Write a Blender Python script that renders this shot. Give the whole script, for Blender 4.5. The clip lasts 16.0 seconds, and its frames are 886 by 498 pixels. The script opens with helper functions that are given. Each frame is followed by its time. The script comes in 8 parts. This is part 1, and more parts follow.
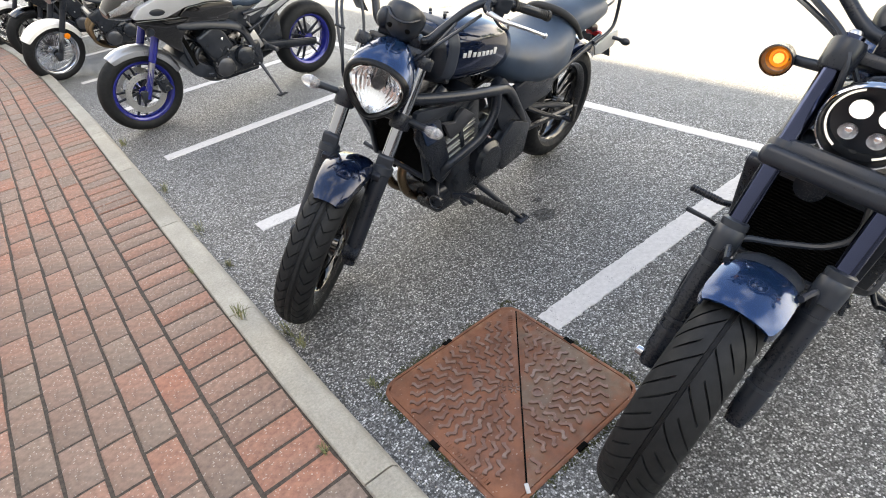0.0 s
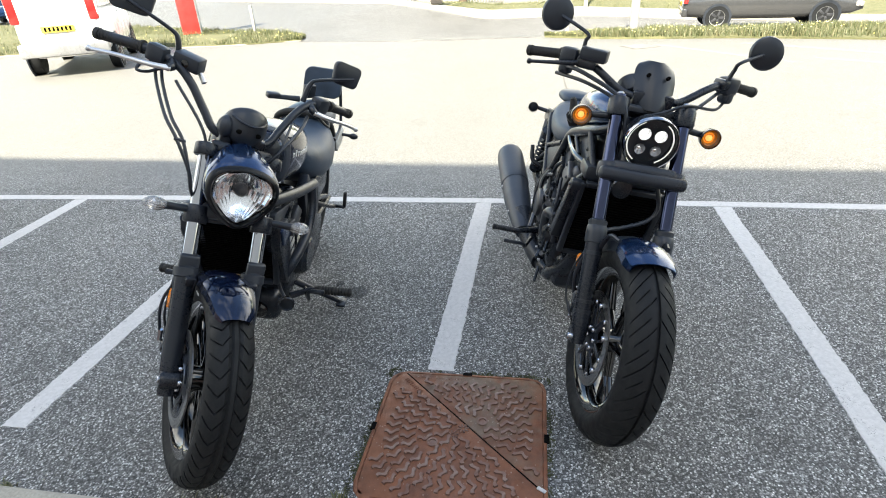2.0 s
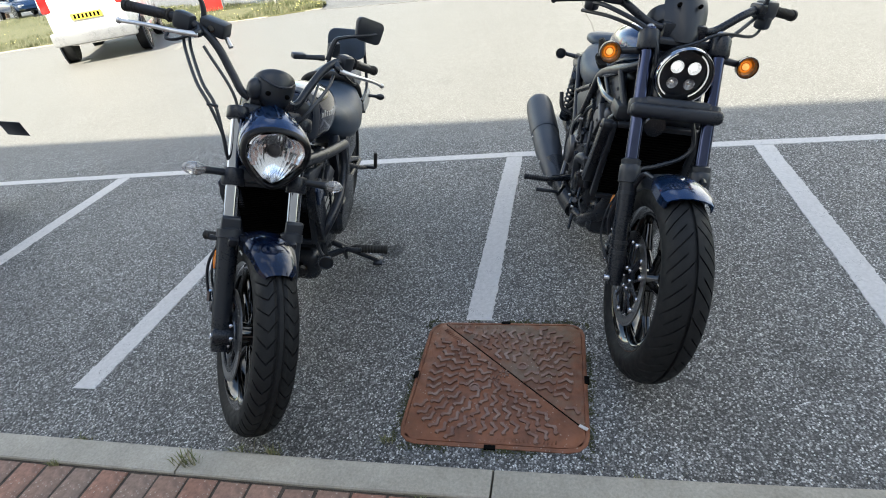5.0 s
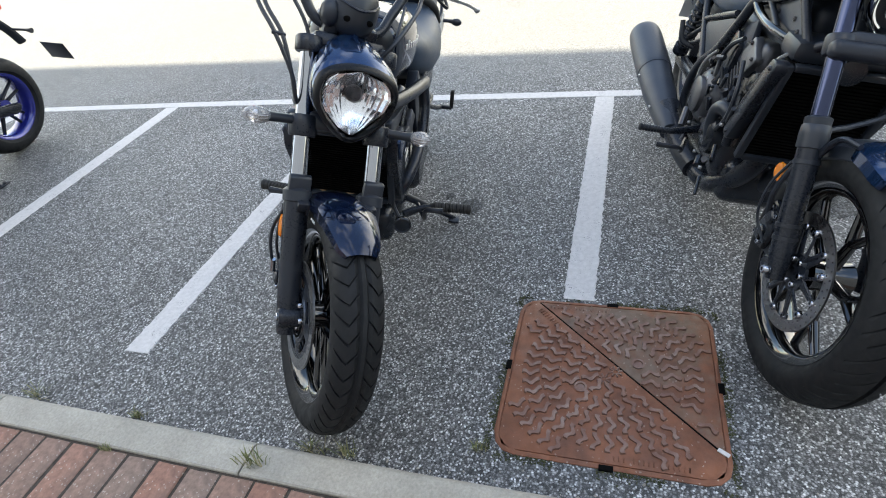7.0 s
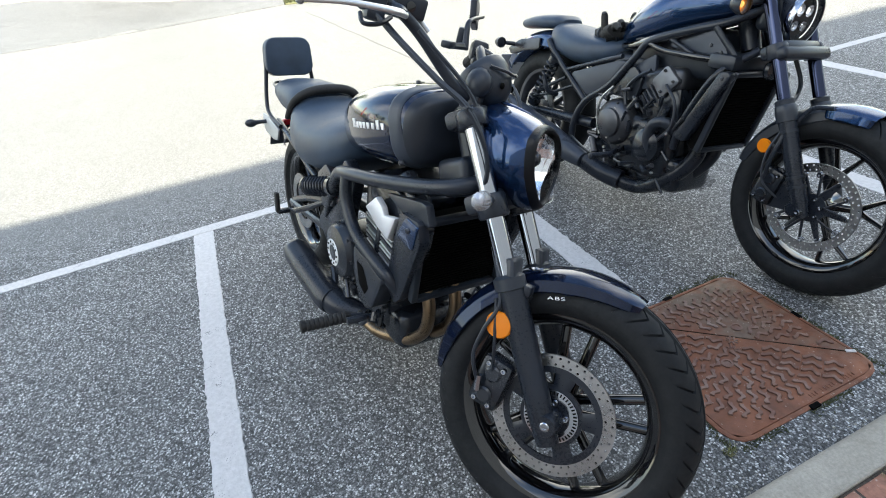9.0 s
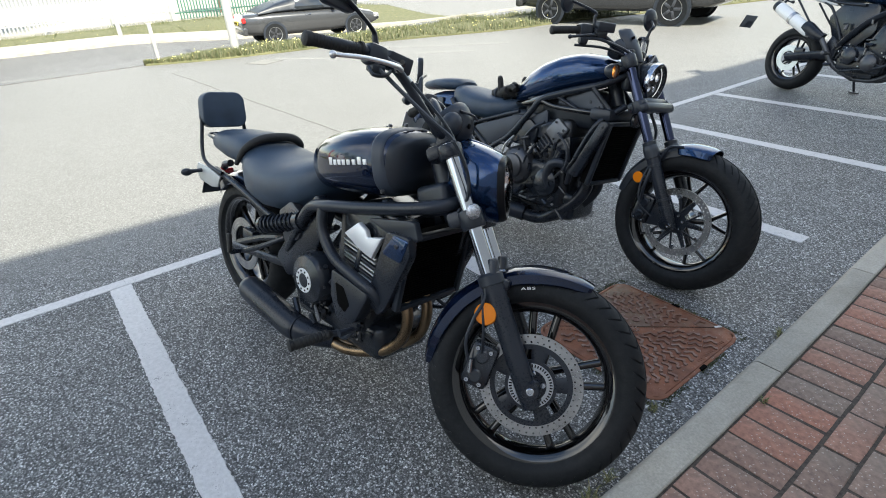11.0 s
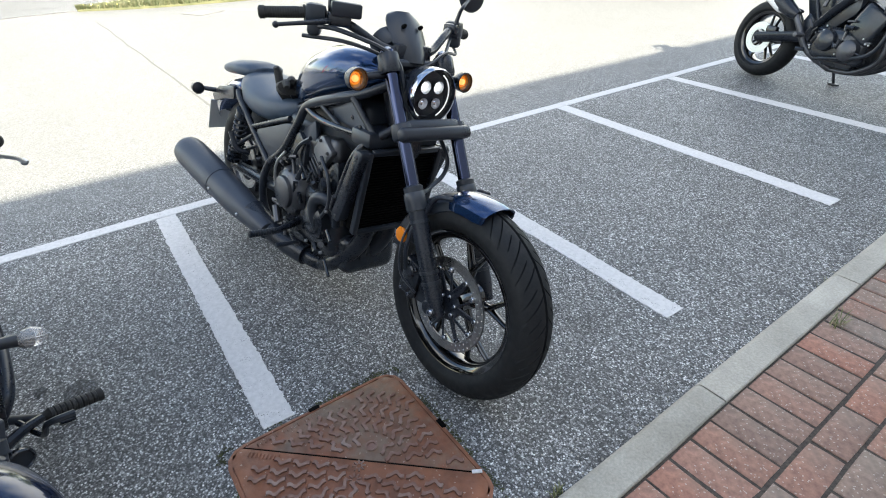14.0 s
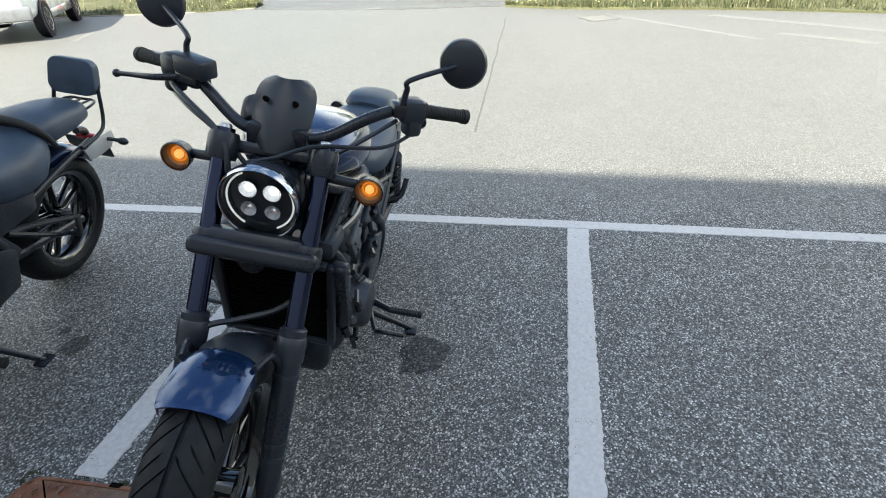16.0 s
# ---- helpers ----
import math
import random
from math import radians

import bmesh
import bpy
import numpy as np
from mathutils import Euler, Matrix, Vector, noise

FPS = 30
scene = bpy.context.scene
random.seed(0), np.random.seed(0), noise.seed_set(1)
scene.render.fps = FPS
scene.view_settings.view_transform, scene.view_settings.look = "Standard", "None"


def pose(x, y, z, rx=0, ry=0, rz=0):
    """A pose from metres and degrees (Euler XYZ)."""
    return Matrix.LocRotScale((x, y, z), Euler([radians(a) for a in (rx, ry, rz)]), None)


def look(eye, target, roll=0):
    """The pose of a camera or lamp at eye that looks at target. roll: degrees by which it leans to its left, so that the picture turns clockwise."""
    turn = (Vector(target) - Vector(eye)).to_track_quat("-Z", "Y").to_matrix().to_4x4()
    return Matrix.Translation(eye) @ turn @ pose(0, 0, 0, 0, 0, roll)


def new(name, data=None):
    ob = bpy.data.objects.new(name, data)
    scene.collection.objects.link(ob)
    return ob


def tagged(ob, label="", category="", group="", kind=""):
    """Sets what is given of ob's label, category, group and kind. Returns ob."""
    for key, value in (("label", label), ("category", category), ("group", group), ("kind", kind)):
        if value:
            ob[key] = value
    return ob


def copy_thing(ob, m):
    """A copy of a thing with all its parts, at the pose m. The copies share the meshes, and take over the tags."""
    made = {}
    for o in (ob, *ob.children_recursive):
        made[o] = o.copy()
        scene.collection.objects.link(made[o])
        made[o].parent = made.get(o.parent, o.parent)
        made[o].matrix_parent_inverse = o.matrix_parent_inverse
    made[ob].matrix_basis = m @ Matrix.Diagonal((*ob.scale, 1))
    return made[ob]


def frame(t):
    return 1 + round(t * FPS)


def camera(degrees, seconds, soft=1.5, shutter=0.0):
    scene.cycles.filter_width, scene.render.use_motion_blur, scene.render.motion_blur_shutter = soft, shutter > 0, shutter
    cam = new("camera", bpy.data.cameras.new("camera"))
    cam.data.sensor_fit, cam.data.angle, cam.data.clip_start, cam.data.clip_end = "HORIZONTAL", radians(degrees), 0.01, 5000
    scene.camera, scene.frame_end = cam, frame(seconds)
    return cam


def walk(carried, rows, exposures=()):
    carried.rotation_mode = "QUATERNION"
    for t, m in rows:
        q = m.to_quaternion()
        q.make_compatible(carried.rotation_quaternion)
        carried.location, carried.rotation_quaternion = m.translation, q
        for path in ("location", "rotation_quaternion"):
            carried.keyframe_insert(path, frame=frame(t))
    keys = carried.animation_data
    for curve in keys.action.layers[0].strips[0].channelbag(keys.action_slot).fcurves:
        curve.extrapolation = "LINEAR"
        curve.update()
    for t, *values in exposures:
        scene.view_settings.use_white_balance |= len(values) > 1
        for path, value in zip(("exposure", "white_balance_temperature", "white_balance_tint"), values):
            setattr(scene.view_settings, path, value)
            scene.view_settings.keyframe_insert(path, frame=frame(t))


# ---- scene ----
cam = camera(77.9, 16.0, 1.0)
EXPOSURES = [(0.0, 2.70, 8550, 11), (0.5, 2.64, 8300, 9), (1.0, 2.54, 8100, 8), (1.5, 2.37, 7850, 7), (2.5, 2.10, 7500, 5), (3.5, 2.05, 7400, 6), (6.0, 1.78, 7300, 6), (7.0, 2.28, 7400, 7),
             (8.0, 2.18, 7200, 6), (9.0, 2.20, 7080, 5), (9.5, 2.04, 6920, 5), (12.0, 1.72, 7000, 6), (12.5, 2.17, 7200, 8), (13.0, 2.45, 7100, 7), (14.0, 2.22, 7100, 6), (14.5, 1.96, 7080, 6), (15.5, 1.86, 7060, 5), (16.0, 1.75, 7040, 4)]
PATH = [
    (0, (-0.05, -0.031, 1.387), (0.883, 1.331, 0.259), -8.0),
    (0.5, (-0.252, 0.234, 1.379), (1.052, 1.262, 0.265), -8.2),
    (1, (-0.333, 0.461, 1.374), (1.182, 1.185, 0.288), -7.0),
    (1.5, (-0.572, 0.579, 1.428), (1.092, 1.037, 0.419), -5.4),
    (2, (-0.629, 0.614, 1.432), (1.116, 0.955, 0.517), -3.5),
    (2.5, (-0.63, 0.59, 1.457), (1.123, 0.958, 0.566), -3.6),
    (3, (-0.65, 0.595, 1.435), (1.082, 1.006, 0.525), -5.2),
    (3.5, (-0.677, 0.6, 1.392), (0.999, 1.036, 0.391), -8.5),
    (6, (-0.637, 0.625, 1.4), (0.995, 1.141, 0.367), -8.0),
    (6.5, (-0.448, 0.693, 1.377), (1.09, 1.304, 0.255), -9.3),
    (7, (-0.369, 0.879, 1.343), (1.115, 1.473, 0.141), -9.9),
    (7.5, (-0.4, 1.236, 1.371), (1.131, 1.727, 0.181), -9.7),
    (8, (-0.336, 1.582, 1.387), (1.248, 1.986, 0.234), -10.2),
    (8.5, (-0.274, 1.941, 1.375), (1.383, 1.911, 0.255), -9.5),
    (9, (-0.217, 2.164, 1.398), (1.381, 1.624, 0.324), -8.4),
    (9.5, (-0.268, 2.367, 1.405), (1.207, 1.471, 0.393), -6.8),
    (11.8, (-0.341, 2.61, 1.471), (1.059, 1.539, 0.526), -2.6),
    (12, (-0.353, 2.548, 1.449), (1.001, 1.48, 0.436), -2.8),
    (12.5, (-0.391, 2.189, 1.388), (0.865, 1.131, 0.245), -2.5),
    (13, (-0.259, 1.94, 1.405), (1.014, 0.871, 0.293), -1.8),
    (13.5, (-0.241, 1.615, 1.388), (1.123, 0.601, 0.334), -2.6),
    (14, (-0.253, 1.197, 1.401), (1.154, 0.26, 0.333), -2.1),
    (14.5, (-0.191, 0.78, 1.397), (1.32, -0.026, 0.364), -2.3),
    (15, (-0.176, 0.355, 1.398), (1.459, -0.196, 0.386), -2.5),
    (15.5, (0.031, -0.029, 1.398), (1.741, -0.232, 0.381), -3.4),
    (16, (0.191, -0.345, 1.384), (1.879, 0.015, 0.374), -3.4),
]
walk(cam, [(t, look(eye, target, roll)) for t, eye, target, roll in PATH], EXPOSURES)

# ---- body ----
# ---------------------------------------------------------------- light
SUN_ELEV, SUN_AZ = 45.0, 172.0          # degrees; azimuth from +x towards +y
world = bpy.data.worlds.new("sky")
scene.world = world
world.use_nodes = True
wt = world.node_tree
sky = wt.nodes.new("ShaderNodeTexSky")
sky.sky_type = "NISHITA"
sky.sun_disc = False
sky.sun_elevation = radians(SUN_ELEV)
sky.sun_rotation = radians(90 - SUN_AZ)
sky.dust_density = 0.3
sky.ozone_density = 1.2
cl_tc = wt.nodes.new("ShaderNodeTexCoord")
cl_no = wt.nodes.new("ShaderNodeTexNoise")
cl_no.inputs["Scale"].default_value = 1.7
cl_no.inputs["Detail"].default_value = 7
cl_ra = wt.nodes.new("ShaderNodeValToRGB")
cl_ra.color_ramp.elements[0].position = 0.45
cl_ra.color_ramp.elements[1].position = 0.69
cl_mix = wt.nodes.new("ShaderNodeMixRGB")
cl_mix.inputs[2].default_value = (8.6, 8.7, 8.8, 1)
wt.links.new(cl_tc.outputs["Generated"], cl_no.inputs["Vector"])
wt.links.new(cl_no.outputs["Fac"], cl_ra.inputs["Fac"])
wt.links.new(cl_ra.outputs["Color"], cl_mix.inputs[0])
wt.links.new(sky.outputs["Color"], cl_mix.inputs[1])
wt.links.new(cl_mix.outputs["Color"], wt.nodes["Background"].inputs["Color"])
wt.nodes["Background"].inputs["Strength"].default_value = 0.115
sun = new("sun", bpy.data.lights.new("sun", "SUN"))
sun.data.energy = 4.4
sun.data.angle = radians(0.5)
sun.data.color = (1.0, 0.965, 0.885)
_sd = Vector((math.cos(radians(SUN_AZ)) * math.cos(radians(SUN_ELEV)), math.sin(radians(SUN_AZ)) * math.cos(radians(SUN_ELEV)), math.sin(radians(SUN_ELEV))))
sun.matrix_world = look(_sd * 60, (0, 0, 0))


# ---------------------------------------------------------------- materials
class Nodes:
    """A small wrapper to wire a node material."""

    def __init__(self, name, rough=0.5, metal=0.0, color=(0.5, 0.5, 0.5), coat=0.0, spec=0.5):
        self.mat = bpy.data.materials.new(name)
        self.mat.use_nodes = True
        self.nt = self.mat.node_tree
        self.bsdf = self.nt.nodes["Principled BSDF"]
        self.set("Roughness", rough)
        self.set("Metallic", metal)
        self.set("Base Color", (*color, 1))
        self.set("Coat Weight", coat)
        self.set("Coat Roughness", 0.03)
        self.set("Specular IOR Level", spec)
        self._tc = None

    def set(self, socket, value):
        self.bsdf.inputs[socket].default_value = value

    def node(self, kind, **inputs):
        n = self.nt.nodes.new("ShaderNode" + kind)
        for k, v in inputs.items():
            n.inputs[k.replace("_", " ")].default_value = v
        return n

    def link(self, a, b):
        self.nt.links.new(a, b)

    def coord(self, out="Object"):
        if not self._tc:
            self._tc = self.node("TexCoord")
        return self._tc.outputs[out]

    def noise(self, scale, detail=4, rough=0.55, coord=None):
        n = self.node("TexNoise", Scale=scale, Detail=detail, Roughness=rough)
        self.link(coord or self.coord(), n.inputs["Vector"])
        return n.outputs["Fac"]

    def voronoi(self, scale, feature="F1", out="Distance", coord=None):
        n = self.node("TexVoronoi", Scale=scale)
        n.feature = feature
        self.link(coord or self.coord(), n.inputs["Vector"])
        return n.outputs[out]

    def ramp(self, fac, stops, ease="LINEAR"):
        n = self.node("ValToRGB")
        n.color_ramp.interpolation = ease
        els = n.color_ramp.elements
        while len(els) < len(stops):
            els.new(0.5)
        for e, (p, c) in zip(els, stops):
            e.position = p
            e.color = (c, c, c, 1) if isinstance(c, (int, float)) else (*c, 1)
        self.link(fac, n.inputs["Fac"])
        return n.outputs["Color"]

    def mix(self, fac, a, b, mode="MIX"):
        n = self.node("MixRGB")
        n.blend_type = mode
        for s, v in ((n.inputs[0], fac), (n.inputs[1], a), (n.inputs[2], b)):
            if isinstance(v, (int, float)):
                s.default_value = v if s == n.inputs[0] else (v, v, v, 1)
            elif isinstance(v, tuple):
                s.default_value = (*v, 1)
            else:
                self.link(v, s)
        return n.outputs["Color"]

    def math(self, op, a, b=0.0):
        n = self.node("Math")
        n.operation = op
        for s, v in ((n.inputs[0], a), (n.inputs[1], b)):
            if isinstance(v, (int, float)):
                s.default_value = v
            else:
                self.link(v, s)
        return n.outputs[0]

    def color(self, c):
        self.link(c, self.bsdf.inputs["Base Color"])
        return self

    def rough(self, c):
        self.link(c, self.bsdf.inputs["Roughness"])
        return self

    def bump(self, height, strength=0.3, distance=0.002):
        n = self.node("Bump", Strength=strength, Distance=distance)
        self.link(height, n.inputs["Height"])
        self.link(n.outputs["Normal"], self.bsdf.inputs["Normal"])
        return self

    def random(self):
        return self.node("ObjectInfo").outputs["Random"]

    def island(self):
        return self.node("NewGeometry").outputs["Random Per Island"]


def plain(name, color, rough=0.5, metal=0.0, coat=0.0, var=0.25, scale=30, bump=0.0, spec=0.5):
    """Paint, plastic or metal with faint grime and uneven gloss."""
    m = Nodes(name, rough, metal, color, coat, spec)
    big = m.noise(scale * 0.15, 3)
    fine = m.noise(scale * 6, 3)
    dark = tuple(c * (1 - var) for c in color)
    lite = tuple(min(1, c * (1 + var) + 0.004) for c in color)
    m.color(m.ramp(big, [(0.3, dark), (0.7, lite)]))
    r = m.mix(0.5, big, fine)
    m.rough(m.ramp(r, [(0.3, max(0.02, rough * 0.75)), (0.7, min(1, rough * 1.3 + 0.02))]))
    if bump:
        m.bump(fine, bump, 0.0008)
    return m.mat


def asphalt(name, lo, hi, tint=(1, 1, 1), stone=150.0, sun_tone=None):
    m = Nodes(name, 0.85)
    cell = m.voronoi(stone, out="Color")
    sep = m.node("SeparateColor")
    m.link(cell, sep.inputs[0])
    dist = m.voronoi(stone)
    warp = m.noise(5, 4)
    patch = m.noise(0.9, 5, 0.6)
    stones = m.ramp(sep.outputs[0], [(0.0, lo * 0.65), (0.45, lo * 1.6), (0.78, hi * 0.55), (0.92, hi), (1.0, hi * 1.45)])
    gap = m.ramp(dist, [(0.3, 1.0), (0.65, 0.45)])
    c = m.mix(1.0, stones, gap, "MULTIPLY")
    c = m.mix(1.0, c, m.ramp(warp, [(0.3, 0.88), (0.7, 1.12)]), "MULTIPLY")
    c = m.mix(1.0, c, m.ramp(patch, [(0.32, 0.86), (0.5, 1.0), (0.72, 1.08)]), "MULTIPLY")
    oil = m.ramp(m.noise(1.7, 3), [(0.66, 1.0), (0.74, 0.62)])
    c = m.mix(1.0, c, oil, "MULTIPLY")
    c = m.mix(1.0, c, tint, "MULTIPLY")
    # beyond x = 2.9 a flatter tone imitates how sun glare washes out the stones
    if sun_tone:
        pos = m.node("SeparateXYZ")
        m.link(m.coord(), pos.inputs[0])
        edge = m.math("ADD", m.math("MULTIPLY", m.math("SUBTRACT", pos.outputs[0], 2.9), 1.1), m.math("MULTIPLY", m.math("SUBTRACT", warp, 0.5), 0.8))
        # worn is this painted glare tone, slightly mottled
        worn = m.mix(1.0, sun_tone, m.ramp(m.noise(24, 5, 0.65), [(0.3, 0.9), (0.7, 1.1)]), "MULTIPLY")
        c = m.mix(m.ramp(edge, [(0.0, 0.0), (1.0, 0.72)]), c, worn)
    m.color(c)
    m.rough(m.ramp(sep.outputs[1], [(0.0, 0.38), (0.7, 0.85)]))
    m.bump(m.mix(0.35, m.ramp(dist, [(0.0, 1.0), (0.7, 0.0)]), sep.outputs[2]), 0.45, 0.003)
    return m.mat


MAT = {}
# the last argument is the flat tone that paints sun glare on the ground
MAT["asphalt"] = asphalt("asphalt", 0.075, 0.53, (1.0, 1.0, 0.99), 178.0, (0.148, 0.146, 0.138))
MAT["road"] = asphalt("road", 0.09, 0.32, (1, 0.99, 0.98), 90.0)

m = Nodes("line_paint", 0.7)
wear = m.noise(14, 6, 0.7)
speck = m.voronoi(150)
m.color(m.mix(m.ramp(m.mix(0.35, wear, speck), [(0.30, 1.0), (0.38, 0.0)]), m.mix(1.0, (0.575, 0.555, 0.545), m.ramp(m.noise(60, 3), [(0.3, 0.86), (0.7, 1.05)]), "MULTIPLY"), (0.16, 0.16, 0.16)))
m.bump(m.mix(0.6, speck, wear), 0.7, 0.002)
MAT["line_paint"] = m.mat

m = Nodes("kerb_concrete", 0.85)
c = m.ramp(m.noise(3, 6, 0.65), [(0.3, (0.245, 0.226, 0.19)), (0.7, (0.4, 0.374, 0.325))])
c = m.mix(1.0, c, m.ramp(m.noise(120, 4, 0.7), [(0.25, 0.72), (0.75, 1.18)]), "MULTIPLY")
c = m.mix(1.0, c, m.ramp(m.random(), [(0, 0.9), (1, 1.08)]), "MULTIPLY")
c = m.mix(m.ramp(m.noise(9, 6, 0.7), [(0.62, 0.0), (0.75, 0.5)]), c, (0.12, 0.12, 0.1))
m.color(c)
m.bump(m.noise(160, 5, 0.75), 0.5, 0.002)
MAT["kerb"] = m.mat

m = Nodes("faded_paint", 0.8)
m.color(m.mix(m.ramp(m.noise(9, 6, 0.7), [(0.35, 0.0), (0.6, 0.6)]), (0.17, 0.17, 0.163), (0.215, 0.215, 0.206)))
m.bump(m.voronoi(165), 0.8, 0.003)
MAT["faded_paint"] = m.mat
m = Nodes("sealed_joint", 0.85)
m.color(m.ramp(m.noise(30, 5), [(0.3, (0.085, 0.084, 0.08)), (0.7, (0.13, 0.128, 0.12))]))
MAT["joint"] = m.mat


def brick(name, rnd):
    m = Nodes(name, 0.8)
    r = m.random() if rnd == "object" else m.island()
    base = m.ramp(r, [(0.0, (0.18, 0.13, 0.105)), (0.18, (0.29, 0.135, 0.094)), (0.34, (0.215, 0.15, 0.118)), (0.5, (0.285, 0.15, 0.11)), (0.66, (0.2, 0.15, 0.122)), (0.82, (0.31, 0.132, 0.088)), (1.0, (0.215, 0.16, 0.13))])
    c = m.mix(1.0, base, m.ramp(m.noise(45, 5, 0.65), [(0.3, 0.62), (0.7, 1.3)]), "MULTIPLY")
    grit = m.voronoi(260, out="Color")
    sep = m.node("SeparateColor")
    m.link(grit, sep.inputs[0])
    c = m.mix(m.ramp(sep.outputs[0], [(0.95, 0.0), (0.98, 0.55)]), c, (0.5, 0.45, 0.39))
    c = m.mix(m.ramp(m.noise(2.2, 5, 0.6), [(0.48, 0.0), (0.72, 0.6)]), c, (0.17, 0.145, 0.12))
    m.color(c)
    m.bump(m.mix(0.5, m.noise(220, 5, 0.7), m.noise(30, 3)), 0.7, 0.002)
    return m.mat


MAT["paver"] = brick("brick_paver", "object")
MAT["paver_far"] = brick("brick_paver_far", "island")

m = Nodes("joint_sand", 0.95)
m.color(m.ramp(m.noise(90, 5, 0.7), [(0.3, (0.025, 0.02, 0.016)), (0.7, (0.085, 0.068, 0.056))]))
m.bump(m.noise(300, 4), 0.6, 0.002)
MAT["sand"] = m.mat


def iron(name, grey):
    m = Nodes(name, 0.62, 0.25)
    rust = m.ramp(m.noise(10, 6, 0.65), [(0.25, (0.1, 0.046, 0.03)), (0.5, (0.215, 0.086, 0.048)), (0.75, (0.3, 0.118, 0.06))])
    dust = m.ramp(m.noise(26, 6, 0.7), [(0.3, (0.12, 0.085, 0.06)), (0.7, (0.21, 0.16, 0.12))])
    c = m.mix(m.ramp(m.noise(5.5, 6, 0.7), [(0.62 - grey, 0.0), (0.8 - grey, 0.85)]), rust, dust)
    wx = m.voronoi(240, out="Color")
    sep = m.node("SeparateColor")
    m.link(wx, sep.inputs[0])
    c = m.mix(m.ramp(sep.outputs[0], [(0.985, 0.0), (0.998, 0.5)]), c, (0.5, 0.44, 0.38))
    m.color(c)
    m.rough(m.ramp(m.noise(30, 4), [(0.3, 0.45), (0.7, 0.85)]))
    m.bump(m.noise(260, 5, 0.7), 0.6, 0.0015)
    return m.mat


m = Nodes("worn_iron", 0.42, 0.35)
c = m.ramp(m.noise(14, 6, 0.65), [(0.3, (0.15, 0.07, 0.048)), (0.5, (0.22, 0.125, 0.095)), (0.72, (0.3, 0.22, 0.185))])
m.color(c)
m.rough(m.ramp(m.noise(50, 4), [(0.3, 0.34), (0.7, 0.65)]))
m.bump(m.noise(260, 5, 0.7), 0.5, 0.0012)
MAT["worn_iron"] = m.mat
MAT["rust"] = iron("rusty_iron", 0.0)
MAT["rust_grey"] = iron("dusty_iron", 0.2)

m = Nodes("tyre_rubber", 0.62, 0, (0.018, 0.018, 0.019), 0.0, 0.22)
dustf = m.ramp(m.noise(14, 6, 0.7), [(0.5, 0.0), (0.85, 0.4)])
m.color(m.mix(dustf, m.ramp(m.noise(160, 4), [(0.3, (0.0065, 0.0075, 0.009)), (0.7, (0.0125, 0.014, 0.016))]), (0.024, 0.025, 0.027)))
m.rough(m.ramp(m.noise(40, 4), [(0.3, 0.5), (0.7, 0.78)]))
m.bump(m.noise(400, 3), 0.2, 0.001)
MAT["tyre"] = m.mat


def flake(name, color, flake_c, rough=0.06, metal=0.0):
    """Deep lacquer: tiny flakes under a clear coat."""
    m = Nodes(name, rough, metal, color, 1.0, 0.15)
    v = m.voronoi(1400, out="Color")
    sep = m.node("SeparateColor")
    m.link(v, sep.inputs[0])
    m.color(m.mix(m.ramp(sep.outputs[0], [(0.6, 0.0), (1.0, 0.55)]), color, flake_c))
    m.set("Coat Roughness", 0.015)
    m.set("Coat Weight", 0.7)
    m.set("Coat IOR", 1.5)
    m.bump(m.noise(3.5, 2), 0.02, 0.01)
    return m.mat


MAT["lacquer_blue"] = flake("blue_black_lacquer", (0.008, 0.027, 0.08), (0.028, 0.1, 0.26), 0.18, 0.65)
MAT["lacquer_black"] = flake("black_lacquer", (0.004, 0.009, 0.026), (0.012, 0.032, 0.1), 0.14, 0.45)
MAT["satin_black"] = plain("satin_black_metal", (0.011, 0.0145, 0.022), 0.28, 0.0, var=0.3, spec=0.36)
MAT["rim_black"] = plain("dull_black_rim", (0.004, 0.005, 0.007), 0.3, 0.0, spec=0.22)
MAT["gloss_black"] = plain("gloss_black_paint", (0.002, 0.002, 0.003), 0.06, 0.0, 0.7)
MAT["black_plastic"] = plain("black_plastic", (0.014, 0.0185, 0.027), 0.34, var=0.3, bump=0.12, spec=0.42)
MAT["engine_black"] = plain("engine_black", (0.012, 0.0155, 0.022), 0.22, 0.0, var=0.35, bump=0.15, scale=50, spec=0.5)
MAT["engine_grey"] = plain("engine_grey", (0.06, 0.063, 0.072), 0.3, 0.6, var=0.3, scale=50)
MAT["grip"] = plain("rubber_grip", (0.012, 0.012, 0.012), 0.7, bump=0.3)
MAT["vinyl"] = plain("seat_vinyl", (0.024, 0.042, 0.07), 0.46, var=0.25, scale=60, bump=0.25, spec=0.42)
m = Nodes("lamp_reflector", 0.1, 0.92, (0.95, 0.97, 1.0))
m.rough(m.ramp(m.noise(40, 2), [(0.3, 0.06), (0.7, 0.2)]))
MAT["reflector"] = m.mat
MAT["lamp_cup"] = plain("silver_lamp_cup", (0.62, 0.64, 0.68), 0.16, 0.7, 0.3, var=0.05)
MAT["chrome"] = plain("chrome", (0.4, 0.42, 0.46), 0.07, 1.0, var=0.04)
MAT["dark_chrome"] = plain("dark_tube", (0.045, 0.055, 0.1), 0.14, 1.0, var=0.1)
MAT["matt_black"] = plain("matt_black_coating", (0.026, 0.034, 0.05), 0.42, 0.0, var=0.2, bump=0.08, spec=0.45)
MAT["head_grey"] = plain("cast_grey_cover", (0.13, 0.136, 0.15), 0.38, 0.5, var=0.15, scale=60)
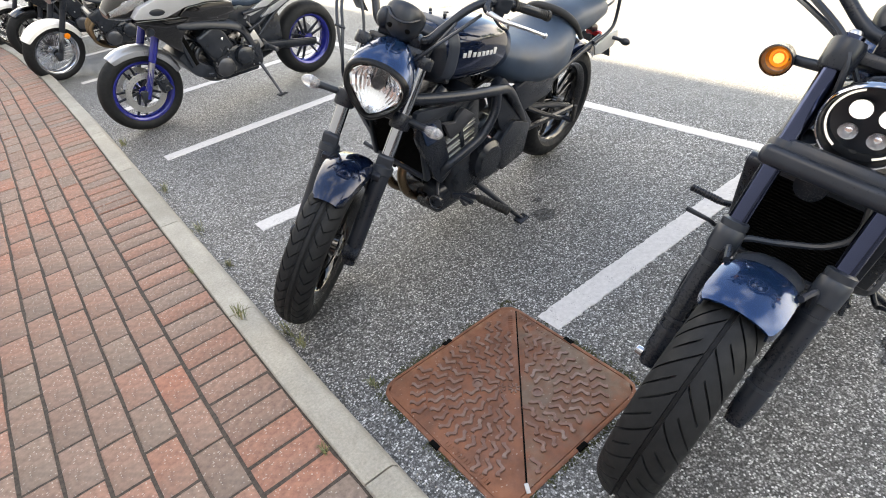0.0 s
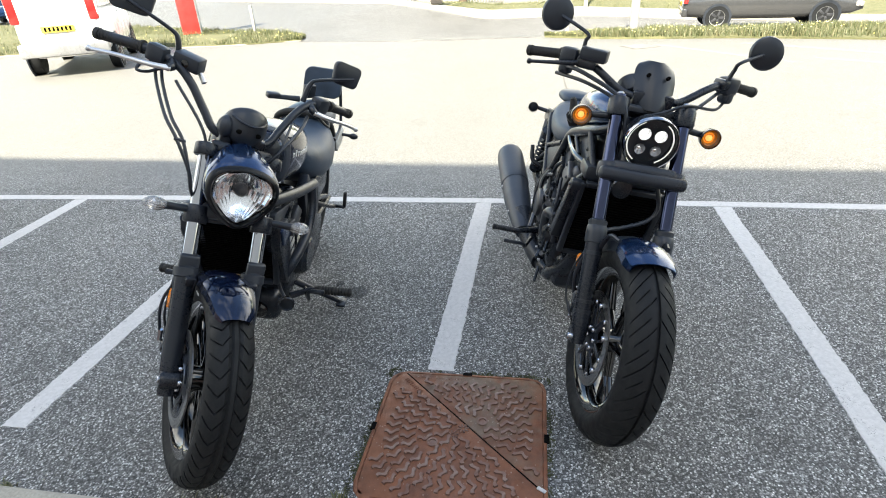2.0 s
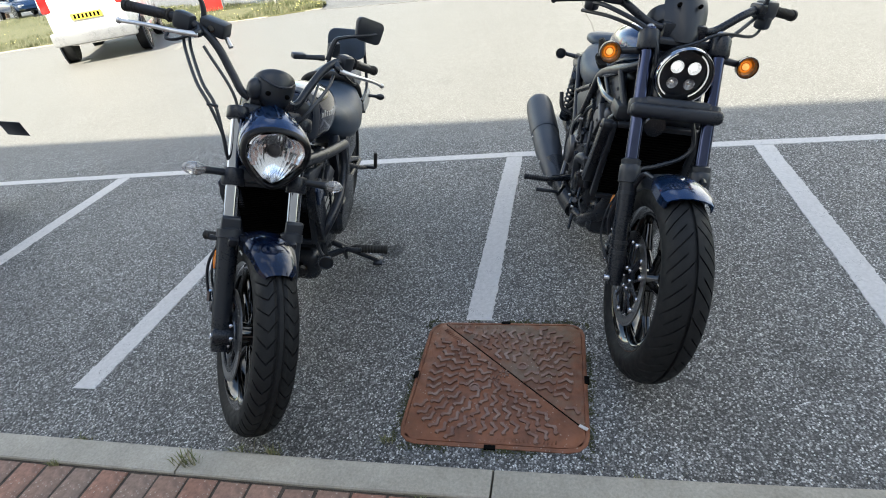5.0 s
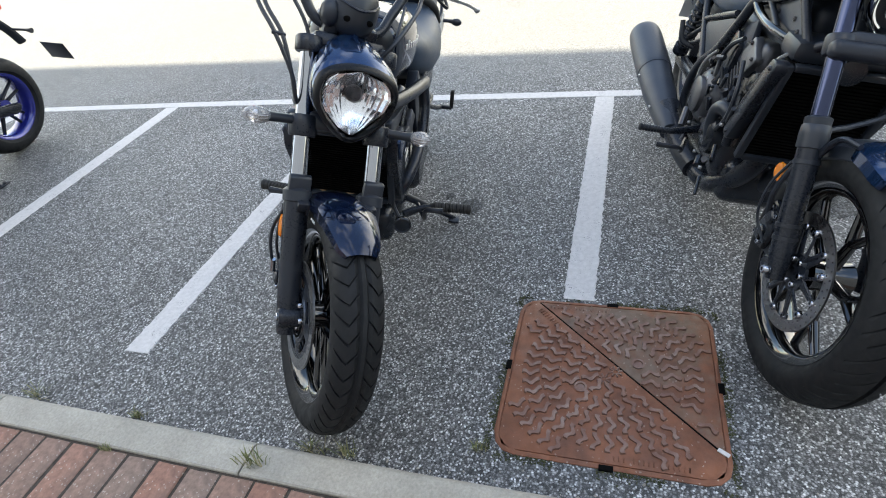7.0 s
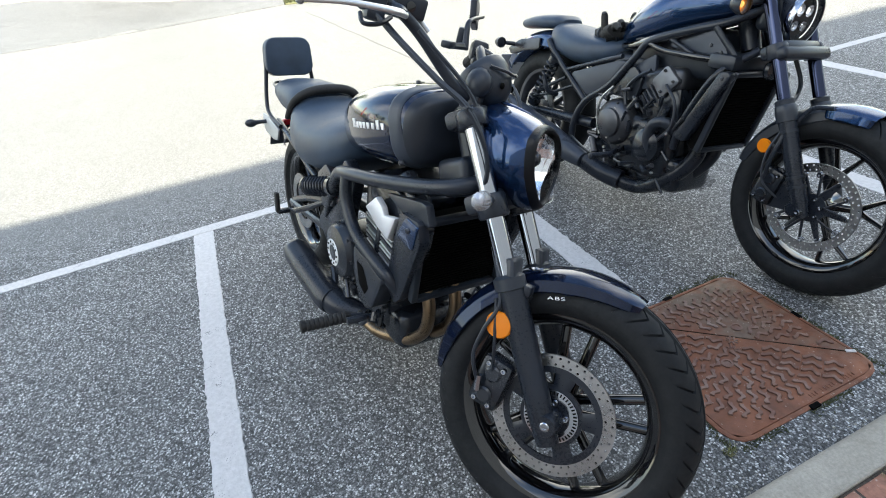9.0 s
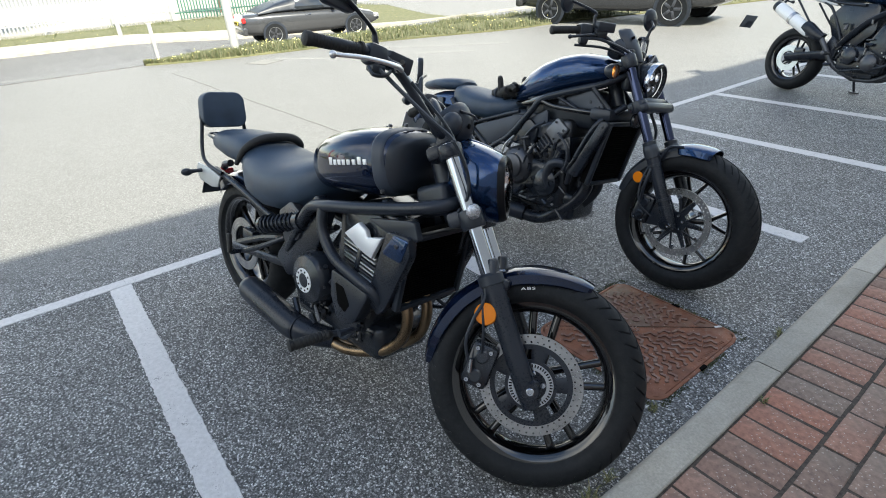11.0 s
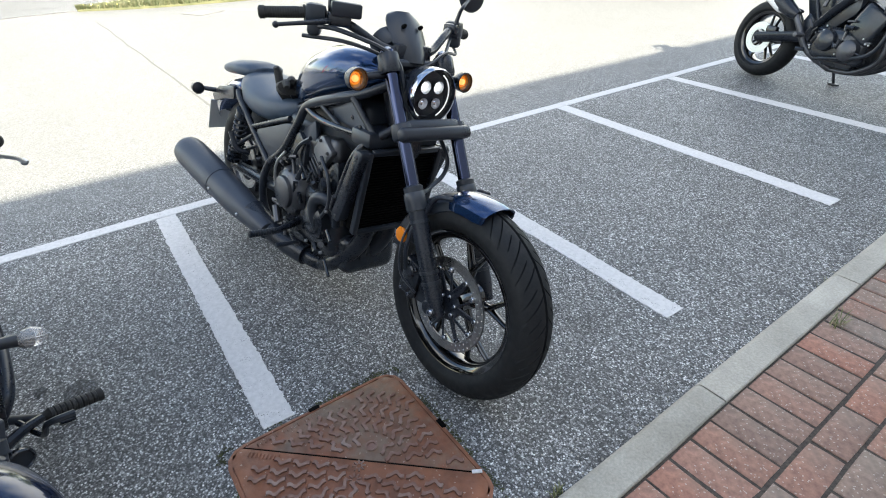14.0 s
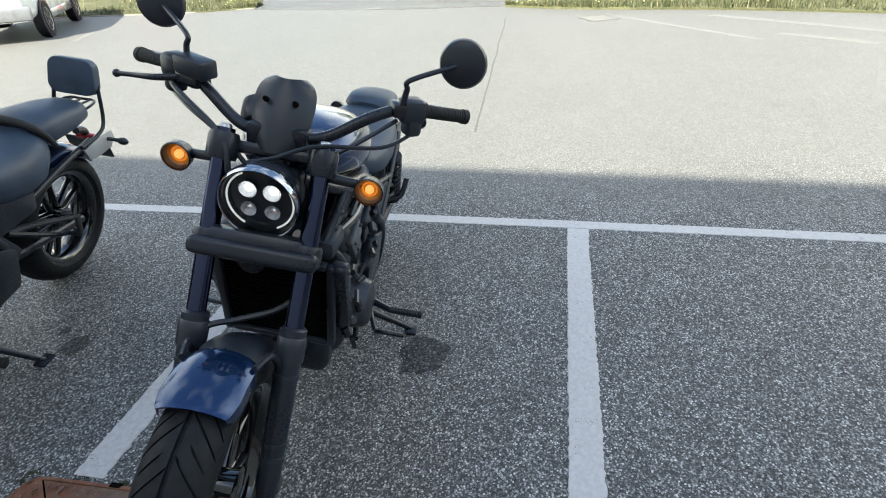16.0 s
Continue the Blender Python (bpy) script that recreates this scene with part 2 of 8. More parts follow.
MAT["bright_chrome"] = plain("bright_chrome", (0.9, 0.91, 0.93), 0.1, 1.0, var=0.03)
MAT["steel"] = plain("brushed_steel", (0.45, 0.45, 0.46), 0.32, 1.0, var=0.15, scale=80)
MAT["disc_steel"] = plain("disc_steel", (0.36, 0.36, 0.37), 0.3, 1.0, var=0.2, scale=90)
MAT["pale_alloy"] = plain("pale_alloy", (0.74, 0.75, 0.77), 0.4, 0.35, var=0.08)
MAT["alloy"] = plain("bare_alloy", (0.55, 0.55, 0.54), 0.35, 0.9, var=0.15)
MAT["header_pipe"] = plain("heat_tinted_pipe", (0.24, 0.165, 0.1), 0.3, 0.95, var=0.4, scale=40)
MAT["mirror"] = plain("mirror_glass", (0.9, 0.9, 0.9), 0.02, 1.0, var=0.01)
# near-black for black parts, and for shade painted into slots, gaps and openings
MAT["black_and_shade"] = plain("black_and_shade_fill", (0.002, 0.002, 0.002), 0.9, spec=0.03)
MAT["emblem"] = plain("pale_emblem", (0.75, 0.75, 0.75), 0.3, 0.3)
MAT["gold_stripe"] = plain("gold_stripe", (0.42, 0.33, 0.16), 0.25, 0.5, 1.0)
MAT["lever"] = plain("lever_alloy", (0.55, 0.55, 0.56), 0.3, 0.9)
MAT["blue_paint"] = plain("blue_paint", (0.008, 0.014, 0.2), 0.2, 0.3, 0.8)
MAT["silver_paint"] = plain("silver_paint", (0.3, 0.31, 0.33), 0.28, 0.4, 0.8, var=0.06)
MAT["white_paint"] = plain("white_paint", (0.78, 0.78, 0.77), 0.25, 0.0, 0.6, var=0.06)
MAT["orange_paint"] = plain("orange_paint", (0.5, 0.1, 0.02), 0.25, 0.1, 0.7)
MAT["red_paint"] = plain("red_sign_paint", (0.55, 0.03, 0.03), 0.4, var=0.12)
MAT["grey_car"] = flake("grey_car_paint", (0.05, 0.052, 0.055), (0.14, 0.14, 0.15), 0.25, 0.4)
MAT["green_fence"] = plain("green_fence_paint", (0.03, 0.10, 0.07), 0.5)
MAT["galvanised"] = plain("galvanised_steel", (0.42, 0.43, 0.43), 0.5, 0.5, var=0.2, scale=20)
MAT["post_grey"] = plain("post_grey_paint", (0.3, 0.3, 0.295), 0.5, var=0.15)
MAT["car_glass"] = plain("tinted_glass", (0.012, 0.014, 0.016), 0.05, 0.0, 0.8)
MAT["red_lens"] = plain("red_lens", (0.45, 0.015, 0.015), 0.12, 0.0, 0.8)
MAT["yellow_plate"] = plain("yellow_plate", (0.75, 0.55, 0.08), 0.4, var=0.05)
MAT["white_plate"] = plain("white_plate", (0.75, 0.75, 0.75), 0.4, var=0.05)
MAT["render_wall"] = plain("painted_render", (0.46, 0.46, 0.47), 0.85, var=0.12, scale=8, bump=0.3)
MAT["bark"] = plain("bark", (0.11, 0.08, 0.06), 0.9, var=0.5, scale=40, bump=0.6)
MAT["bin"] = plain("bin_plastic", (0.05, 0.045, 0.045), 0.5)


def lens(name, color, rough, transmission, ior=1.49):
    m = Nodes(name, rough, 0, color)
    m.set("Transmission Weight", transmission)
    m.set("IOR", ior)
    return m.mat


MAT["clear_lens"] = lens("clear_lens", (1, 1, 1), 0.02, 1.0)
m = Nodes("thin_glass", 0.02)
_fr = m.node("Fresnel", IOR=1.16)
_tr = m.node("BsdfTransparent")
_gl = m.node("BsdfGlossy", Roughness=0.02)
_mx = m.node("MixShader")
m.link(_fr.outputs[0], _mx.inputs[0])
m.link(_tr.outputs[0], _mx.inputs[1])
m.link(_gl.outputs[0], _mx.inputs[2])
m.link(_mx.outputs[0], m.nt.nodes["Material Output"].inputs["Surface"])
MAT["thin_glass"] = m.mat
MAT["amber"] = lens("amber_lens", (0.85, 0.24, 0.012), 0.12, 0.2)
MAT["amber_deep"] = lens("deep_amber_bowl", (0.62, 0.24, 0.03), 0.1, 0.2)
MAT["amber_lit"] = lens("lit_amber_lens", (0.8, 0.26, 0.018), 0.12, 0.2)
_b = MAT["amber_lit"].node_tree.nodes["Principled BSDF"]
_b.inputs["Emission Color"].default_value = (1.0, 0.42, 0.06, 1)
_b.inputs["Emission Strength"].default_value = 0.07
MAT["amber_core"] = lens("lit_amber_core", (0.9, 0.5, 0.1), 0.12, 0.2)
_b = MAT["amber_core"].node_tree.nodes["Principled BSDF"]
_b.inputs["Emission Color"].default_value = (1.0, 0.6, 0.2, 1)
_b.inputs["Emission Strength"].default_value = 0.2
MAT["led_lit"] = lens("lit_led", (0.95, 0.95, 0.97), 0.1, 0.2)
_b = MAT["led_lit"].node_tree.nodes["Principled BSDF"]
_b.inputs["Emission Color"].default_value = (0.92, 0.96, 1.0, 1)
_b.inputs["Emission Strength"].default_value = 0.26
MAT["lit_ring"] = lens("lit_ring", (0.9, 0.92, 0.95), 0.15, 0.2)
_b = MAT["lit_ring"].node_tree.nodes["Principled BSDF"]
_b.inputs["Emission Color"].default_value = (0.92, 0.96, 1.0, 1)
_b.inputs["Emission Strength"].default_value = 0.09
MAT["frosted_lens"] = lens("frosted_lens", (0.88, 0.88, 0.9), 0.05, 0.75)

m = Nodes("grass_blade", 0.6)
m.color(m.ramp(m.island(), [(0.0, (0.045, 0.062, 0.022)), (0.5, (0.08, 0.095, 0.04)), (0.8, (0.13, 0.13, 0.065)), (1.0, (0.19, 0.17, 0.1))]))
MAT["grass"] = m.mat
m = Nodes("weed_leaf", 0.6)
m.color(m.ramp(m.island(), [(0.0, (0.09, 0.11, 0.035)), (0.5, (0.15, 0.165, 0.06)), (0.8, (0.24, 0.22, 0.11)), (1.0, (0.34, 0.29, 0.17))]))
MAT["weed"] = m.mat
m = Nodes("soil", 0.95)
m.color(m.ramp(m.noise(6, 6, 0.7), [(0.3, (0.07, 0.078, 0.035)), (0.7, (0.14, 0.135, 0.07))]))
m.bump(m.noise(30, 5), 0.8, 0.03)
MAT["soil"] = m.mat
m = Nodes("leaf", 0.55)
m.color(m.ramp(m.island(), [(0.0, (0.02, 0.04, 0.008)), (0.6, (0.05, 0.09, 0.016)), (1.0, (0.1, 0.14, 0.03))]))
MAT["leaf"] = m.mat
MAT["petal"] = plain("petal", (0.75, 0.7, 0.25), 0.6)


# ---------------------------------------------------------------- mesh tools
def catmull(pts, sub=6):
    p = [Vector(q) for q in pts]
    if len(p) < 3:
        return p
    p = [p[0] * 2 - p[1]] + p + [p[-1] * 2 - p[-2]]
    out = []
    for i in range(1, len(p) - 2):
        for k in range(sub):
            t = k / sub
            a, b, c, d = p[i - 1:i + 3]
            out.append(0.5 * (2 * b + (c - a) * t + (2 * a - 5 * b + 4 * c - d) * t * t + (3 * b - a - 3 * c + d) * t ** 3))
    return out + [p[-2]]


class Geo:
    """Collects vertices and faces of one mesh."""

    def __init__(self):
        self.v, self.f = [], []

    def add(self, verts, faces, m=None):
        o = len(self.v)
        self.v += [tuple(m @ Vector(q)) if m else tuple(q) for q in verts]
        self.f += [tuple(i + o for i in f) for f in faces]
        return self

    def merge(self, g, m=None):
        return self.add(g.v, g.f, m)

    def moved(self, m):
        self.v = [tuple(m @ Vector(q)) for q in self.v]
        return self

    def mirrored(self):
        """The same with its mirror image across y = 0."""
        o = len(self.v)
        self.v += [(x, -y, z) for x, y, z in self.v]
        self.f += [tuple(reversed([i + o for i in f])) for f in self.f]
        return self

    def loft(self, rings, cap=True, closed=True):
        n = len(rings[0])
        vs = [q for r in rings for q in r]
        fs = []
        for i in range(len(rings) - 1):
            for j in range(n if closed else n - 1):
                k = (j + 1) % n
                fs.append((i * n + j, i * n + k, (i + 1) * n + k, (i + 1) * n + j))
        if cap and closed:
            fs.append(tuple(reversed(range(n))))
            fs.append(tuple(range((len(rings) - 1) * n, len(rings) * n)))
        return self.add(vs, fs)

    def tube(self, pts, r, n=10, sub=6, flat=1.0):
        path = catmull(pts, sub)
        rad = r if isinstance(r, (list, tuple)) else None
        rings, up = [], None
        for i, q in enumerate(path):
            d = (path[min(i + 1, len(path) - 1)] - path[max(i - 1, 0)]).normalized()
            if up is None:
                up = d.orthogonal().normalized()
            up = (up - d * up.dot(d)).normalized()
            side = d.cross(up)
            if rad:
                s = i / (len(path) - 1) * (len(rad) - 1)
                j = min(int(s), len(rad) - 2)
                rr = rad[j] + (rad[j + 1] - rad[j]) * (s - j)
            else:
                rr = r
            rings.append([tuple(q + (up * math.cos(a) * flat + side * math.sin(a)) * rr) for a in (2 * math.pi * k / n for k in range(n))])
        return self.loft(rings)

    def rod(self, a, b, r, n=12, r2=None):
        return self.tube([a, b], [r, r if r2 is None else r2], n)

    def lathe(self, profile, n=32, at=(0, 0, 0), axis=(0, 1, 0), closed=False, cap=True):
        """Turns (radius, along) pairs about an axis; closed joins the last pair to the first."""
        ax = Vector(axis).normalized()
        u = ax.orthogonal().normalized()
        w = ax.cross(u)
        at = Vector(at)
        rings = []
        for r, h in profile:
            rings.append([tuple(at + ax * h + (u * math.cos(a) + w * math.sin(a)) * max(r, 1e-5)) for a in (2 * math.pi * k / n for k in range(n))])
        if closed:
            rings.append(rings[0])
        return self.loft(rings, cap=cap and not closed)

    def ball(self, c, r, n=16, k=9, s=(1, 1, 1), m=None):
        rings = []
        for i in range(k):
            a = math.pi * (i + 0.02) / (k - 0.96) if i else 0.02
            a = max(0.02, min(math.pi - 0.02, math.pi * i / (k - 1)))
            rings.append([(c[0] + s[0] * r * math.sin(a) * math.cos(b), c[1] + s[1] * r * math.sin(a) * math.sin(b), c[2] + s[2] * r * math.cos(a)) for b in (2 * math.pi * j / n for j in range(n))])
        g = Geo().loft(rings)
        return self.merge(g, m)

    def box(self, c, s, bevel=0.004, rot=None, taper=1.0, seg=2):
        bm = bmesh.new()
        bmesh.ops.create_cube(bm, size=1)
        for q in bm.verts:
            k = taper if q.co.z > 0 else 1.0
            q.co = Vector((q.co.x * s[0] * k, q.co.y * s[1] * k, q.co.z * s[2]))
        if bevel:
            bmesh.ops.bevel(bm, geom=bm.edges[:], offset=min(bevel, min(s) * 0.45), segments=seg, profile=0.5, affect="EDGES")
        return self.from_bm(bm, Matrix.Translation(c) @ (rot or Matrix()))

    def prism(self, outline, y0, y1, bevel=0.004, plane="xz", m=None, seg=2):
        """A flat outline made thick: plane xz runs along y, xy along z, yz along x."""
        bm = bmesh.new()
        put = {"xz": lambda a, b, h: (a, h, b), "xy": lambda a, b, h: (a, b, h), "yz": lambda a, b, h: (h, a, b)}[plane]
        lo = [bm.verts.new(put(a, b, y0)) for a, b in outline]
        hi = [bm.verts.new(put(a, b, y1)) for a, b in outline]
        n = len(outline)
        bm.faces.new(lo)
        bm.faces.new(list(reversed(hi)))
        for i in range(n):
            bm.faces.new((lo[(i + 1) % n], lo[i], hi[i], hi[(i + 1) % n]))
        bmesh.ops.recalc_face_normals(bm, faces=bm.faces[:])
        if bevel:
            bmesh.ops.bevel(bm, geom=bm.edges[:], offset=bevel, segments=seg, profile=0.5, affect="EDGES", clamp_overlap=True)
        return self.from_bm(bm, m)

    def from_bm(self, bm, m=None):
        bm.verts.index_update()
        vs = [tuple(q.co) for q in bm.verts]
        fs = [tuple(q.index for q in f.verts) for f in bm.faces]
        bm.free()
        return self.add(vs, fs, m)

    def mesh(self, name, mat, angle=38, weld=False):
        me = bpy.data.meshes.new(name)
        me.from_pydata(self.v, [], self.f)
        bm = bmesh.new()
        bm.from_mesh(me)
        if weld:
            bmesh.ops.remove_doubles(bm, verts=bm.verts[:], dist=1e-4)
        bmesh.ops.recalc_face_normals(bm, faces=bm.faces[:])
        bm.to_mesh(me)
        bm.free()
        me.materials.append(mat if not isinstance(mat, str) else MAT[mat])
        me.shade_smooth()
        me.set_sharp_from_angle(angle=radians(angle))
        return me


def part(name, geo, mat, parent, label="", angle=38, weld=False, kind=""):
    ob = new(name, geo.mesh(name, mat, angle, weld))
    if kind:
        ob["kind"] = kind
    ob.parent = parent
    if label:
        ob["label"] = label
    return ob


def thing(name, label, category, m=None, group="", kind=""):
    """An empty at a thing's base, under which its parts hang."""
    ob = new(name)
    ob.empty_display_size = 0.1
    ob.matrix_basis = m or Matrix()
    return tagged(ob, label, category, group, kind)


def solid(name, geo, mat, label, category, group="", kind="", m=None, angle=38):
    """A thing that is one mesh."""
    ob = new(name, geo.mesh(name, mat, angle))
    ob.matrix_basis = m or Matrix()
    return tagged(ob, label, category, group, kind)


def oval(x, hw, zb, zt, n=24, p=2.4, y=0.0):
    """A rounded section across the bike at x."""
    zc, hh = (zb + zt) / 2, (zt - zb) / 2
    out = []
    for k in range(n):
        a = 2 * math.pi * k / n
        c, s = math.cos(a), math.sin(a)
        out.append((x, y + hw * math.copysign(abs(c) ** (2 / p), c), zc + hh * math.copysign(abs(s) ** (2 / p), s)))
    return out

# ---------------------------------------------------------------- ground, kerb, pavement
KERB_Y = [-14, -6, -2, -1.4, -0.1, 0.2, 0.82, 1.3, 1.76, 3.0, 5.0, 7.0, 9.0, 11.0, 14.0, 20.0]
KERB_X = [0.62, 0.48, 0.375, 0.355, 0.313, 0.298, 0.28, 0.27, 0.268, 0.268, 0.272, 0.243, 0.143, -0.05, -0.5, -2.0]
KERB_W = 0.09
KERB_TOP, PITCH = 0.115, 0.94


def kerb_x(y):
    """The top road-side edge of the kerb."""
    return float(np.interp(y, KERB_Y, KERB_X))


def fall(x, y):
    """How far the ground drops beyond the car park, towards the road."""
    return float(np.interp(x, [11.8, 20.0, 22.5, 26.0], [0.0, -0.82, -0.82, -0.5])) * min(1.0, max(0.0, (8.0 - y) / 5.0))


gx = [-600, -40, 0, 11.8, 14.0, 16.0, 18.0, 20.0, 22.5, 24.0, 26.0, 40, 600]
gy = [-600, -40, 0, 3.0] + [3.0 + 0.5 * k for k in range(1, 11)] + [40, 600]
g = Geo().add([(x, y, fall(x, y)) for y in gy for x in gx], [(j * len(gx) + i, j * len(gx) + i + 1, (j + 1) * len(gx) + i + 1, (j + 1) * len(gx) + i) for j in range(len(gy) - 1) for i in range(len(gx) - 1)])
solid("ground", g, "asphalt", "coarse grey asphalt of a car park with pale stones", "ground", kind="structure")


def ribbon(name, left, right, z, mat, label, category, th=0.004):
    """A low slab between two edge lines, laid on the falling ground."""
    rings = []
    for i in range(len(left) - 1):
        for k in range(8 if i < len(left) - 2 else 9):
            a, b = Vector(left[i]).lerp(Vector(left[i + 1]), k / 8), Vector(right[i]).lerp(Vector(right[i + 1]), k / 8)
            row = [a.lerp(b, q / 10) for q in range(11)]
            rings.append([(p.x, p.y, z + fall(p.x, p.y)) for p in row] + [(p.x, p.y, z - th - 0.02 + fall(p.x, p.y)) for p in reversed(row)])
    return solid(name, Geo().loft(rings), mat, label, category, kind="structure")


# road beyond the verges
ribbon("road", [(4, -60), (9.5, -16), (11.6, -6), (12.3, -2.1), (11.95, 0.8), (12.0, 2.2), (12.6, 4.5), (12.9, 6.4), (15.3, 9), (19, 15), (42, 50)],
       [(10.5, -60), (15, -16), (21.8, -6), (23.8, -2.1), (24.2, 0.8), (24.2, 2.2), (24.6, 4.5), (25.6, 6.4), (27.5, 9), (36, 19), (62, 50)], 0.012, "road", "sunlit worn grey asphalt road", "road", 0.01)
ribbon("pavement_far", [(10.6, -60), (15.1, -16), (21.9, -6), (24.2, -1), (24.4, 3.5), (27.6, 9), (36.1, 19), (62, 50)],
       [(13.5, -60), (17, -16), (23.6, -6), (25.8, -1), (26.0, 3.5), (29.0, 9), (38, 19), (64, 50)], 0.1, "kerb", "pale far footway beside the road", "pavement", 0.1)


def line(a, b, w, label, z=0.003, seed=0, rough=0.0032, mat="line_paint"):
    """A painted line with ragged edges and thickness."""
    rnd = random.Random(seed)
    a, b = Vector((*a, 0)), Vector((*b, 0))
    d = (b - a).normalized()
    s = Vector((-d.y, d.x, 0))
    n = max(4, int((b - a).length / 0.014))
    rings = []
    for i in range(n + 1):
        q = a.lerp(b, i / n)
        wob = noise.noise(Vector((i * 0.03, seed * 3.1, 0))) * 0.003
        l, r = w / 2 + rnd.uniform(-rough, rough) + wob, w / 2 + rnd.uniform(-rough, rough) - wob
        rings.append([tuple(q + s * l + Vector((0, 0, -0.002))), tuple(q + s * (l - 0.003) + Vector((0, 0, z))), tuple(q - s * (r - 0.003) + Vector((0, 0, z))), tuple(q - s * r + Vector((0, 0, -0.002)))])
    return solid("road_marking", Geo().loft(rings), mat, label, "road marking", "bay lines", "structure")


BACK_X = 2.815
back_x = lambda y: BACK_X + 0.01 - 0.0035 * min(25, (y - 1.0) ** 2)
for i, (y0, y1) in enumerate([(14.0, 8.0), (7.999, 5.6), (5.599, 4.0), (3.999, 2.5), (2.499, 1.0), (0.999, -0.5), (-0.501, -2.0), (-2.001, -3.4), (-3.401, -4.9), (-4.901, -8.0), (-8.001, -14.0)]):
    line((back_x(y0), y0), (back_x(y1), y1), 0.085, "worn white painted line along the parking bays", seed=50 + i)
BAY_ENDS = [(0.5, 5.42, 5.56), (0.5, 3.93, 4.06), (0.58, 2.515, 2.53), (1.055, 0.984, 0.982), (0.64, -0.49, -0.515), (0.704, -1.935, -1.985), (0.74, -3.26, -3.32), (0.75, -4.72, -4.86), (0.8, -6.3, -6.3), (0.45, 6.9, 7.05), (0.4, 8.4, 8.55), (0.3, 9.9, 10.05)]
for i, (x0, y0, y1) in enumerate(BAY_ENDS):
    line((x0, y0), (back_x(y1) - 0.045, y1), 0.108, "worn white painted line between parking bays", seed=i)
line((10.2, -1.35), (7.9, -2.85), 0.1, "faded white line in the sun", seed=30, rough=0.02, mat="faded_paint")
line((8.3, -3.2), (7.5, -4.0), 0.14, "faded white line in the sun", seed=31, rough=0.03, mat="faded_paint")
line((10.0, -2.75), (7.7, -5.0), 0.16, "faded white line in the sun", seed=32, rough=0.03, mat="faded_paint")
line((9.0, 7.9), (9.9, 8.3), 0.1, "faded white line in the sun", seed=33, rough=0.02, mat="faded_paint")
road_line = line((14.3, 3.3), (14.1, 1.6), 0.1, "faded white line on the road", z=0.018, seed=34, rough=0.02, mat="faded_paint")

road_line.location.z = fall(14.2, 2.45)

# a sealed joint across the sunlit asphalt and an oil stain beside the stand
g = Geo()
rings = []
for i in range(80):
    t = i / 79
    x, y = 10.3 - 6.0 * t, 0.47 - 0.25 * t + 0.02 * noise.noise(Vector((t * 9, 0, 0)))
    w = 0.008 + 0.006 * abs(noise.noise(Vector((t * 30, 4, 0))))
    rings.append([(x, y - w, -0.001), (x, y - w, 0.002), (x, y + w, 0.002), (x, y + w, -0.001)])
g.loft(rings)
solid("asphalt_joint", g, MAT["joint"], "thin dark crack in the asphalt", "crack", kind="structure")


def stain(x, y, r, seed, mat):
    vs = [(x, y, 0.0035)]
    for k in range(48):
        a = 2 * math.pi * k / 48
        rr = r * (1 + 0.35 * noise.noise(Vector((math.cos(a) * 1.6, math.sin(a) * 1.6, seed))))
        vs.append((x + 1.25 * rr * math.cos(a), y + rr * math.sin(a), 0.002))
    g = Geo().add(vs, [(0, 1 + k, 1 + (k + 1) % 48) for k in range(48)])
    return solid("oil_stain", g, mat, "dark oil stain soaked into the asphalt", "stain", kind="structure")


MAT["moss"] = plain("moss", (0.05, 0.055, 0.02), 0.95, var=0.4, scale=60)
MAT["oil"] = asphalt("oily_asphalt", 0.016, 0.15, (0.95, 1, 1.08))
stain(1.72, 0.085, 0.085, 3.0, MAT["oil"])
stain(1.60, 1.50, 0.05, 5.0, MAT["oil"])
stain(1.68, 1.62, 0.022, 7.0, MAT["oil"])

# kerb stones
g0 = thing("kerb", "pale grey concrete kerb stones in a row", "kerb", kind="structure")
y = -0.116 - 14 * PITCH
while y < 13:
    y2 = y + PITCH
    g = Geo()
    gap = 0.003
    rings = []
    for yy in np.linspace(y + gap, y2 - gap, 5):
        xr = kerb_x(yy)
        rings.append([(xr + 0.05, yy, -0.05), (xr + 0.042, yy, 0.0), (xr + 0.012, yy, KERB_TOP - 0.02), (xr - 0.002, yy, KERB_TOP - 0.003), (xr - 0.012, yy, KERB_TOP), (xr - KERB_W + 0.004, yy, KERB_TOP + 0.001), (xr - KERB_W, yy, KERB_TOP - 0.003), (xr - KERB_W, yy, -0.05)])
    g.loft(rings)
    part("kerb_stone", g, "kerb", g0)
    y = y2

# bed of the pavers
g = Geo()
rings = []
for yy in np.linspace(-14, 20, 60):
    xr = kerb_x(yy) - KERB_W - 0.0005
    rings.append([(-8.3, yy, -0.04), (-8.3, yy, KERB_TOP - 0.011), (xr, yy, KERB_TOP - 0.011), (xr, yy, -0.04)])
g.loft(rings)
pavement = solid("pavement", g, "sand", "red and grey brick paving with dark sandy joints", "pavement", kind="structure")


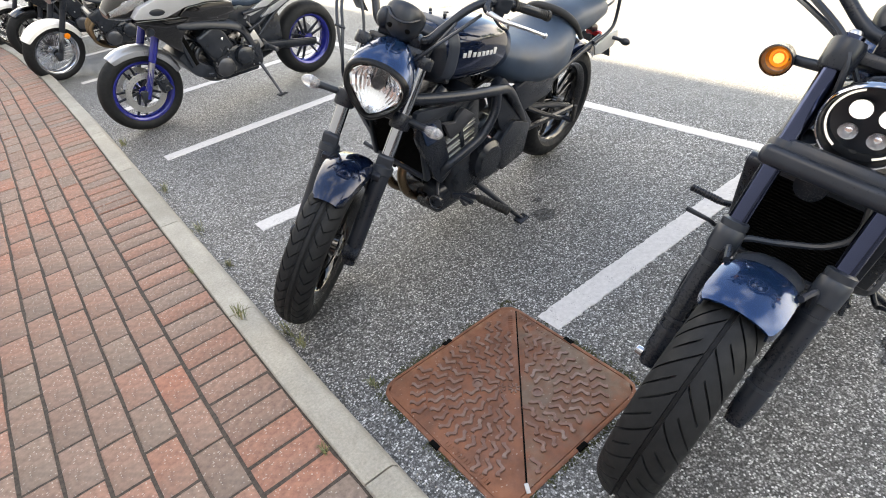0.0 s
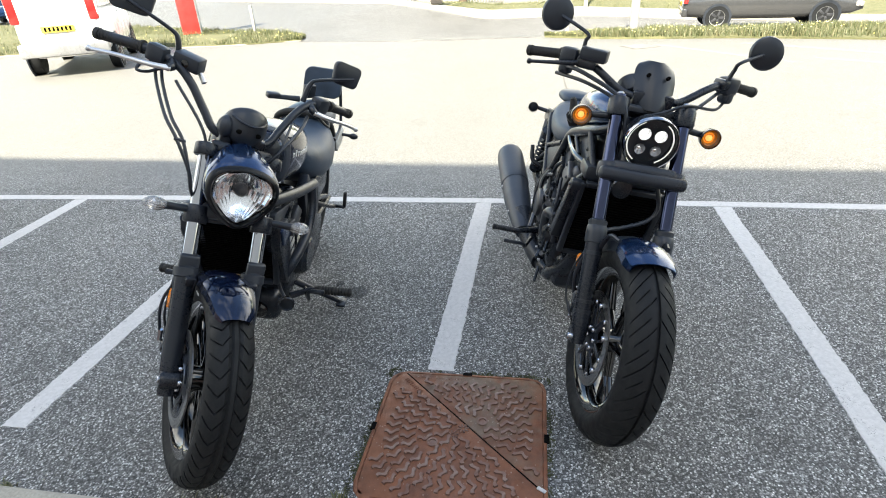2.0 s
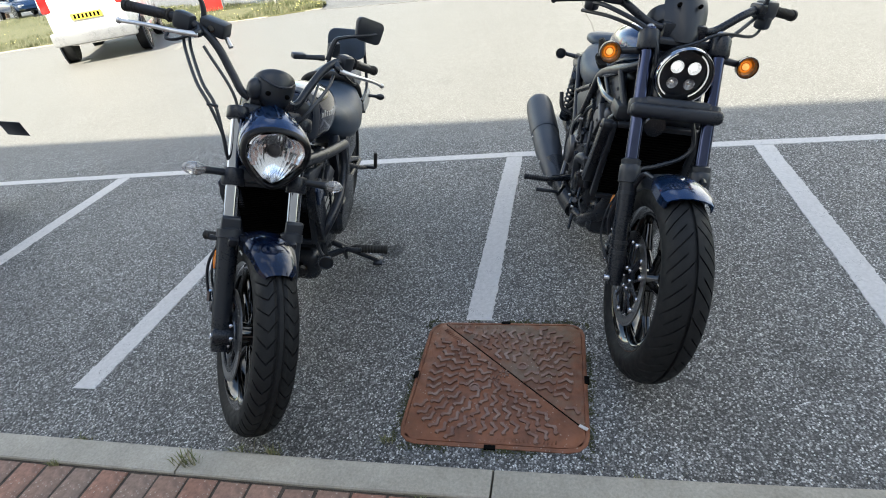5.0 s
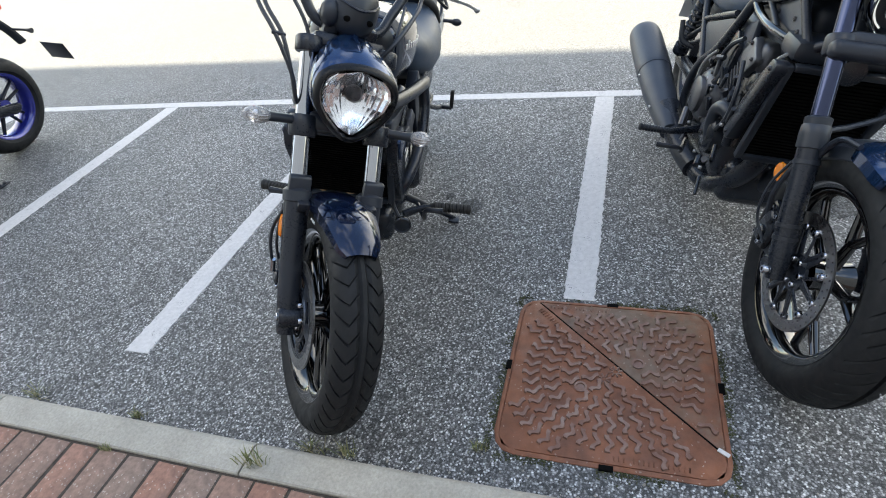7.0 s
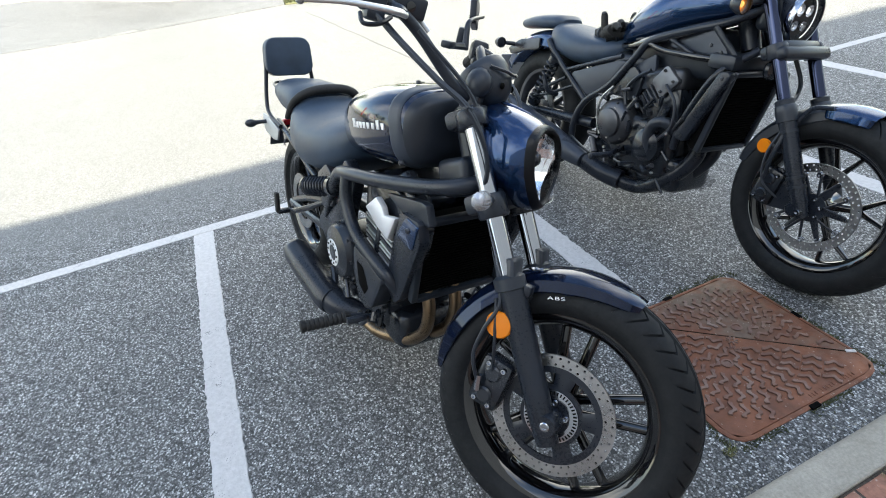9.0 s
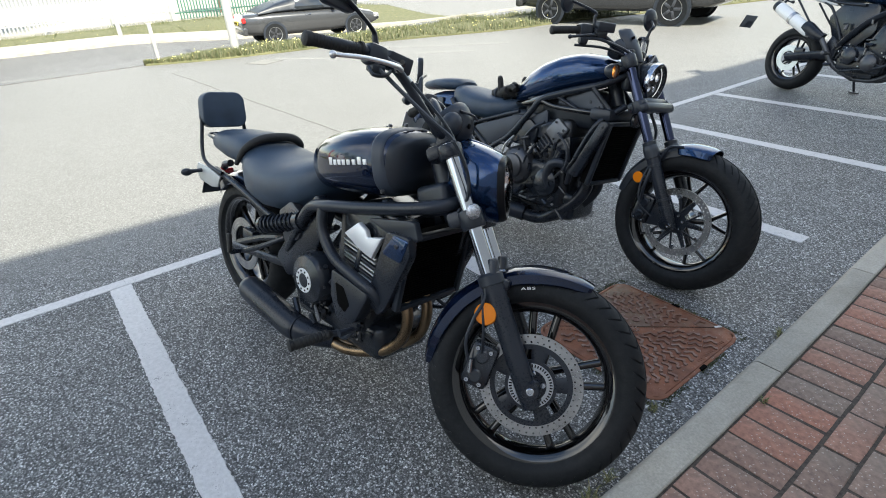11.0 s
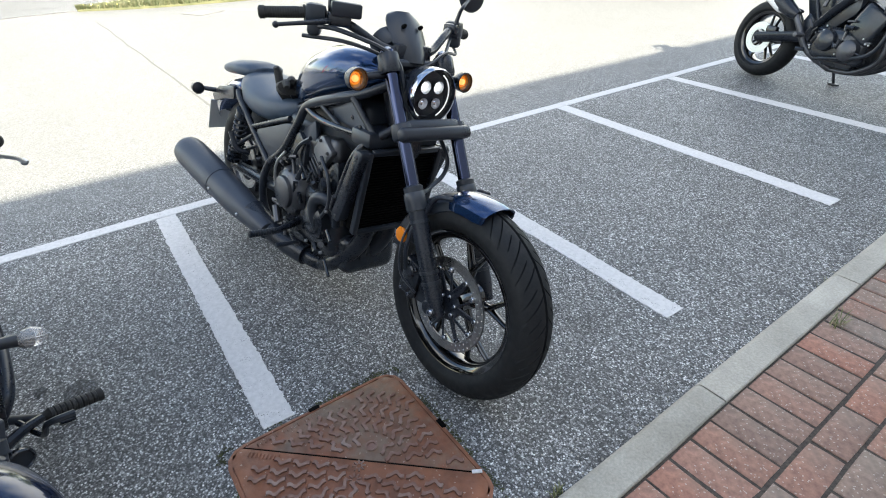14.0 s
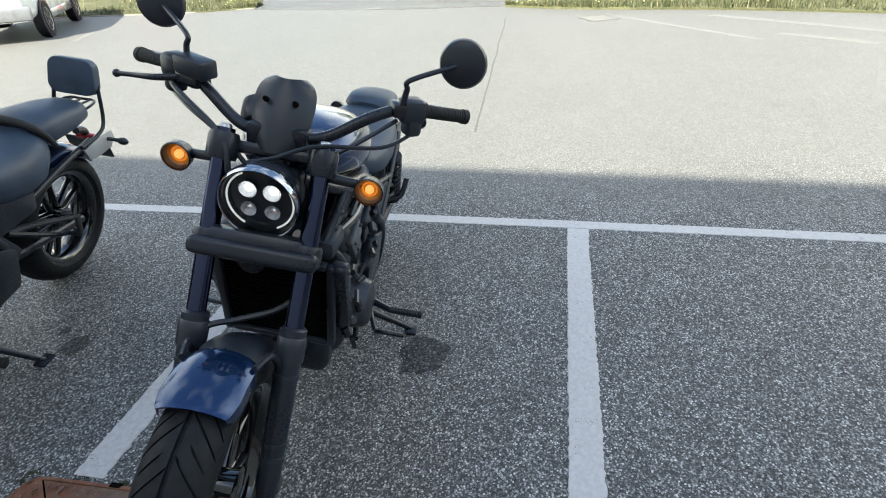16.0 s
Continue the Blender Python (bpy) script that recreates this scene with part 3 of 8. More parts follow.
def paver_geo(w, l, rnd):
    """A brick paver with worn, unequal top edges and corners."""
    base, top = [], []
    for sx, sy, along in ((-1, -1, 0), (0, -1, 1), (1, -1, 0), (1, 0, 1), (1, 1, 0), (0, 1, 1), (-1, 1, 0), (-1, 0, 1)):
        c = rnd.uniform(0.003, 0.0055) if along else rnd.uniform(0.0045, 0.008)
        k = rnd.uniform(-0.001, 0.0012)
        base.append((sx * (w / 2 + k), sy * (l / 2 + k)))
        top.append((sx * (w / 2 - c), sy * (l / 2 - c)))
    vs = [(x, y, -0.03) for x, y in base] + [(x, y, -0.0045 + rnd.uniform(-0.001, 0.001)) for x, y in base]
    vs += [(x, y, rnd.uniform(-0.0012, 0.0)) for x, y in top] + [(0, 0, 0.0005)]
    fs = []
    for k in range(8):
        j = (k + 1) % 8
        fs += [(k, j, 8 + j, 8 + k), (8 + k, 8 + j, 16 + j, 16 + k), (16 + k, 16 + j, 24)]
    return vs, fs


# iron cover in the asphalt
def cover():
    cx, cy, s = 0.737, 0.868, 0.302
    body = thing("manhole_cover", "rusty square cast-iron cover of two triangles, dusty along one side", "manhole cover", pose(cx, cy, 0, 0, 0, 0.6))
    g = Geo()

    def corner(h, r, z):
        out = []
        for q, (ax, ay) in enumerate(((1, 1), (-1, 1), (-1, -1), (1, -1))):
            for k in range(4):
                a = math.pi / 2 * (q + k / 3)
                out.append((ax * (h - r) + r * math.cos(a), ay * (h - r) + r * math.sin(a), z))
        return out

    rr = 0.066
    g.loft([corner(s, rr, -0.03), corner(s, rr, 0.003), corner(s - 0.004, rr, 0.006), corner(s - 0.012, rr - 0.004, 0.006), corner(s - 0.013, rr - 0.005, 0.002)])
    part("frame", g, "rust", body)
    e = s - 0.015
    # the joint runs across, a little off the diagonal
    ja, jb = Vector((e, 0.24)), Vector((-0.212, -e))
    jn = Vector((ja.y - jb.y, jb.x - ja.x)).normalized() * -1
    side = lambda x, y: (Vector((x, y)) - ja).dot(jn)
    for name, sg, mat in (("lid", 1, "rust"), ("lid", -1, "rust_grey")):
        gp, k, c = jn * 0.0036 * sg, e - 0.036, e - 0.0105
        q1, q2 = (ja.x, ja.y + gp.y * 1.4), (jb.x + gp.x * 1.4, jb.y)
        if sg > 0:
            tri = [q1, (e, k), (c, c), (k, e), (-k, e), (-c, c), (-e, k), (-e, -k), (-c, -c), (-k, -e), q2]
        else:
            tri = [q1, q2, (k, -e), (c, -c), (e, -k)]
        b = Geo().prism(tri, -0.02, 0.006, 0.0015, "xy")
        lid = part(name, b, mat, body)
        # raised chevrons in rings about the middle, their long way outwards
        for ring in range(7):
            rad = 0.056 + ring * 0.058
            n = int(2 * math.pi * rad / 0.034)
            for k in range(n):
                a = 2 * math.pi * (k + 0.4 * ring) / n
                x, y = rad * math.cos(a), rad * math.sin(a)
                if abs(x) > e - 0.026 or abs(y) > e - 0.026 or sg * side(x, y) < 0.02 or abs(x) + abs(y) > 2 * e - 0.1:
                    continue
                if math.hypot(x - sg * -0.055, y - sg * 0.08) < 0.03:
                    continue
                if math.hypot(x, y) > 0.24 and sg * side(x, y) < 0.06 and sg > 0:
                    continue
                w = 0.0066
                lo, hi = [], []
                for px, py in ((-0.026, -0.008), (-0.017, -0.007), (-0.008, 0.001), (-0.001, 0.007), (0.006, 0.006), (0.013, -0.003), (0.02, -0.007), (0.027, -0.005)):
                    lo.append((px, py - w))
                    hi.append((px, py + w))
                c, sn = math.cos(a), math.sin(a)
                tr = lambda p, zz, sc: (x + p[0] * c * sc - p[1] * sn, y + p[0] * sn * sc + p[1] * c, zz)
                m2 = len(lo)
                vs = [tr(p, 0.0058, 1.0) for p in lo + hi] + [tr((p[0], p[1] * 0.9), 0.0118, 0.94) for p in lo + hi]
                fs = []
                for i in range(m2 - 1):
                    fs += [(2 * m2 + i, 2 * m2 + i + 1, 3 * m2 + i + 1, 3 * m2 + i), (i, i + 1, 2 * m2 + i + 1, 2 * m2 + i), (m2 + i, 3 * m2 + i, 3 * m2 + i + 1, m2 + i + 1)]
                fs += [(0, 2 * m2, 3 * m2, m2), (m2 - 1, 2 * m2 - 1, 4 * m2 - 1, 3 * m2 - 1)]
                part("chevron", Geo().add(vs, fs), "worn_iron", lid)
        part("lifting_boss", Geo().lathe([(0.0, 0.006), (0.017, 0.006), (0.019, 0.0105), (0.013, 0.0105), (0.012, 0.0065), (0.0, 0.0065)], 20, (sg * -0.055, sg * 0.08, 0), (0, 0, 1)), "worn_iron", lid)
        for k in range(8):
            a = k * math.pi / 4 + 0.3
            part("star_bar", Geo().rod((-sg * 0.016 + 0.007 * math.cos(a), sg * 0.016 + 0.007 * math.sin(a), 0.006), (-sg * 0.016 + 0.02 * math.cos(a), sg * 0.016 + 0.02 * math.sin(a), 0.0075), 0.0032, 5), "worn_iron", lid)
        bars = Geo()
        for k in range(9):
            if sg > 0:
                q = ja.lerp(jb, 0.04 + 0.016 * k) + jn * 0.022
                bars.box((q.x, q.y, 0.0068), (0.0042, 0.017, 0.003), 0.001, pose(0, 0, 0, 0, 0, 46), seg=1)
        for k in range(16):
            bars.box((sg * -(e - 0.017), -0.2 * sg + 0.012 * k * sg if k % 6 else -0.2 * sg, 0.0065), (0.014, 0.004, 0.0025), 0.001, seg=1)
        part("lettering", bars, mat, lid, "raised lettering as plain bars", kind="stuff")
    # solid near-black blocks paint the shade of the key slots and the joint
    for kx, ky, w, d in ((0.0, s - 0.002, 0.036, 0.016), (0.0, -s + 0.002, 0.036, 0.016), (-s + 0.002, 0.0, 0.016, 0.036), (s - 0.002, 0.0, 0.016, 0.036)):
        part("key_slot", Geo().box((kx, ky, 0.004), (w, d, 0.008), 0.001, seg=1), "black_and_shade", body)
    part("joint_gap", Geo().prism([tuple(ja + jn * 0.004), tuple(ja - jn * 0.004), tuple(jb - jn * 0.004), tuple(jb + jn * 0.004)], 0.0005, 0.0045, 0.0, "xy"), "black_and_shade", body)
    tip = Geo().box((jb.x + 0.006, jb.y + 0.004, 0.0075), (0.03, 0.012, 0.004), 0.0015, pose(0, 0, 0, 0, 0, 58))
    part("paint_dab", tip, "line_paint", body, "small dab of white paint")
    return body


cover()
rnd = random.Random(12)
for k in range(4):
    g = Geo()
    for q in range(420):
        u = rnd.uniform(-0.31, 0.31)
        o = 0.302 + abs(rnd.gauss(0, 0.012))
        if noise.noise(Vector((u * 7, k * 5.0, 1.0))) < -0.05:
            continue
        x, y = ((o, u), (-o, u), (u, o), (u, -o))[k]
        r = rnd.uniform(0.002, 0.005)
        a0 = rnd.uniform(0, 6)
        g.add([(0.737 + x + r * math.cos(a0 + a), 0.868 + y + r * math.sin(a0 + a), 0.001) for a in (0, 2.1, 4.2)] + [(0.737 + x, 0.868 + y, 0.001 + r * 0.9)], [(0, 1, 3), (1, 2, 3), (2, 0, 3)])
    solid("moss", g, "moss", "thin dull green moss along the iron cover's edge", "moss", kind="stuff")

# small weeds along the kerb
WEEDS = [(0.335, 1.66, 0.0, 0.05), (0.21, 1.74, KERB_TOP, 0.05), (0.345, 2.74, 0.0, 0.05), (0.34, 2.3, 0.0, 0.035), (0.345, 0.45, 0.0, 0.035), (0.165, 1.0, KERB_TOP - 0.01, 0.02), (0.43, 1.2, 0.0, 0.03), (0.345, 4.5, 0.0, 0.06), (0.36, -1.1, 0.0, 0.05), (0.36, -1.5, 0.0, 0.06), (0.2, -0.75, KERB_TOP - 0.01, 0.05), (0.345, 3.4, 0, 0.05), (0.345, 1.55, 0.0, 0.04), (0.17, 2.2, KERB_TOP - 0.01, 0.02)]


def weed(x, y, z, h, seed):
    rnd = random.Random(seed)
    g = Geo()
    for k in range(34):
        a = rnd.uniform(0, 6.283)
        l = h * rnd.uniform(0.6, 1.3)
        bx, by = x + rnd.gauss(0, h * 0.18), y + rnd.gauss(0, h * 0.4)
        w = 0.0009 + 0.018 * h * rnd.random()
        sx, sy = -math.sin(a) * w, math.cos(a) * w
        out = l * rnd.uniform(0.3, 0.9)
        ex, ey = math.cos(a) * out, math.sin(a) * out
        g.add([(bx - sx, by - sy, z - 0.004), (bx + sx, by + sy, z - 0.004), (bx + ex * 0.5 + sx, by + ey * 0.5 + sy, z + l * 0.6), (bx + ex * 0.5 - sx, by + ey * 0.5 - sy, z + l * 0.6), (bx + ex, by + ey, z + l * 0.75)], [(0, 1, 2, 3), (3, 2, 4)])
    return solid("weed", g, "weed", "small green weed in the joint at the kerb", "weed", "weeds along the kerb")


for i, wd in enumerate(WEEDS):
    weed(*wd, i)

# loose grit beside the kerb
g = Geo()
rnd = random.Random(4)
for k in range(700):
    yy = rnd.uniform(-4, 7)
    xx = kerb_x(yy) + 0.045 + abs(rnd.gauss(0, 0.06))
    r = rnd.uniform(0.0015, 0.0045)
    g.add([(xx + r * math.cos(a), yy + r * math.sin(a), 0.0) for a in (0, 1.6, 3.1, 4.6)] + [(xx, yy, r * 1.2)], [(0, 1, 4), (1, 2, 4), (2, 3, 4), (3, 0, 4)])
solid("grit", g, "kerb", "loose pale grit along the kerb", "grit", kind="stuff")

# ---------------------------------------------------------------- the building behind, which shades the bays
BW, BH = -6.0, 9.37
bld = thing("building", "plain rendered building behind the pavement", "building", pose(BW, 0, 0, 0, 0, -2.2))
g = Geo().box((-3.0, 0, BH / 2), (6.0, 70, BH), 0.02)
part("wall", g, "render_wall", bld)
g = Geo().box((-3.0, 0, BH + 0.06), (6.2, 70.2, 0.12), 0.01)
part("roof", g, "galvanised", bld)
g = Geo().box((-0.32, -5.0, BH + 0.3), (0.5, 0.85, 0.36), 0.02)
part("roof_vent", g, "galvanised", bld)


# ---------------------------------------------------------------- verges, fence, distance
def verge(name, front, back, seed, dense, label):
    g = Geo()
    rings = []
    n = 40
    f = catmull([(*q, 0) for q in front], 8)
    b = catmull([(*q, 0) for q in back], 8)
    pf = [f[int(i / n * (len(f) - 1))] for i in range(n + 1)]
    pb = [b[int(i / n * (len(b) - 1))] for i in range(n + 1)]
    for i, (p, q) in enumerate(zip(pf, pb)):
        row = [(p.x, p.y, -0.02 + fall(p.x, p.y))]
        for k in range(7):
            t = k / 6
            z = 0.02 + 0.09 * math.sin(math.pi * min(1, t * 1.1 + 0.05)) * (0.8 + 0.4 * noise.noise(Vector((i * 0.4, k * 0.7, seed))))
            c = p.lerp(q, t)
            row.append((c.x, c.y, z + fall(c.x, c.y)))
        row.append((q.x, q.y, -0.02 + fall(q.x, q.y)))
        rings.append(row)
    g.loft(rings, closed=False, cap=False)
    solid(name, g, "soil", label, "grass verge", kind="structure", angle=80)
    rnd = random.Random(seed)
    gg, fl = Geo(), Geo()
    for k in range(dense):
        i = rnd.randrange(n)
        t = rnd.random()
        s = rnd.random()
        t = min(1, max(0, t + 0.06 * noise.noise(Vector((i * 0.7, 2, seed)))))
        p = pf[i].lerp(pf[i + 1], s).lerp(pb[i].lerp(pb[i + 1], s), t)
        h = rnd.uniform(0.03, 0.12) * (1.2 + noise.noise(Vector((p.x * 0.8, p.y * 0.8, seed))))
        a = rnd.uniform(0, 6.283)
        w = rnd.uniform(0.004, 0.009)
        lean = rnd.uniform(0, 0.7) * h
        sx, sy = -math.sin(a) * w, math.cos(a) * w
        z = 0.03 + fall(p.x, p.y)
        gg.add([(p.x - sx, p.y - sy, z), (p.x + sx, p.y + sy, z), (p.x + math.cos(a) * lean, p.y + math.sin(a) * lean, z + h)], [(0, 1, 2)])
        if k % 160 == 0:
            r = 0.014
            fl.add([(p.x + r, p.y, z + h), (p.x, p.y + r, z + h + 0.006), (p.x - r, p.y, z + h), (p.x, p.y - r, z + h + 0.006), (p.x, p.y, z + h + 0.014)], [(0, 1, 4), (1, 2, 4), (2, 3, 4), (3, 0, 4)])
    solid("grass", gg, "grass", "long sunlit yellow-green grass on the verge", "grass", kind="stuff")
    solid("wild_flowers", fl, "petal", "small pale flowers in the grass", "flowers", kind="stuff")


verge("verge_right", [(11.75, 0.6), (11.2, -0.4), (10.85, -1.6), (10.5, -3.0), (9.8, -4.7), (9.05, -6.4), (8.8, -8.2), (7.6, -12), (4, -24)], [(11.9, 0.6), (12.1, -0.4), (12.3, -1.6), (12.4, -3.0), (12.0, -4.7), (11.8, -6.4), (11.4, -8.2), (10.4, -12), (6, -24)], 1, 42000, "rough grass verge between the car park and the road")
verge("verge_left", [(13.2, 6.6), (12.45, 7.9), (12.4, 10.5), (12.1, 13.5), (11.4, 16), (10, 20), (8, 26)], [(14.0, 6.8), (15.3, 8.6), (16.6, 11), (18.6, 14), (20, 16.5), (22, 21), (26, 30)], 2, 36000, "rough grass verge between the car park and the road")
def edging(pts, label):
    g = Geo()
    g.loft([[(x - 0.05, y, -0.05 + fall(x, y)), (x - 0.05, y, 0.02 + fall(x, y)), (x + 0.05, y, 0.025 + fall(x, y)), (x + 0.05, y, -0.05 + fall(x, y))] for x, y in pts])
    solid("kerb_edging", g, "kerb", label, "kerb", kind="structure")


edging([(13.2, 6.6), (12.45, 7.9), (12.4, 10.5), (12.1, 13.5), (11.4, 16)], "low pale concrete edging along the verge")
verge("verge_far", [(18.0, -13.0), (23.6, -6), (25.8, -1.2), (26.1, 3.2), (27.4, 6.2)], [(30.0, -14.0), (31.3, -6), (31.2, -1.8), (30.9, 2.8), (30.4, 5.6)], 3, 16000, "strip of grass before the fence")


def drain(x, y, rz):
    t = thing("drain_grate", "grey iron drain grate let into the asphalt", "drain", pose(x, y, fall(x, y), 0, 0, rz))
    part("frame", Geo().box((0, 0, 0.002), (0.5, 0.5, 0.006), 0.002), "joint", t)
    for k in range(8):
        part("bar", Geo().box((-0.2 + 0.057 * k, 0, 0.006), (0.03, 0.44, 0.008), 0.002), "faded_paint", t)


drain(9.95, -1.05, 25)
drain(12.7, 3.6, 20)


def fence(a, b, h, mat, label, step=0.15, gate=None):
    t = thing("palisade_fence", label, "fence")
    low = (fall(*a) + fall(*b)) / 2
    a, b = Vector((*a, low)), Vector((*b, low))
    L = (b - a).length
    d = (b - a) / L
    n = int(L / step)
    pale = Geo().prism([(-0.03, 0.05), (0.03, 0.05), (0.03, h - 0.08), (0.0, h), (-0.03, h - 0.08)], -0.004, 0.004, 0.0)
    me = pale.mesh("pale", mat)
    ang = math.atan2(d.y, d.x)
    for k in range(n):
        ob = new("pale", me)
        ob.parent = t
        q = a + d * (k * step)
        ob.matrix_basis = Matrix.Translation(q) @ Matrix.Rotation(ang, 4, "Z")
    for z in (0.35, h - 0.35):
        part("rail", Geo().box(((a + b) / 2 + Vector((0, 0, z)))[:], (L, 0.03, 0.05), 0.004, Matrix.Rotation(ang, 4, "Z")), mat, t)
    for k in range(int(L / 2.75) + 1):
        q = a + d * min(L, k * 2.75)
        part("post", Geo().box((q.x, q.y, low + h / 2 - 0.1), (0.06, 0.1, h + 0.2), 0.005, Matrix.Rotation(ang, 4, "Z")), mat, t)
    return t


fence((31.7, -15.0), (31.6, -4.7), 1.8, "green_fence", "green steel palisade fence")
fence((31.6, -4.5), (30.9, 5.4), 1.8, "galvanised", "pale galvanised steel palisade fence")
fence((29.6, 8.2), (39.0, 22.5), 1.8, "galvanised", "pale galvanised steel palisade fence with an open gate")
fence((29.4, 7.4), (31.4, 6.6), 1.7, "galvanised", "open steel gate leaf of the palisade fence")

ribbon("yard", [(13.6, -60), (31.5, -16), (31.7, -6), (31.4, -1), (31.0, 3.5), (29.5, 9), (38.1, 19), (64, 50)], [(80, -60), (80, -16), (80, -6), (80, -1), (80, 3.5), (80, 9), (80, 19), (90, 50)], 0.02, "kerb", "bright concrete yard behind the fence", "yard", 0.02)


def tree(x, y, h, crown, seed):
    rnd = random.Random(seed)
    t = thing("tree", "leafy tree behind the fence", "tree", pose(x, y, fall(x, y)))
    tr = Geo().tube([(0, 0, -0.1), (0.05, 0.02, h * 0.3), (-0.04, 0.06, h * 0.6), (0.05, 0, h * 0.85)], [0.22, 0.17, 0.11, 0.04], 10)
    for k in range(7):
        a = k * 2.4
        z = h * (0.35 + 0.07 * k)
        tr.tube([(0, 0, z), (math.cos(a) * crown * 0.4, math.sin(a) * crown * 0.4, z + crown * 0.25), (math.cos(a) * crown * 0.8, math.sin(a) * crown * 0.8, z + crown * 0.35)], [0.07, 0.05, 0.02], 7)
    part("trunk", tr, "bark", t)
    g = Geo()
    for c in range(26):
        a, rr = rnd.uniform(0, 6.283), crown * rnd.uniform(0.1, 0.9)
        cx, cy, cz = rr * math.cos(a), rr * math.sin(a), h * rnd.uniform(0.4, 1.05)
        rad = crown * rnd.uniform(0.25, 0.42)
        for k in range(150):
            v = Vector((rnd.gauss(0, 1), rnd.gauss(0, 1), rnd.gauss(0, 0.8))).normalized() * rad * rnd.random() ** 0.4
            u = Vector((rnd.gauss(0, 1), rnd.gauss(0, 1), rnd.gauss(0, 1))).normalized()
            w = u.orthogonal().normalized() * 0.06
            p = Vector((cx, cy, cz)) + v
            g.add([tuple(p - w), tuple(p + u * 0.12), tuple(p + w), tuple(p - u * 0.12)], [(0, 1, 2, 3)])
    part("crown", g, "leaf", t)
    return t


tree(27.5, 32.0, 6.0, 3.0, 1)
tree(24.0, 36.0, 5.0, 2.6, 2)
tree(35.0, 3.0, 6.5, 3.0, 3)
tree(34.5, -8.0, 5.5, 2.6, 4)
tree(34.0, -13.0, 6.0, 2.8, 5)
tree(30.2, 4.8, 7.0, 3.0, 6)


def wheelie_bin(x, y, rz):
    t = thing("wheelie_bin", "dark plastic wheelie bin beside the gate", "bin", pose(x, y, 0.1 + fall(x, y), 0, 0, rz))
    part("body", Geo().box((0, 0, 0.5), (0.5, 0.55, 0.9), 0.03, taper=1.15), "bin", t)
    part("lid", Geo().box((0, 0, 0.99), (0.62, 0.66, 0.08), 0.03), "bin", t)
    part("sticker", Geo().box((-0.285, 0, 0.6), (0.01, 0.25, 0.3), 0.002), "white_plate", t)


wheelie_bin(27.0, 5.6, 10)

pole = thing("lamp_post", "tall pale grey steel lamp post in the verge", "lamp post", pose(11.95, -1.2, fall(11.95, -1.2)))
part("base", Geo().lathe([(0.0, 0.0), (0.085, 0.0), (0.085, 1.1), (0.06, 1.2), (0.0, 1.2)], 20, (0, 0, 0), (0, 0, 1)), "post_grey", pole)
part("pole", Geo().tube([(0, 0, 1.15), (0, 0, 4), (0, 0, 7.0), (0.5, 0, 7.6)], [0.055, 0.05, 0.04, 0.03], 14), "post_grey", pole)
part("lantern", Geo().box((0.8, 0, 7.62), (0.6, 0.22, 0.1), 0.03), "post_grey", pole)


far_pole = copy_thing(pole, pose(25.4, -1.1, 0.1 + fall(25.4, -1.1)))
tagged(far_pole, "grey steel lamp post on the far footway", "lamp post")


def bollard(x, y, h):
    t = thing("marker_post", "thin pale marker post in the grass", "post", pose(x, y, fall(x, y)))
    part("post", Geo().box((0, 0, h / 2), (0.07, 0.07, h), 0.008), "post_grey", t)
    part("cap", Geo().box((0, 0, h + 0.015), (0.085, 0.085, 0.03), 0.006), "post_grey", t)


bollard(13.1, 0.1, 0.75)
bollard(14.55, 8.5, 0.75)

totem = thing("totem_sign", "tall red sign board with pale lettering bars on the verge", "sign", pose(15.1, 10.75, 0, 0, 0, 20))
part("board", Geo().box((0, 0, 1.7), (0.2, 0.5, 3.4), 0.02), "red_paint", totem)
part("edge", Geo().box((0.0, -0.265, 1.7), (0.22, 0.03, 3.42), 0.008), "silver_paint", totem)
for k in range(7):
    part("letter_bar", Geo().box((-0.103, 0.0, 1.1 + 0.16 * k), (0.006, 0.16 + 0.03 * (k % 3), 0.1), 0.002), "emblem", totem)


# ---------------------------------------------------------------- parked cars
def car_wheel(name, parent, x, y, r):
    w = part(name, Geo().lathe([(r * 0.62, -0.09), (r * 0.94, -0.1), (r, -0.06), (r, 0.06), (r * 0.94, 0.1), (r * 0.62, 0.09)], 32, (x, y, r), (0, 1, 0)), "tyre", parent)
    s = 1 if y > 0 else -1
    rim = Geo().lathe([(0.0, 0.05 * s), (0.05, 0.06 * s), (0.06, 0.045 * s), (r * 0.5, 0.07 * s), (r * 0.64, 0.095 * s), (r * 0.64, -0.05 * s)], 28, (x, y, r), (0, 1, 0))
    part("rim", rim, "alloy", w)
    for k in range(5):
        a = 2 * math.pi * k / 5
        part("wheel_spoke", Geo().box((x + math.cos(a) * r * 0.36, y + 0.085 * s, r + math.sin(a) * r * 0.36), (r * 0.5, 0.02, 0.06), 0.006, Matrix.Rotation(-a, 4, "Y")), "engine_grey", w)


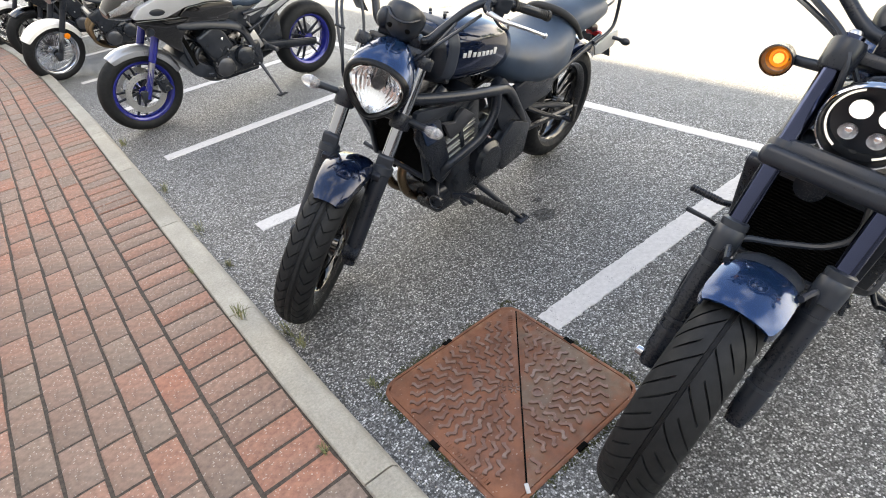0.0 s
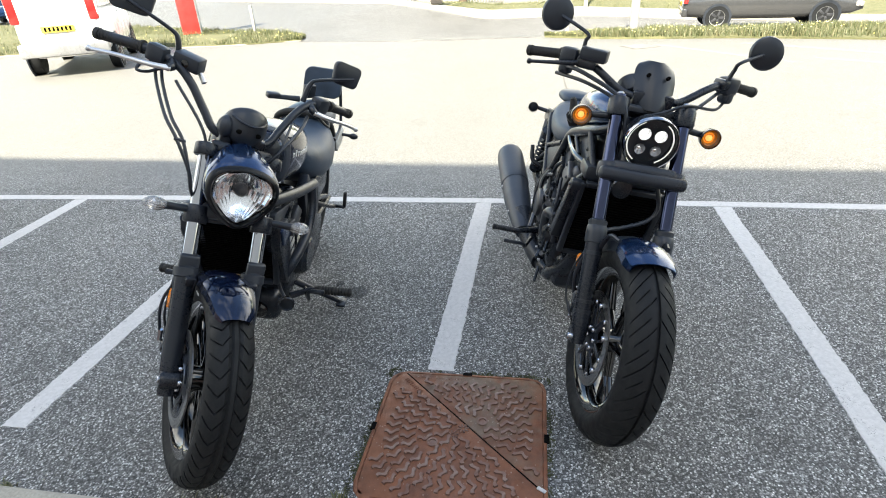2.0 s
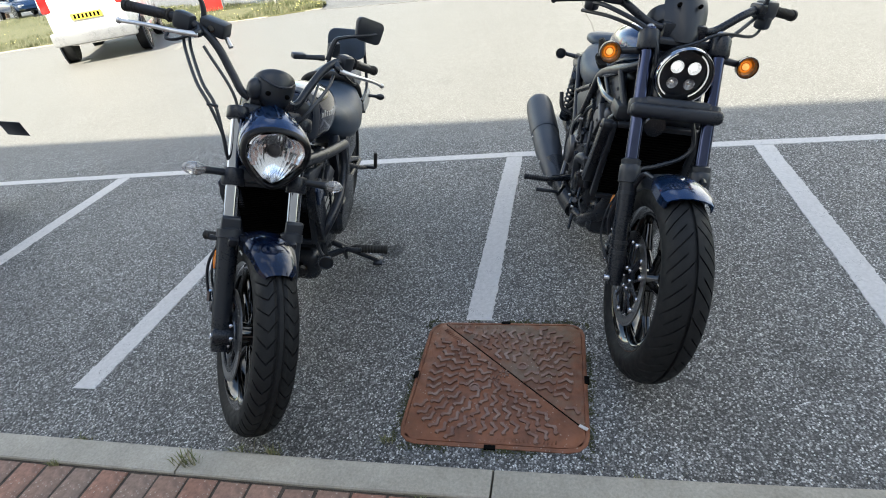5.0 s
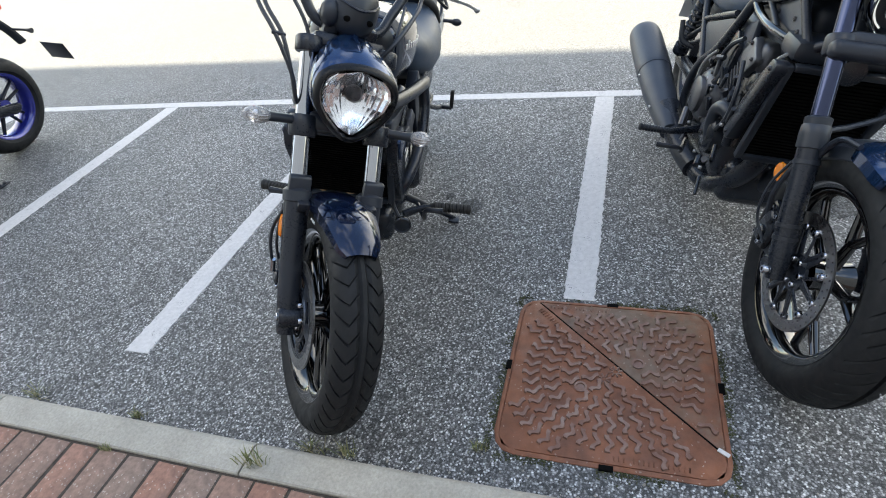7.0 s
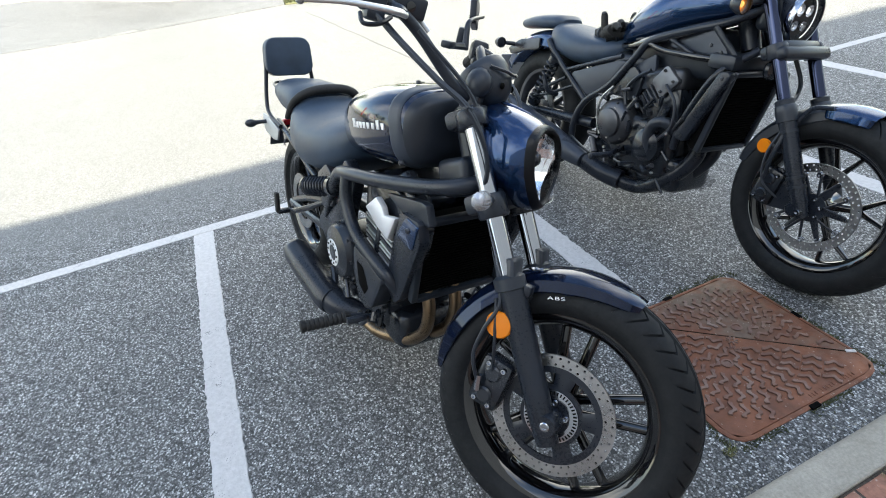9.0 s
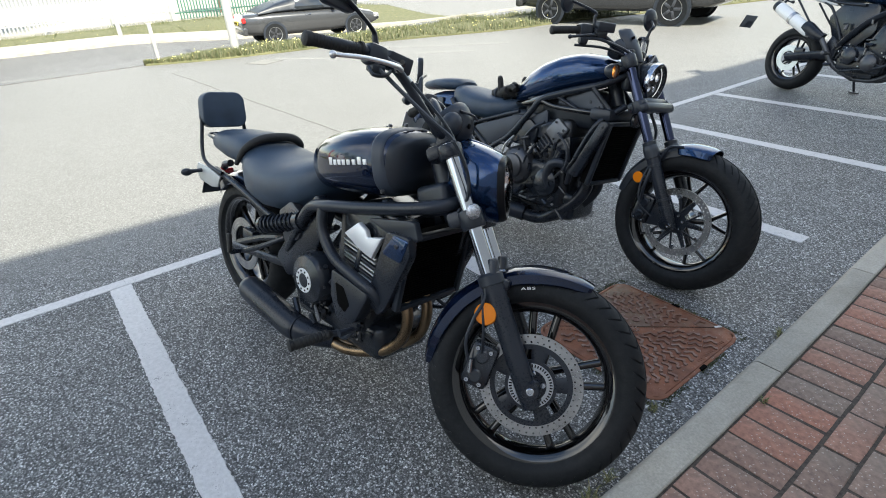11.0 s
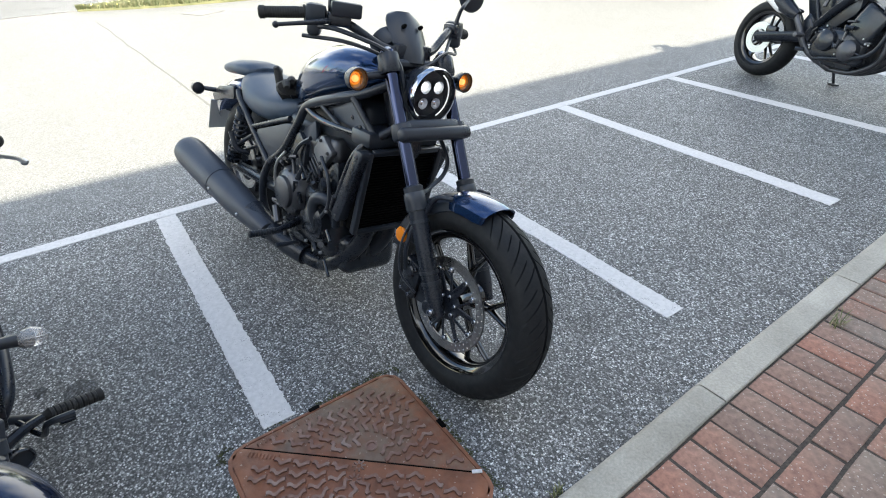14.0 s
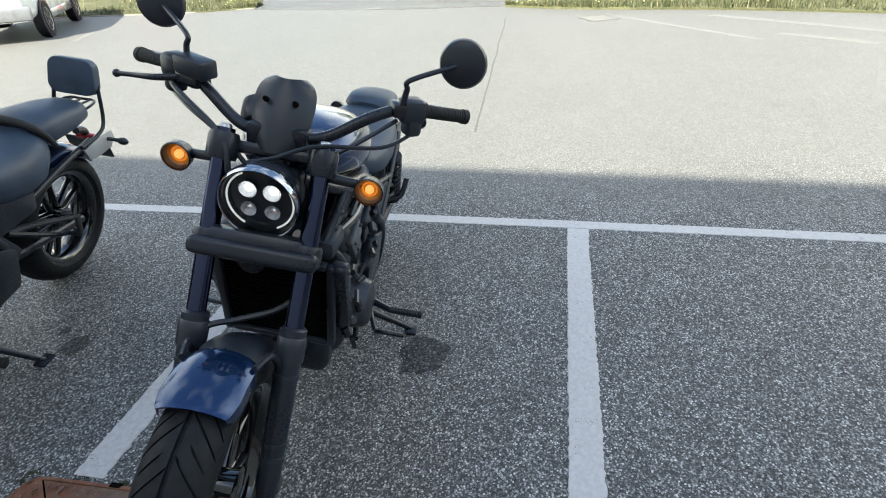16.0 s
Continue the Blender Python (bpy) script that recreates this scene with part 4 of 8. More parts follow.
def car(name, label, m, L, W, H, base, paint, profile, cabin, wr=0.32, van=False, plate="yellow_plate", soft_top=False):
    """profile: (x, bottom, shoulder) stations of the lower body; cabin: (x, roof height) stations of the glass house."""
    t = thing(name, label, "van" if van else "car", m)
    low = Geo()
    rings = []
    for x, zb, zs in profile:
        e = min(1.0, 0.82 + 0.9 * min(abs(x - profile[0][0]), abs(x - profile[-1][0])) / L * 2)
        rings.append(oval(x, W / 2 * min(1.0, e), zb, zs, 28, 5.0))
    low.loft(rings)
    part("body", low, paint, t)
    top = Geo()
    rings = []
    for x, zr in cabin:
        sec = []
        zb = float(np.interp(x, [p[0] for p in profile], [p[2] for p in profile])) - 0.05
        zr = max(zr, zb + 0.02)
        for k in range(24):
            a = 2 * math.pi * k / 24
            c, s = math.cos(a), math.sin(a)
            zz = (zb + zr) / 2 + (zr - zb) / 2 * math.copysign(abs(s) ** 0.4, s)
            f = (zz - zb) / max(1e-3, H - zb)
            sec.append((x, W / 2 * (0.95 - 0.17 * min(1.0, f)) * math.copysign(abs(c) ** 0.45, c), zz))
        rings.append(sec)
    top.loft(rings)
    part("roof", top, "black_plastic" if soft_top else paint, t)
    zbelt = float(np.interp(0, [p[0] for p in profile], [p[2] for p in profile]))
    x1 = cabin[-1][0]
    for s in (1, -1):
        yy = s * W / 2 * 0.875
        tops = [(x, z - 0.1) for x, z in cabin if z > zbelt + 0.3]
        outline = [(tops[0][0] - 0.12, zbelt + 0.02)] + tops + [(tops[-1][0] + 0.2, zbelt + 0.02)]
        if not van:
            part("side_window", Geo().prism([(x, z) for x, z in outline], yy - 0.035, yy + 0.035, 0.004, m=Matrix.Translation((0, yy, zbelt)) @ Matrix.Rotation(radians(12 * s), 4, "X") @ Matrix.Translation((0, -yy, -zbelt))), "car_glass", t)
        for k, wx in enumerate(base):
            part("wheel_arch", Geo().lathe([(wr * 0.7, -0.012), (wr * 1.16, -0.012), (wr * 1.16, 0.012), (wr * 0.7, 0.012)], 28, (wx, s * (W / 2 - 0.012), wr), (0, 1, 0), closed=True), "black_plastic", t)
            car_wheel("wheel", t, wx, s * (W / 2 - 0.09), wr)
        xb = profile[0][0]
        part("tail_light", Geo().box((xb + 0.07, s * (W / 2 - 0.16), 1.15 if van else profile[1][2] - 0.16), (0.12, 0.16, 0.45 if van else 0.16), 0.03), "red_lens", t)
        xf = profile[-1][0]
        part("headlight", Geo().box((xf - 0.12, s * (W / 2 - 0.2), profile[-2][2] - 0.16), (0.2, 0.26, 0.13), 0.03), "frosted_lens", t)
        part("door_mirror", Geo().box((x1 - 0.55, s * (W / 2 + 0.06), zbelt + 0.06), (0.12, 0.17, 0.12), 0.03), paint, t)
        part("door_handle", Geo().box((-0.2, s * (W / 2 + 0.004), zbelt - 0.13), (0.18, 0.02, 0.03), 0.006), "chrome", t)
    part("bumper", Geo().box((profile[0][0] + 0.06, 0, 0.48), (0.16, W * 0.94, 0.24), 0.05), "silver_paint" if van else paint, t)
    pl = part("number_plate", Geo().box((profile[0][0] - 0.02, 0, 0.82 if van else 0.7), (0.015, 0.52, 0.11), 0.004), plate, t)
    for k in range(7):
        part("plate_bar", Geo().box((profile[0][0] - 0.029, -0.2 + 0.065 * k, 0.82 if van else 0.7), (0.003, 0.035, 0.07), 0.0), "black_and_shade", pl)
    if van:
        part("rear_window", Geo().box((cabin[0][0] + 0.03, 0, zbelt + 0.35), (0.05, W * 0.7, 0.4), 0.02), "car_glass", t)
        part("sill", Geo().box((0, 0, 0.36), (base[1] - base[0] - 0.7, W * 0.99, 0.16), 0.03), "silver_paint", t)
    return t


def car_pose(rear, front, base):
    a = math.atan2(front[1] - rear[1], front[0] - rear[0])
    c = Vector((rear[0], rear[1], 0)) - Vector((math.cos(a), math.sin(a), 0)) * base
    return Matrix.Translation(c) @ Matrix.Rotation(a, 4, "Z")


car("van", "white panel van parked with its rear doors to the bays", car_pose((9.25, 9.55), (11.4, 10.85), -1.3), 4.4, 1.54, 1.8, (-1.3, 1.3), "white_paint",
    [(-2.12, 0.42, 0.9), (-2.05, 0.34, 1.12), (-1.3, 0.3, 1.12), (0.9, 0.28, 1.12), (1.5, 0.3, 1.06), (2.0, 0.34, 0.86), (2.2, 0.4, 0.66)],
    [(-2.1, 1.55), (-1.95, 1.76), (-1.2, 1.82), (0.3, 1.82), (0.9, 1.66), (1.45, 1.14)], 0.31, True)
SALOON = [(-2.3, 0.5, 0.74), (-2.2, 0.34, 0.96), (-1.35, 0.26, 0.98), (0.6, 0.24, 0.93), (1.4, 0.27, 0.88), (2.05, 0.32, 0.74), (2.3, 0.42, 0.58)]
GLASS = [(-1.75, 1.0), (-1.2, 1.2), (-0.5, 1.36), (0.2, 1.36), (0.75, 1.18), (1.2, 0.95)]
car("car", "grey convertible with a dark soft top parked at the roadside", Matrix.Translation((0, 0, fall(18.4, -5.0))) @ car_pose((18.6, -4.45), (18.25, -7.15), -1.35), 4.6, 1.84, 1.36, (-1.35, 1.38), "grey_car", SALOON, GLASS, 0.33, soft_top=True)
car("car", "dark car parked at the edge of the sunlit asphalt", car_pose((9.2, -8.35), (6.75, -8.9), -1.35), 4.6, 1.8, 1.42, (-1.35, 1.38), "grey_car", SALOON, GLASS, 0.32)
car("car", "dark blue car parked far off behind the verge", car_pose((27.0, 30.5), (25.8, 28.2), -1.35), 4.5, 1.8, 1.42, (-1.35, 1.38), "lacquer_blue", SALOON, GLASS, 0.32)
car("car", "silver car parked behind the steel fence", car_pose((37.0, 17.5), (38.6, 19.6), -1.35), 4.5, 1.8, 1.42, (-1.35, 1.38), "silver_paint", SALOON, GLASS, 0.32)


# ---------------------------------------------------------------- motorcycles: shared pieces
# A bike stands along x, nose to +x, its left side to +y, rear axle over x = 0.
def turn_about(point, axis, deg):
    return Matrix.Translation(point) @ Matrix.Rotation(radians(deg), 4, Vector(axis)) @ Matrix.Translation(-Vector(point))


def steering(rake, foot, deg):
    """The turn of fork, bars and front wheel about the steering axis."""
    return turn_about((foot, 0, 0), (-math.sin(radians(rake)), 0, math.cos(radians(rake))), deg)


def stand(x, y, heading, lean):
    """The pose of a bike whose rear tyre meets the ground at (x, y)."""
    return pose(x, y, 0, 0, 0, heading) @ pose(0, 0, 0.004, -lean, 0, 0)


def tyre_geo(R, W, rim, at, style="plain", pitches=46, detail=True):
    """A tyre with its tread grooves cut in."""
    crown = 0.40 * W
    rc = R - crown
    rows = []                                           # (angle, along, radius, tread)
    th = [2.4, 3.4, 8, 16, 24, 32, 42, 52, 62, 72, 80] if detail else [6, 20, 36, 52, 68, 80]
    side = [(0.5 * W, rc - 0.004), (0.488 * W, rc - 0.45 * (rc - rim)), (0.43 * W, rim + 0.012), (0.37 * W, rim)]
    for y, r in reversed(side):
        rows.append((None, -y, r))
    for a in reversed(th):
        rows.append((-a, -0.5 * W * math.sin(radians(a)) ** 0.92, rc + crown * math.cos(radians(a))))
    for a in th:
        rows.append((a, 0.5 * W * math.sin(radians(a)) ** 0.92, rc + crown * math.cos(radians(a))))
    for y, r in side:
        rows.append((None, y, r))
    if not detail:
        return Geo().lathe([(r, y) for _, y, r in rows], 56, at, (0, 1, 0), closed=True)
    frac = [0.0, 0.03, 0.13, 0.16, 0.42, 0.7]
    depth = 0.0075
    rings = []
    for a, y, r in rows:
        ring = []
        for p in range(pitches):
            for i, f in enumerate(frac):
                u = p + f
                rr = r
                if a is not None:
                    k = abs(a)
                    if style == "sweep":                # long curved grooves from the middle outwards
                        u += 0.5 * (a > 0) - 2.3 * (k / 80) ** 0.75
                        if i in (1, 2) and 7 < k < 66 and not (p % 2 and k < 22) and not (p % 3 == 0 and k > 45):
                            rr -= depth
                    elif style == "zigzag":             # broken arrow grooves
                        u += 0.5 * (a > 0) + (-1.15 * (k / 40) if k < 33 else -0.95 + 0.75 * (k - 33) / 40)
                        if i in (1, 2) and 12 < k < 64:
                            rr -= depth
                    if k < 3 and style == "sweep":
                        rr -= depth
                    if style == "zigzag" and 7 < k < 9:
                        rr -= depth * 0.9
                ang = 2 * math.pi * u / pitches
                ring.append((at[0] + rr * math.cos(ang), at[1] + y, at[2] + rr * math.sin(ang)))
        rings.append(ring)
    return Geo().loft(rings, cap=False)


def rim_geo(rim, W, at, hub=0.045):
    w = 0.37 * W
    prof = [(rim + 0.004, w + 0.004), (rim + 0.004, w - 0.004), (rim - 0.014, w * 0.72), (rim - 0.02, 0), (rim - 0.014, -w * 0.72), (rim + 0.004, -w + 0.004), (rim + 0.004, -w - 0.004), (rim - 0.012, -w), (rim - 0.026, -w * 0.7), (rim - 0.032, 0), (rim - 0.026, w * 0.7), (rim - 0.012, w)]
    g = Geo().lathe(prof, 64, at, (0, 1, 0), closed=True)
    return g


def hub_geo(at, hub=0.045):
    return Geo().lathe([(0.018, -0.055), (hub, -0.05), (hub * 0.85, -0.02), (hub * 0.85, 0.02), (hub, 0.05), (0.018, 0.055)], 28, at, (0, 1, 0))


def spoke(a, r0, r1, at, w0, w1, th, tilt=0.0, off=0.0):
    """One tapering spoke at angle a."""
    d = Vector((math.cos(a), 0, math.sin(a)))
    s = Vector((-math.sin(a), 0, math.cos(a)))
    rings = []
    for t in (0.0, 0.3, 0.7, 1.0):
        r = r0 + (r1 - r0) * t
        w = w0 + (w1 - w0) * t
        c = Vector(at) + d * r + s * (off + tilt * t)
        h = th * (1.3 - 0.4 * t)
        rings.append([tuple(c + s * (w * math.cos(b)) + Vector((0, h * math.sin(b), 0))) for b in (2 * math.pi * k / 10 for k in range(10))])
    return Geo().loft(rings)


def disc_geo(r0, r1, at, y, holes=44, wave=0.0):
    """A brake disc ring with real drilled holes."""
    g = Geo()
    th = 0.0025
    rad = [r0, (r0 + r1) / 2, r1]
    n = holes
    da = 2 * math.pi / n
    for row in range(2):
        ra, rb = rad[row], rad[row + 1]
        for k in range(n):
            a0 = da * (k + 0.5 * row)
            ac, rm = a0 + da / 2, (ra + rb) / 2
            outer = [(ra, a0), (ra, ac), (ra, a0 + da), (rm, a0 + da), (rb, a0 + da), (rb, ac), (rb, a0), (rm, a0)]
            hr = 0.0033
            inner = []
            for q in range(8):
                b = -3 * math.pi / 4 - 0 + q * math.pi / 4
                # go round from the inner left corner
                inner.append((rm + hr * math.sin(b), ac + hr * math.cos(b) / rm))
            pt = lambda p, yy: (at[0] + p[0] * math.cos(p[1]), at[1] + yy, at[2] + p[0] * math.sin(p[1]))
            o = [pt(p, y - th) for p in outer] + [pt(p, y - th) for p in inner] + [pt(p, y + th) for p in outer] + [pt(p, y + th) for p in inner]
            fs = []
            for q in range(8):
                j = (q + 1) % 8
                fs += [(q, j, 8 + j, 8 + q), (16 + q, 24 + q, 24 + j, 16 + j), (8 + q, 8 + j, 24 + j, 24 + q)]
            fs += [(0, 16, 17, 1), (1, 17, 18, 2)] if row == 0 else [(4, 20, 21, 5), (5, 21, 22, 6)]
            g.add(o, fs)
    return g


def arc_shell(at, r, a0, a1, hw, th, droop=0.03, n=28, lip=0.0, pinch=0.75):
    """A mudguard: a curved shell round the wheel between two angles in degrees."""
    rings = []
    for i in range(n + 1):
        t = i / n
        a = radians(a0 + (a1 - a0) * t)
        d = Vector((math.cos(a), 0, math.sin(a)))
        k = min(1.0, pinch + (1 - pinch) * min(1, 4 * t, 4 * (1 - t)) ** 0.5)
        w = hw * k
        ring = []
        prof = [(-1.0, -droop), (-0.97, -droop * 0.35), (-0.8, -0.004), (-0.45, 0.006), (0, 0.01), (0.45, 0.006), (0.8, -0.004), (0.97, -droop * 0.35), (1.0, -droop)]
        for s, h in prof:
            ring.append(tuple(Vector(at) + d * (r + h * k) + Vector((0, s * w, 0))))
        for s, h in reversed(prof):
            ring.append(tuple(Vector(at) + d * (r + h * k - th) + Vector((0, s * (w - th), 0))))
        rings.append(ring)
    return Geo().loft(rings)


def coil(a, b, r, wire, turns):
    a, b = Vector(a), Vector(b)
    d = (b - a).normalized()
    u = d.orthogonal().normalized()
    w = d.cross(u)
    pts = []
    n = int(turns * 10)
    for i in range(n + 1):
        t = i / n
        q = 2 * math.pi * turns * t
        pts.append(a.lerp(b, t) + (u * math.cos(q) + w * math.sin(q)) * r)
    return Geo().tube(pts, wire, 6, 1)


def bolts(pts, r=0.006, axis=(0, 1, 0), h=0.005):
    g = Geo()
    for p in pts:
        g.lathe([(0.0, -h), (r, -h), (r, h * 0.5), (r * 0.8, h), (r * 0.45, h), (r * 0.4, h * 0.3), (0, h * 0.3)], 10, p, axis)
    return g


def each_bolt(parent, pts, r, axis, h, mat, S=Matrix(), name="bolt"):
    for p in pts:
        part(name, bolts([p], r, axis, h).moved(S), mat, parent)


def round_panel(outline, y0, y1, bevel, sub=3):
    """A side panel with softened corners from a coarse outline."""
    n = len(outline)
    out = []
    for i in range(n):
        a, b, c = Vector(outline[i - 1]), Vector(outline[i]), Vector(outline[(i + 1) % n])
        for t in (0.22, 0.09):
            out.append(tuple(b.lerp(a, t)))
        for t in (0.09, 0.22):
            out.append(tuple(b.lerp(c, t)))
    return Geo().prism(out, y0, y1, bevel)


def mirror_round(root, elbow, c, r, S, parent, face):
    st = Geo().tube([root, tuple((Vector(root) + Vector(elbow)) / 2 + Vector((0, 0, 0.012))), elbow, c], [0.008, 0.007, 0.006, 0.006], 8).moved(S)
    p = part("mirror", st, "satin_black", parent)
    ax = Vector(face).normalized()
    part("mirror_shell", Geo().lathe([(0, 0.018), (r * 0.6, 0.016), (r * 0.93, 0.006), (r, -0.004), (r * 0.98, -0.008), (r * 0.93, -0.008), (r * 0.92, -0.005), (0, -0.005)], 28, c, tuple(ax)).moved(S), "black_plastic", p)
    part("mirror_glass", Geo().lathe([(0, -0.0065), (r * 0.91, -0.0065), (r * 0.91, -0.0055), (0, -0.0055)], 28, c, tuple(ax)).moved(S), "mirror", p)


def mirror_square(root, mid, elbow, end, c, w, h, S, parent, rot):
    st = Geo().tube([root, mid, elbow, end], [0.0105, 0.009, 0.0062, 0.006], 10).moved(S)
    p = part("mirror", st, "satin_black", parent)
    m = Matrix.Translation(c) @ rot
    out = []
    for q in range(4):
        for k in range(5):
            a = math.pi / 2 * (q + k / 4)
            sx, sy = (1, -1, -1, 1)[q], (1, 1, -1, -1)[q]
            out.append((sx * (w / 2 - 0.024) * (1.0 if sy > 0 else 0.88) + 0.024 * math.cos(a), sy * (h / 2 - 0.022) + 0.022 * math.sin(a)))
    part("mirror_shell", Geo().prism(out, -0.006, 0.014, 0.006, "yz", m).moved(S), "black_plastic", p)
    part("mirror_glass", Geo().prism([(a * 0.93, b * 0.92) for a, b in out], -0.0075, -0.0062, 0.0, "yz", m).moved(S), "mirror", p)


def round_signal(c, root, S, parent, r=0.033, lens_mat="amber", name="indicator"):
    g = Geo().tube([root, tuple(Vector(root).lerp(Vector(c), 0.6) - Vector((0.01, 0, 0))), (c[0] - 0.028, c[1], c[2])], [0.012, 0.011, 0.011], 10)
    p = part(name, g.moved(S), "black_plastic", parent)
    part("shell", Geo().lathe([(0, -0.036), (r * 0.6, -0.032), (r * 0.98, -0.01), (r * 1.04, 0.014), (r * 0.97, 0.016), (r * 0.92, -0.008), (r * 0.8, -0.014), (0, -0.014)], 24, c, (1, 0, 0)).moved(S), "satin_black", p)
    if lens_mat == "black_plastic":
        part("lens", Geo().lathe([(r * 0.9, 0.0), (r * 0.9, 0.008), (r * 0.6, 0.013), (0, 0.014)], 24, c, (1, 0, 0)).moved(S), lens_mat, p)
        return p
    part("bowl", Geo().lathe([(0, -0.011), (r * 0.5, -0.009), (r * 0.8, -0.001), (r * 0.82, -0.004), (0, -0.0135)], 24, c, (1, 0, 0)).moved(S), "amber_deep", p)
    part("bowl_ring", Geo().lathe([(r * 0.78, -0.002), (r * 0.94, 0.009), (r * 0.96, 0.006), (r * 0.8, -0.006)], 24, c, (1, 0, 0), closed=True).moved(S), "head_grey", p, "smoky grey edge of the lens")
    part("light_ring", Geo().lathe([(r * 0.42, -0.008), (r * 0.56, -0.003), (r * 0.62, -0.007), (r * 0.46, -0.012)], 24, c, (1, 0, 0), closed=True).moved(S), lens_mat, p, "moulded amber ring")
    part("bulb", Geo().ball((c[0] - 0.004, c[1], c[2]), r * 0.34, 12, 7).moved(S), "amber_core", p, "glowing amber bulb")
    part("lens", Geo().lathe([(r * 0.93, 0.011), (r * 0.6, 0.016), (0.001, 0.018)], 24, c, (1, 0, 0), cap=False).moved(S), "thin_glass", p, "smoked clear lens").visible_shadow = False
    return p


def oval_signal(c, root, S, parent):
    g = Geo().tube([root, tuple(Vector(root).lerp(Vector(c), 0.55)), c], [0.013, 0.012, 0.016], 10)
    p = part("indicator", g.moved(S), "black_plastic", parent)
    b = Geo().ball(c, 0.026, 18, 10, (0.75, 1.35, 0.85))
    part("lens", b.moved(S), "frosted_lens", p)
    part("bulb", Geo().ball((c[0] - 0.006, c[1], c[2]), 0.0065, 10, 7, (1, 1.4, 1)).moved(S), "lamp_cup", p)
    for k in (-1, 0, 1):
        part("lens_rib", Geo().tube([(c[0] + 0.012, c[1] - 0.024, c[2] + 0.007 * k), (c[0] + 0.0185, c[1], c[2] + 0.008 * k), (c[0] + 0.012, c[1] + 0.024, c[2] + 0.007 * k)], 0.0012, 5, 4).moved(S), "lamp_cup", p)


def grip_geo(a, b, r=0.0165):
    a, b = Vector(a), Vector(b)
    prof = []
    L = (b - a).length
    n = 16
    for i in range(n):
        prof += [(r, L * i / n), (r, L * (i + 0.6) / n), (r - 0.0012, L * (i + 0.65) / n), (r - 0.0012, L * (i + 0.95) / n)]
    prof = [(r * 1.3, -0.003), (r * 1.3, 0.004)] + prof + [(r * 1.12, L), (r * 1.12, L + 0.014), (r * 0.8, L + 0.018)]
    return Geo().lathe(prof, 18, tuple(a), tuple(b - a))


def hose(pts, r, S, parent, name="hose", mat="black_plastic"):
    return part(name, Geo().tube(pts, r, 7, 8).moved(S), mat, parent)


def peg(parent, a, b, mat="grip", arm=None, k=1.0):
    g = Geo()
    a, b = Vector(a), Vector(b)
    L = (b - a).length
    prof = []
    for i in range(9):
        prof += [(0.016 * k, L * (0.1 + 0.09 * i)), (0.0185 * k, L * (0.115 + 0.09 * i)), (0.0185 * k, L * (0.165 + 0.09 * i)), (0.016 * k, L * (0.18 + 0.09 * i))]
    g.lathe([(0.011, 0)] + prof + [(0.02 * k, L * 0.95), (0.02 * k, L), (0.012 * k, L + 0.004)], 14, tuple(a), tuple(b - a))
    p = part("footrest", g, mat, parent)
    if arm:
        part("bracket", Geo().tube(arm, [0.016, 0.013, 0.011], 8), "satin_black", p)
    return p


def spring_leg(parent, a, b, r=0.026, name="shock_absorber"):
    a, b = Vector(a), Vector(b)
    d = (b - a).normalized()
    L = (b - a).length
    g = Geo().lathe([(0, 0), (r * 1.15, 0), (r * 1.15, 0.02), (0.012, 0.022), (0.012, L - 0.03), (r * 1.1, L - 0.03), (r * 1.1, L), (0, L)], 16, tuple(a), tuple(d))
    p = part(name, g, "engine_black", parent)
    part("spring", coil(a + d * 0.02, b - d * 0.03, r, 0.006, 8), "satin_black", p)


def front_wheel(bike, S, R, W, rim, at, style, spokes, disc_sides, disc_r, rim_mat, stripe=None, pitches=46, caliper_a=150):
    w = part("front_wheel", rim_geo(rim, W, at).moved(S), rim_mat, bike)
    for q in spokes:
        part("spoke", spoke(*q).moved(S), rim_mat, w)
    part("hub", hub_geo(at).moved(S), rim_mat, w)
    part("tyre", tyre_geo(R, W, rim, at, style, pitches).moved(S), "tyre", w)
    for s in disc_sides:
        y = s * 0.072
        part("brake_disc", disc_geo(disc_r - 0.031, disc_r, at, y).moved(S), "disc_steel", w, weld=True)
    return w


def caliper(bike, S, at, r, ang, y, label=""):
    a = radians(ang)
    c = (at[0] + r * math.cos(a), y, at[2] + r * math.sin(a))
    rot = Matrix.Rotation(-a - math.pi / 2, 4, "Y")
    g = Geo().box(c, (0.135, 0.055, 0.082), 0.016, rot)
    k = 1 if y > 0 else -1
    for dx in (-0.03, 0.03):
        q = Vector(c) + rot @ Vector((dx, k * 0.02, 0))
        g.lathe([(0, -0.012), (0.021, -0.012), (0.021, 0.012), (0.016, 0.016), (0, 0.016)], 18, tuple(q), (0, k, 0))
    p = part("brake_caliper", g.moved(S), "engine_black", bike, label)
    each_bolt(p, [tuple(Vector(c) + rot @ Vector((dx, k * 0.026, dz))) for dx in (-0.05, 0.05) for dz in (0.02, -0.02)], 0.008, (0, k, 0), 0.007, "chrome", S)
    return p


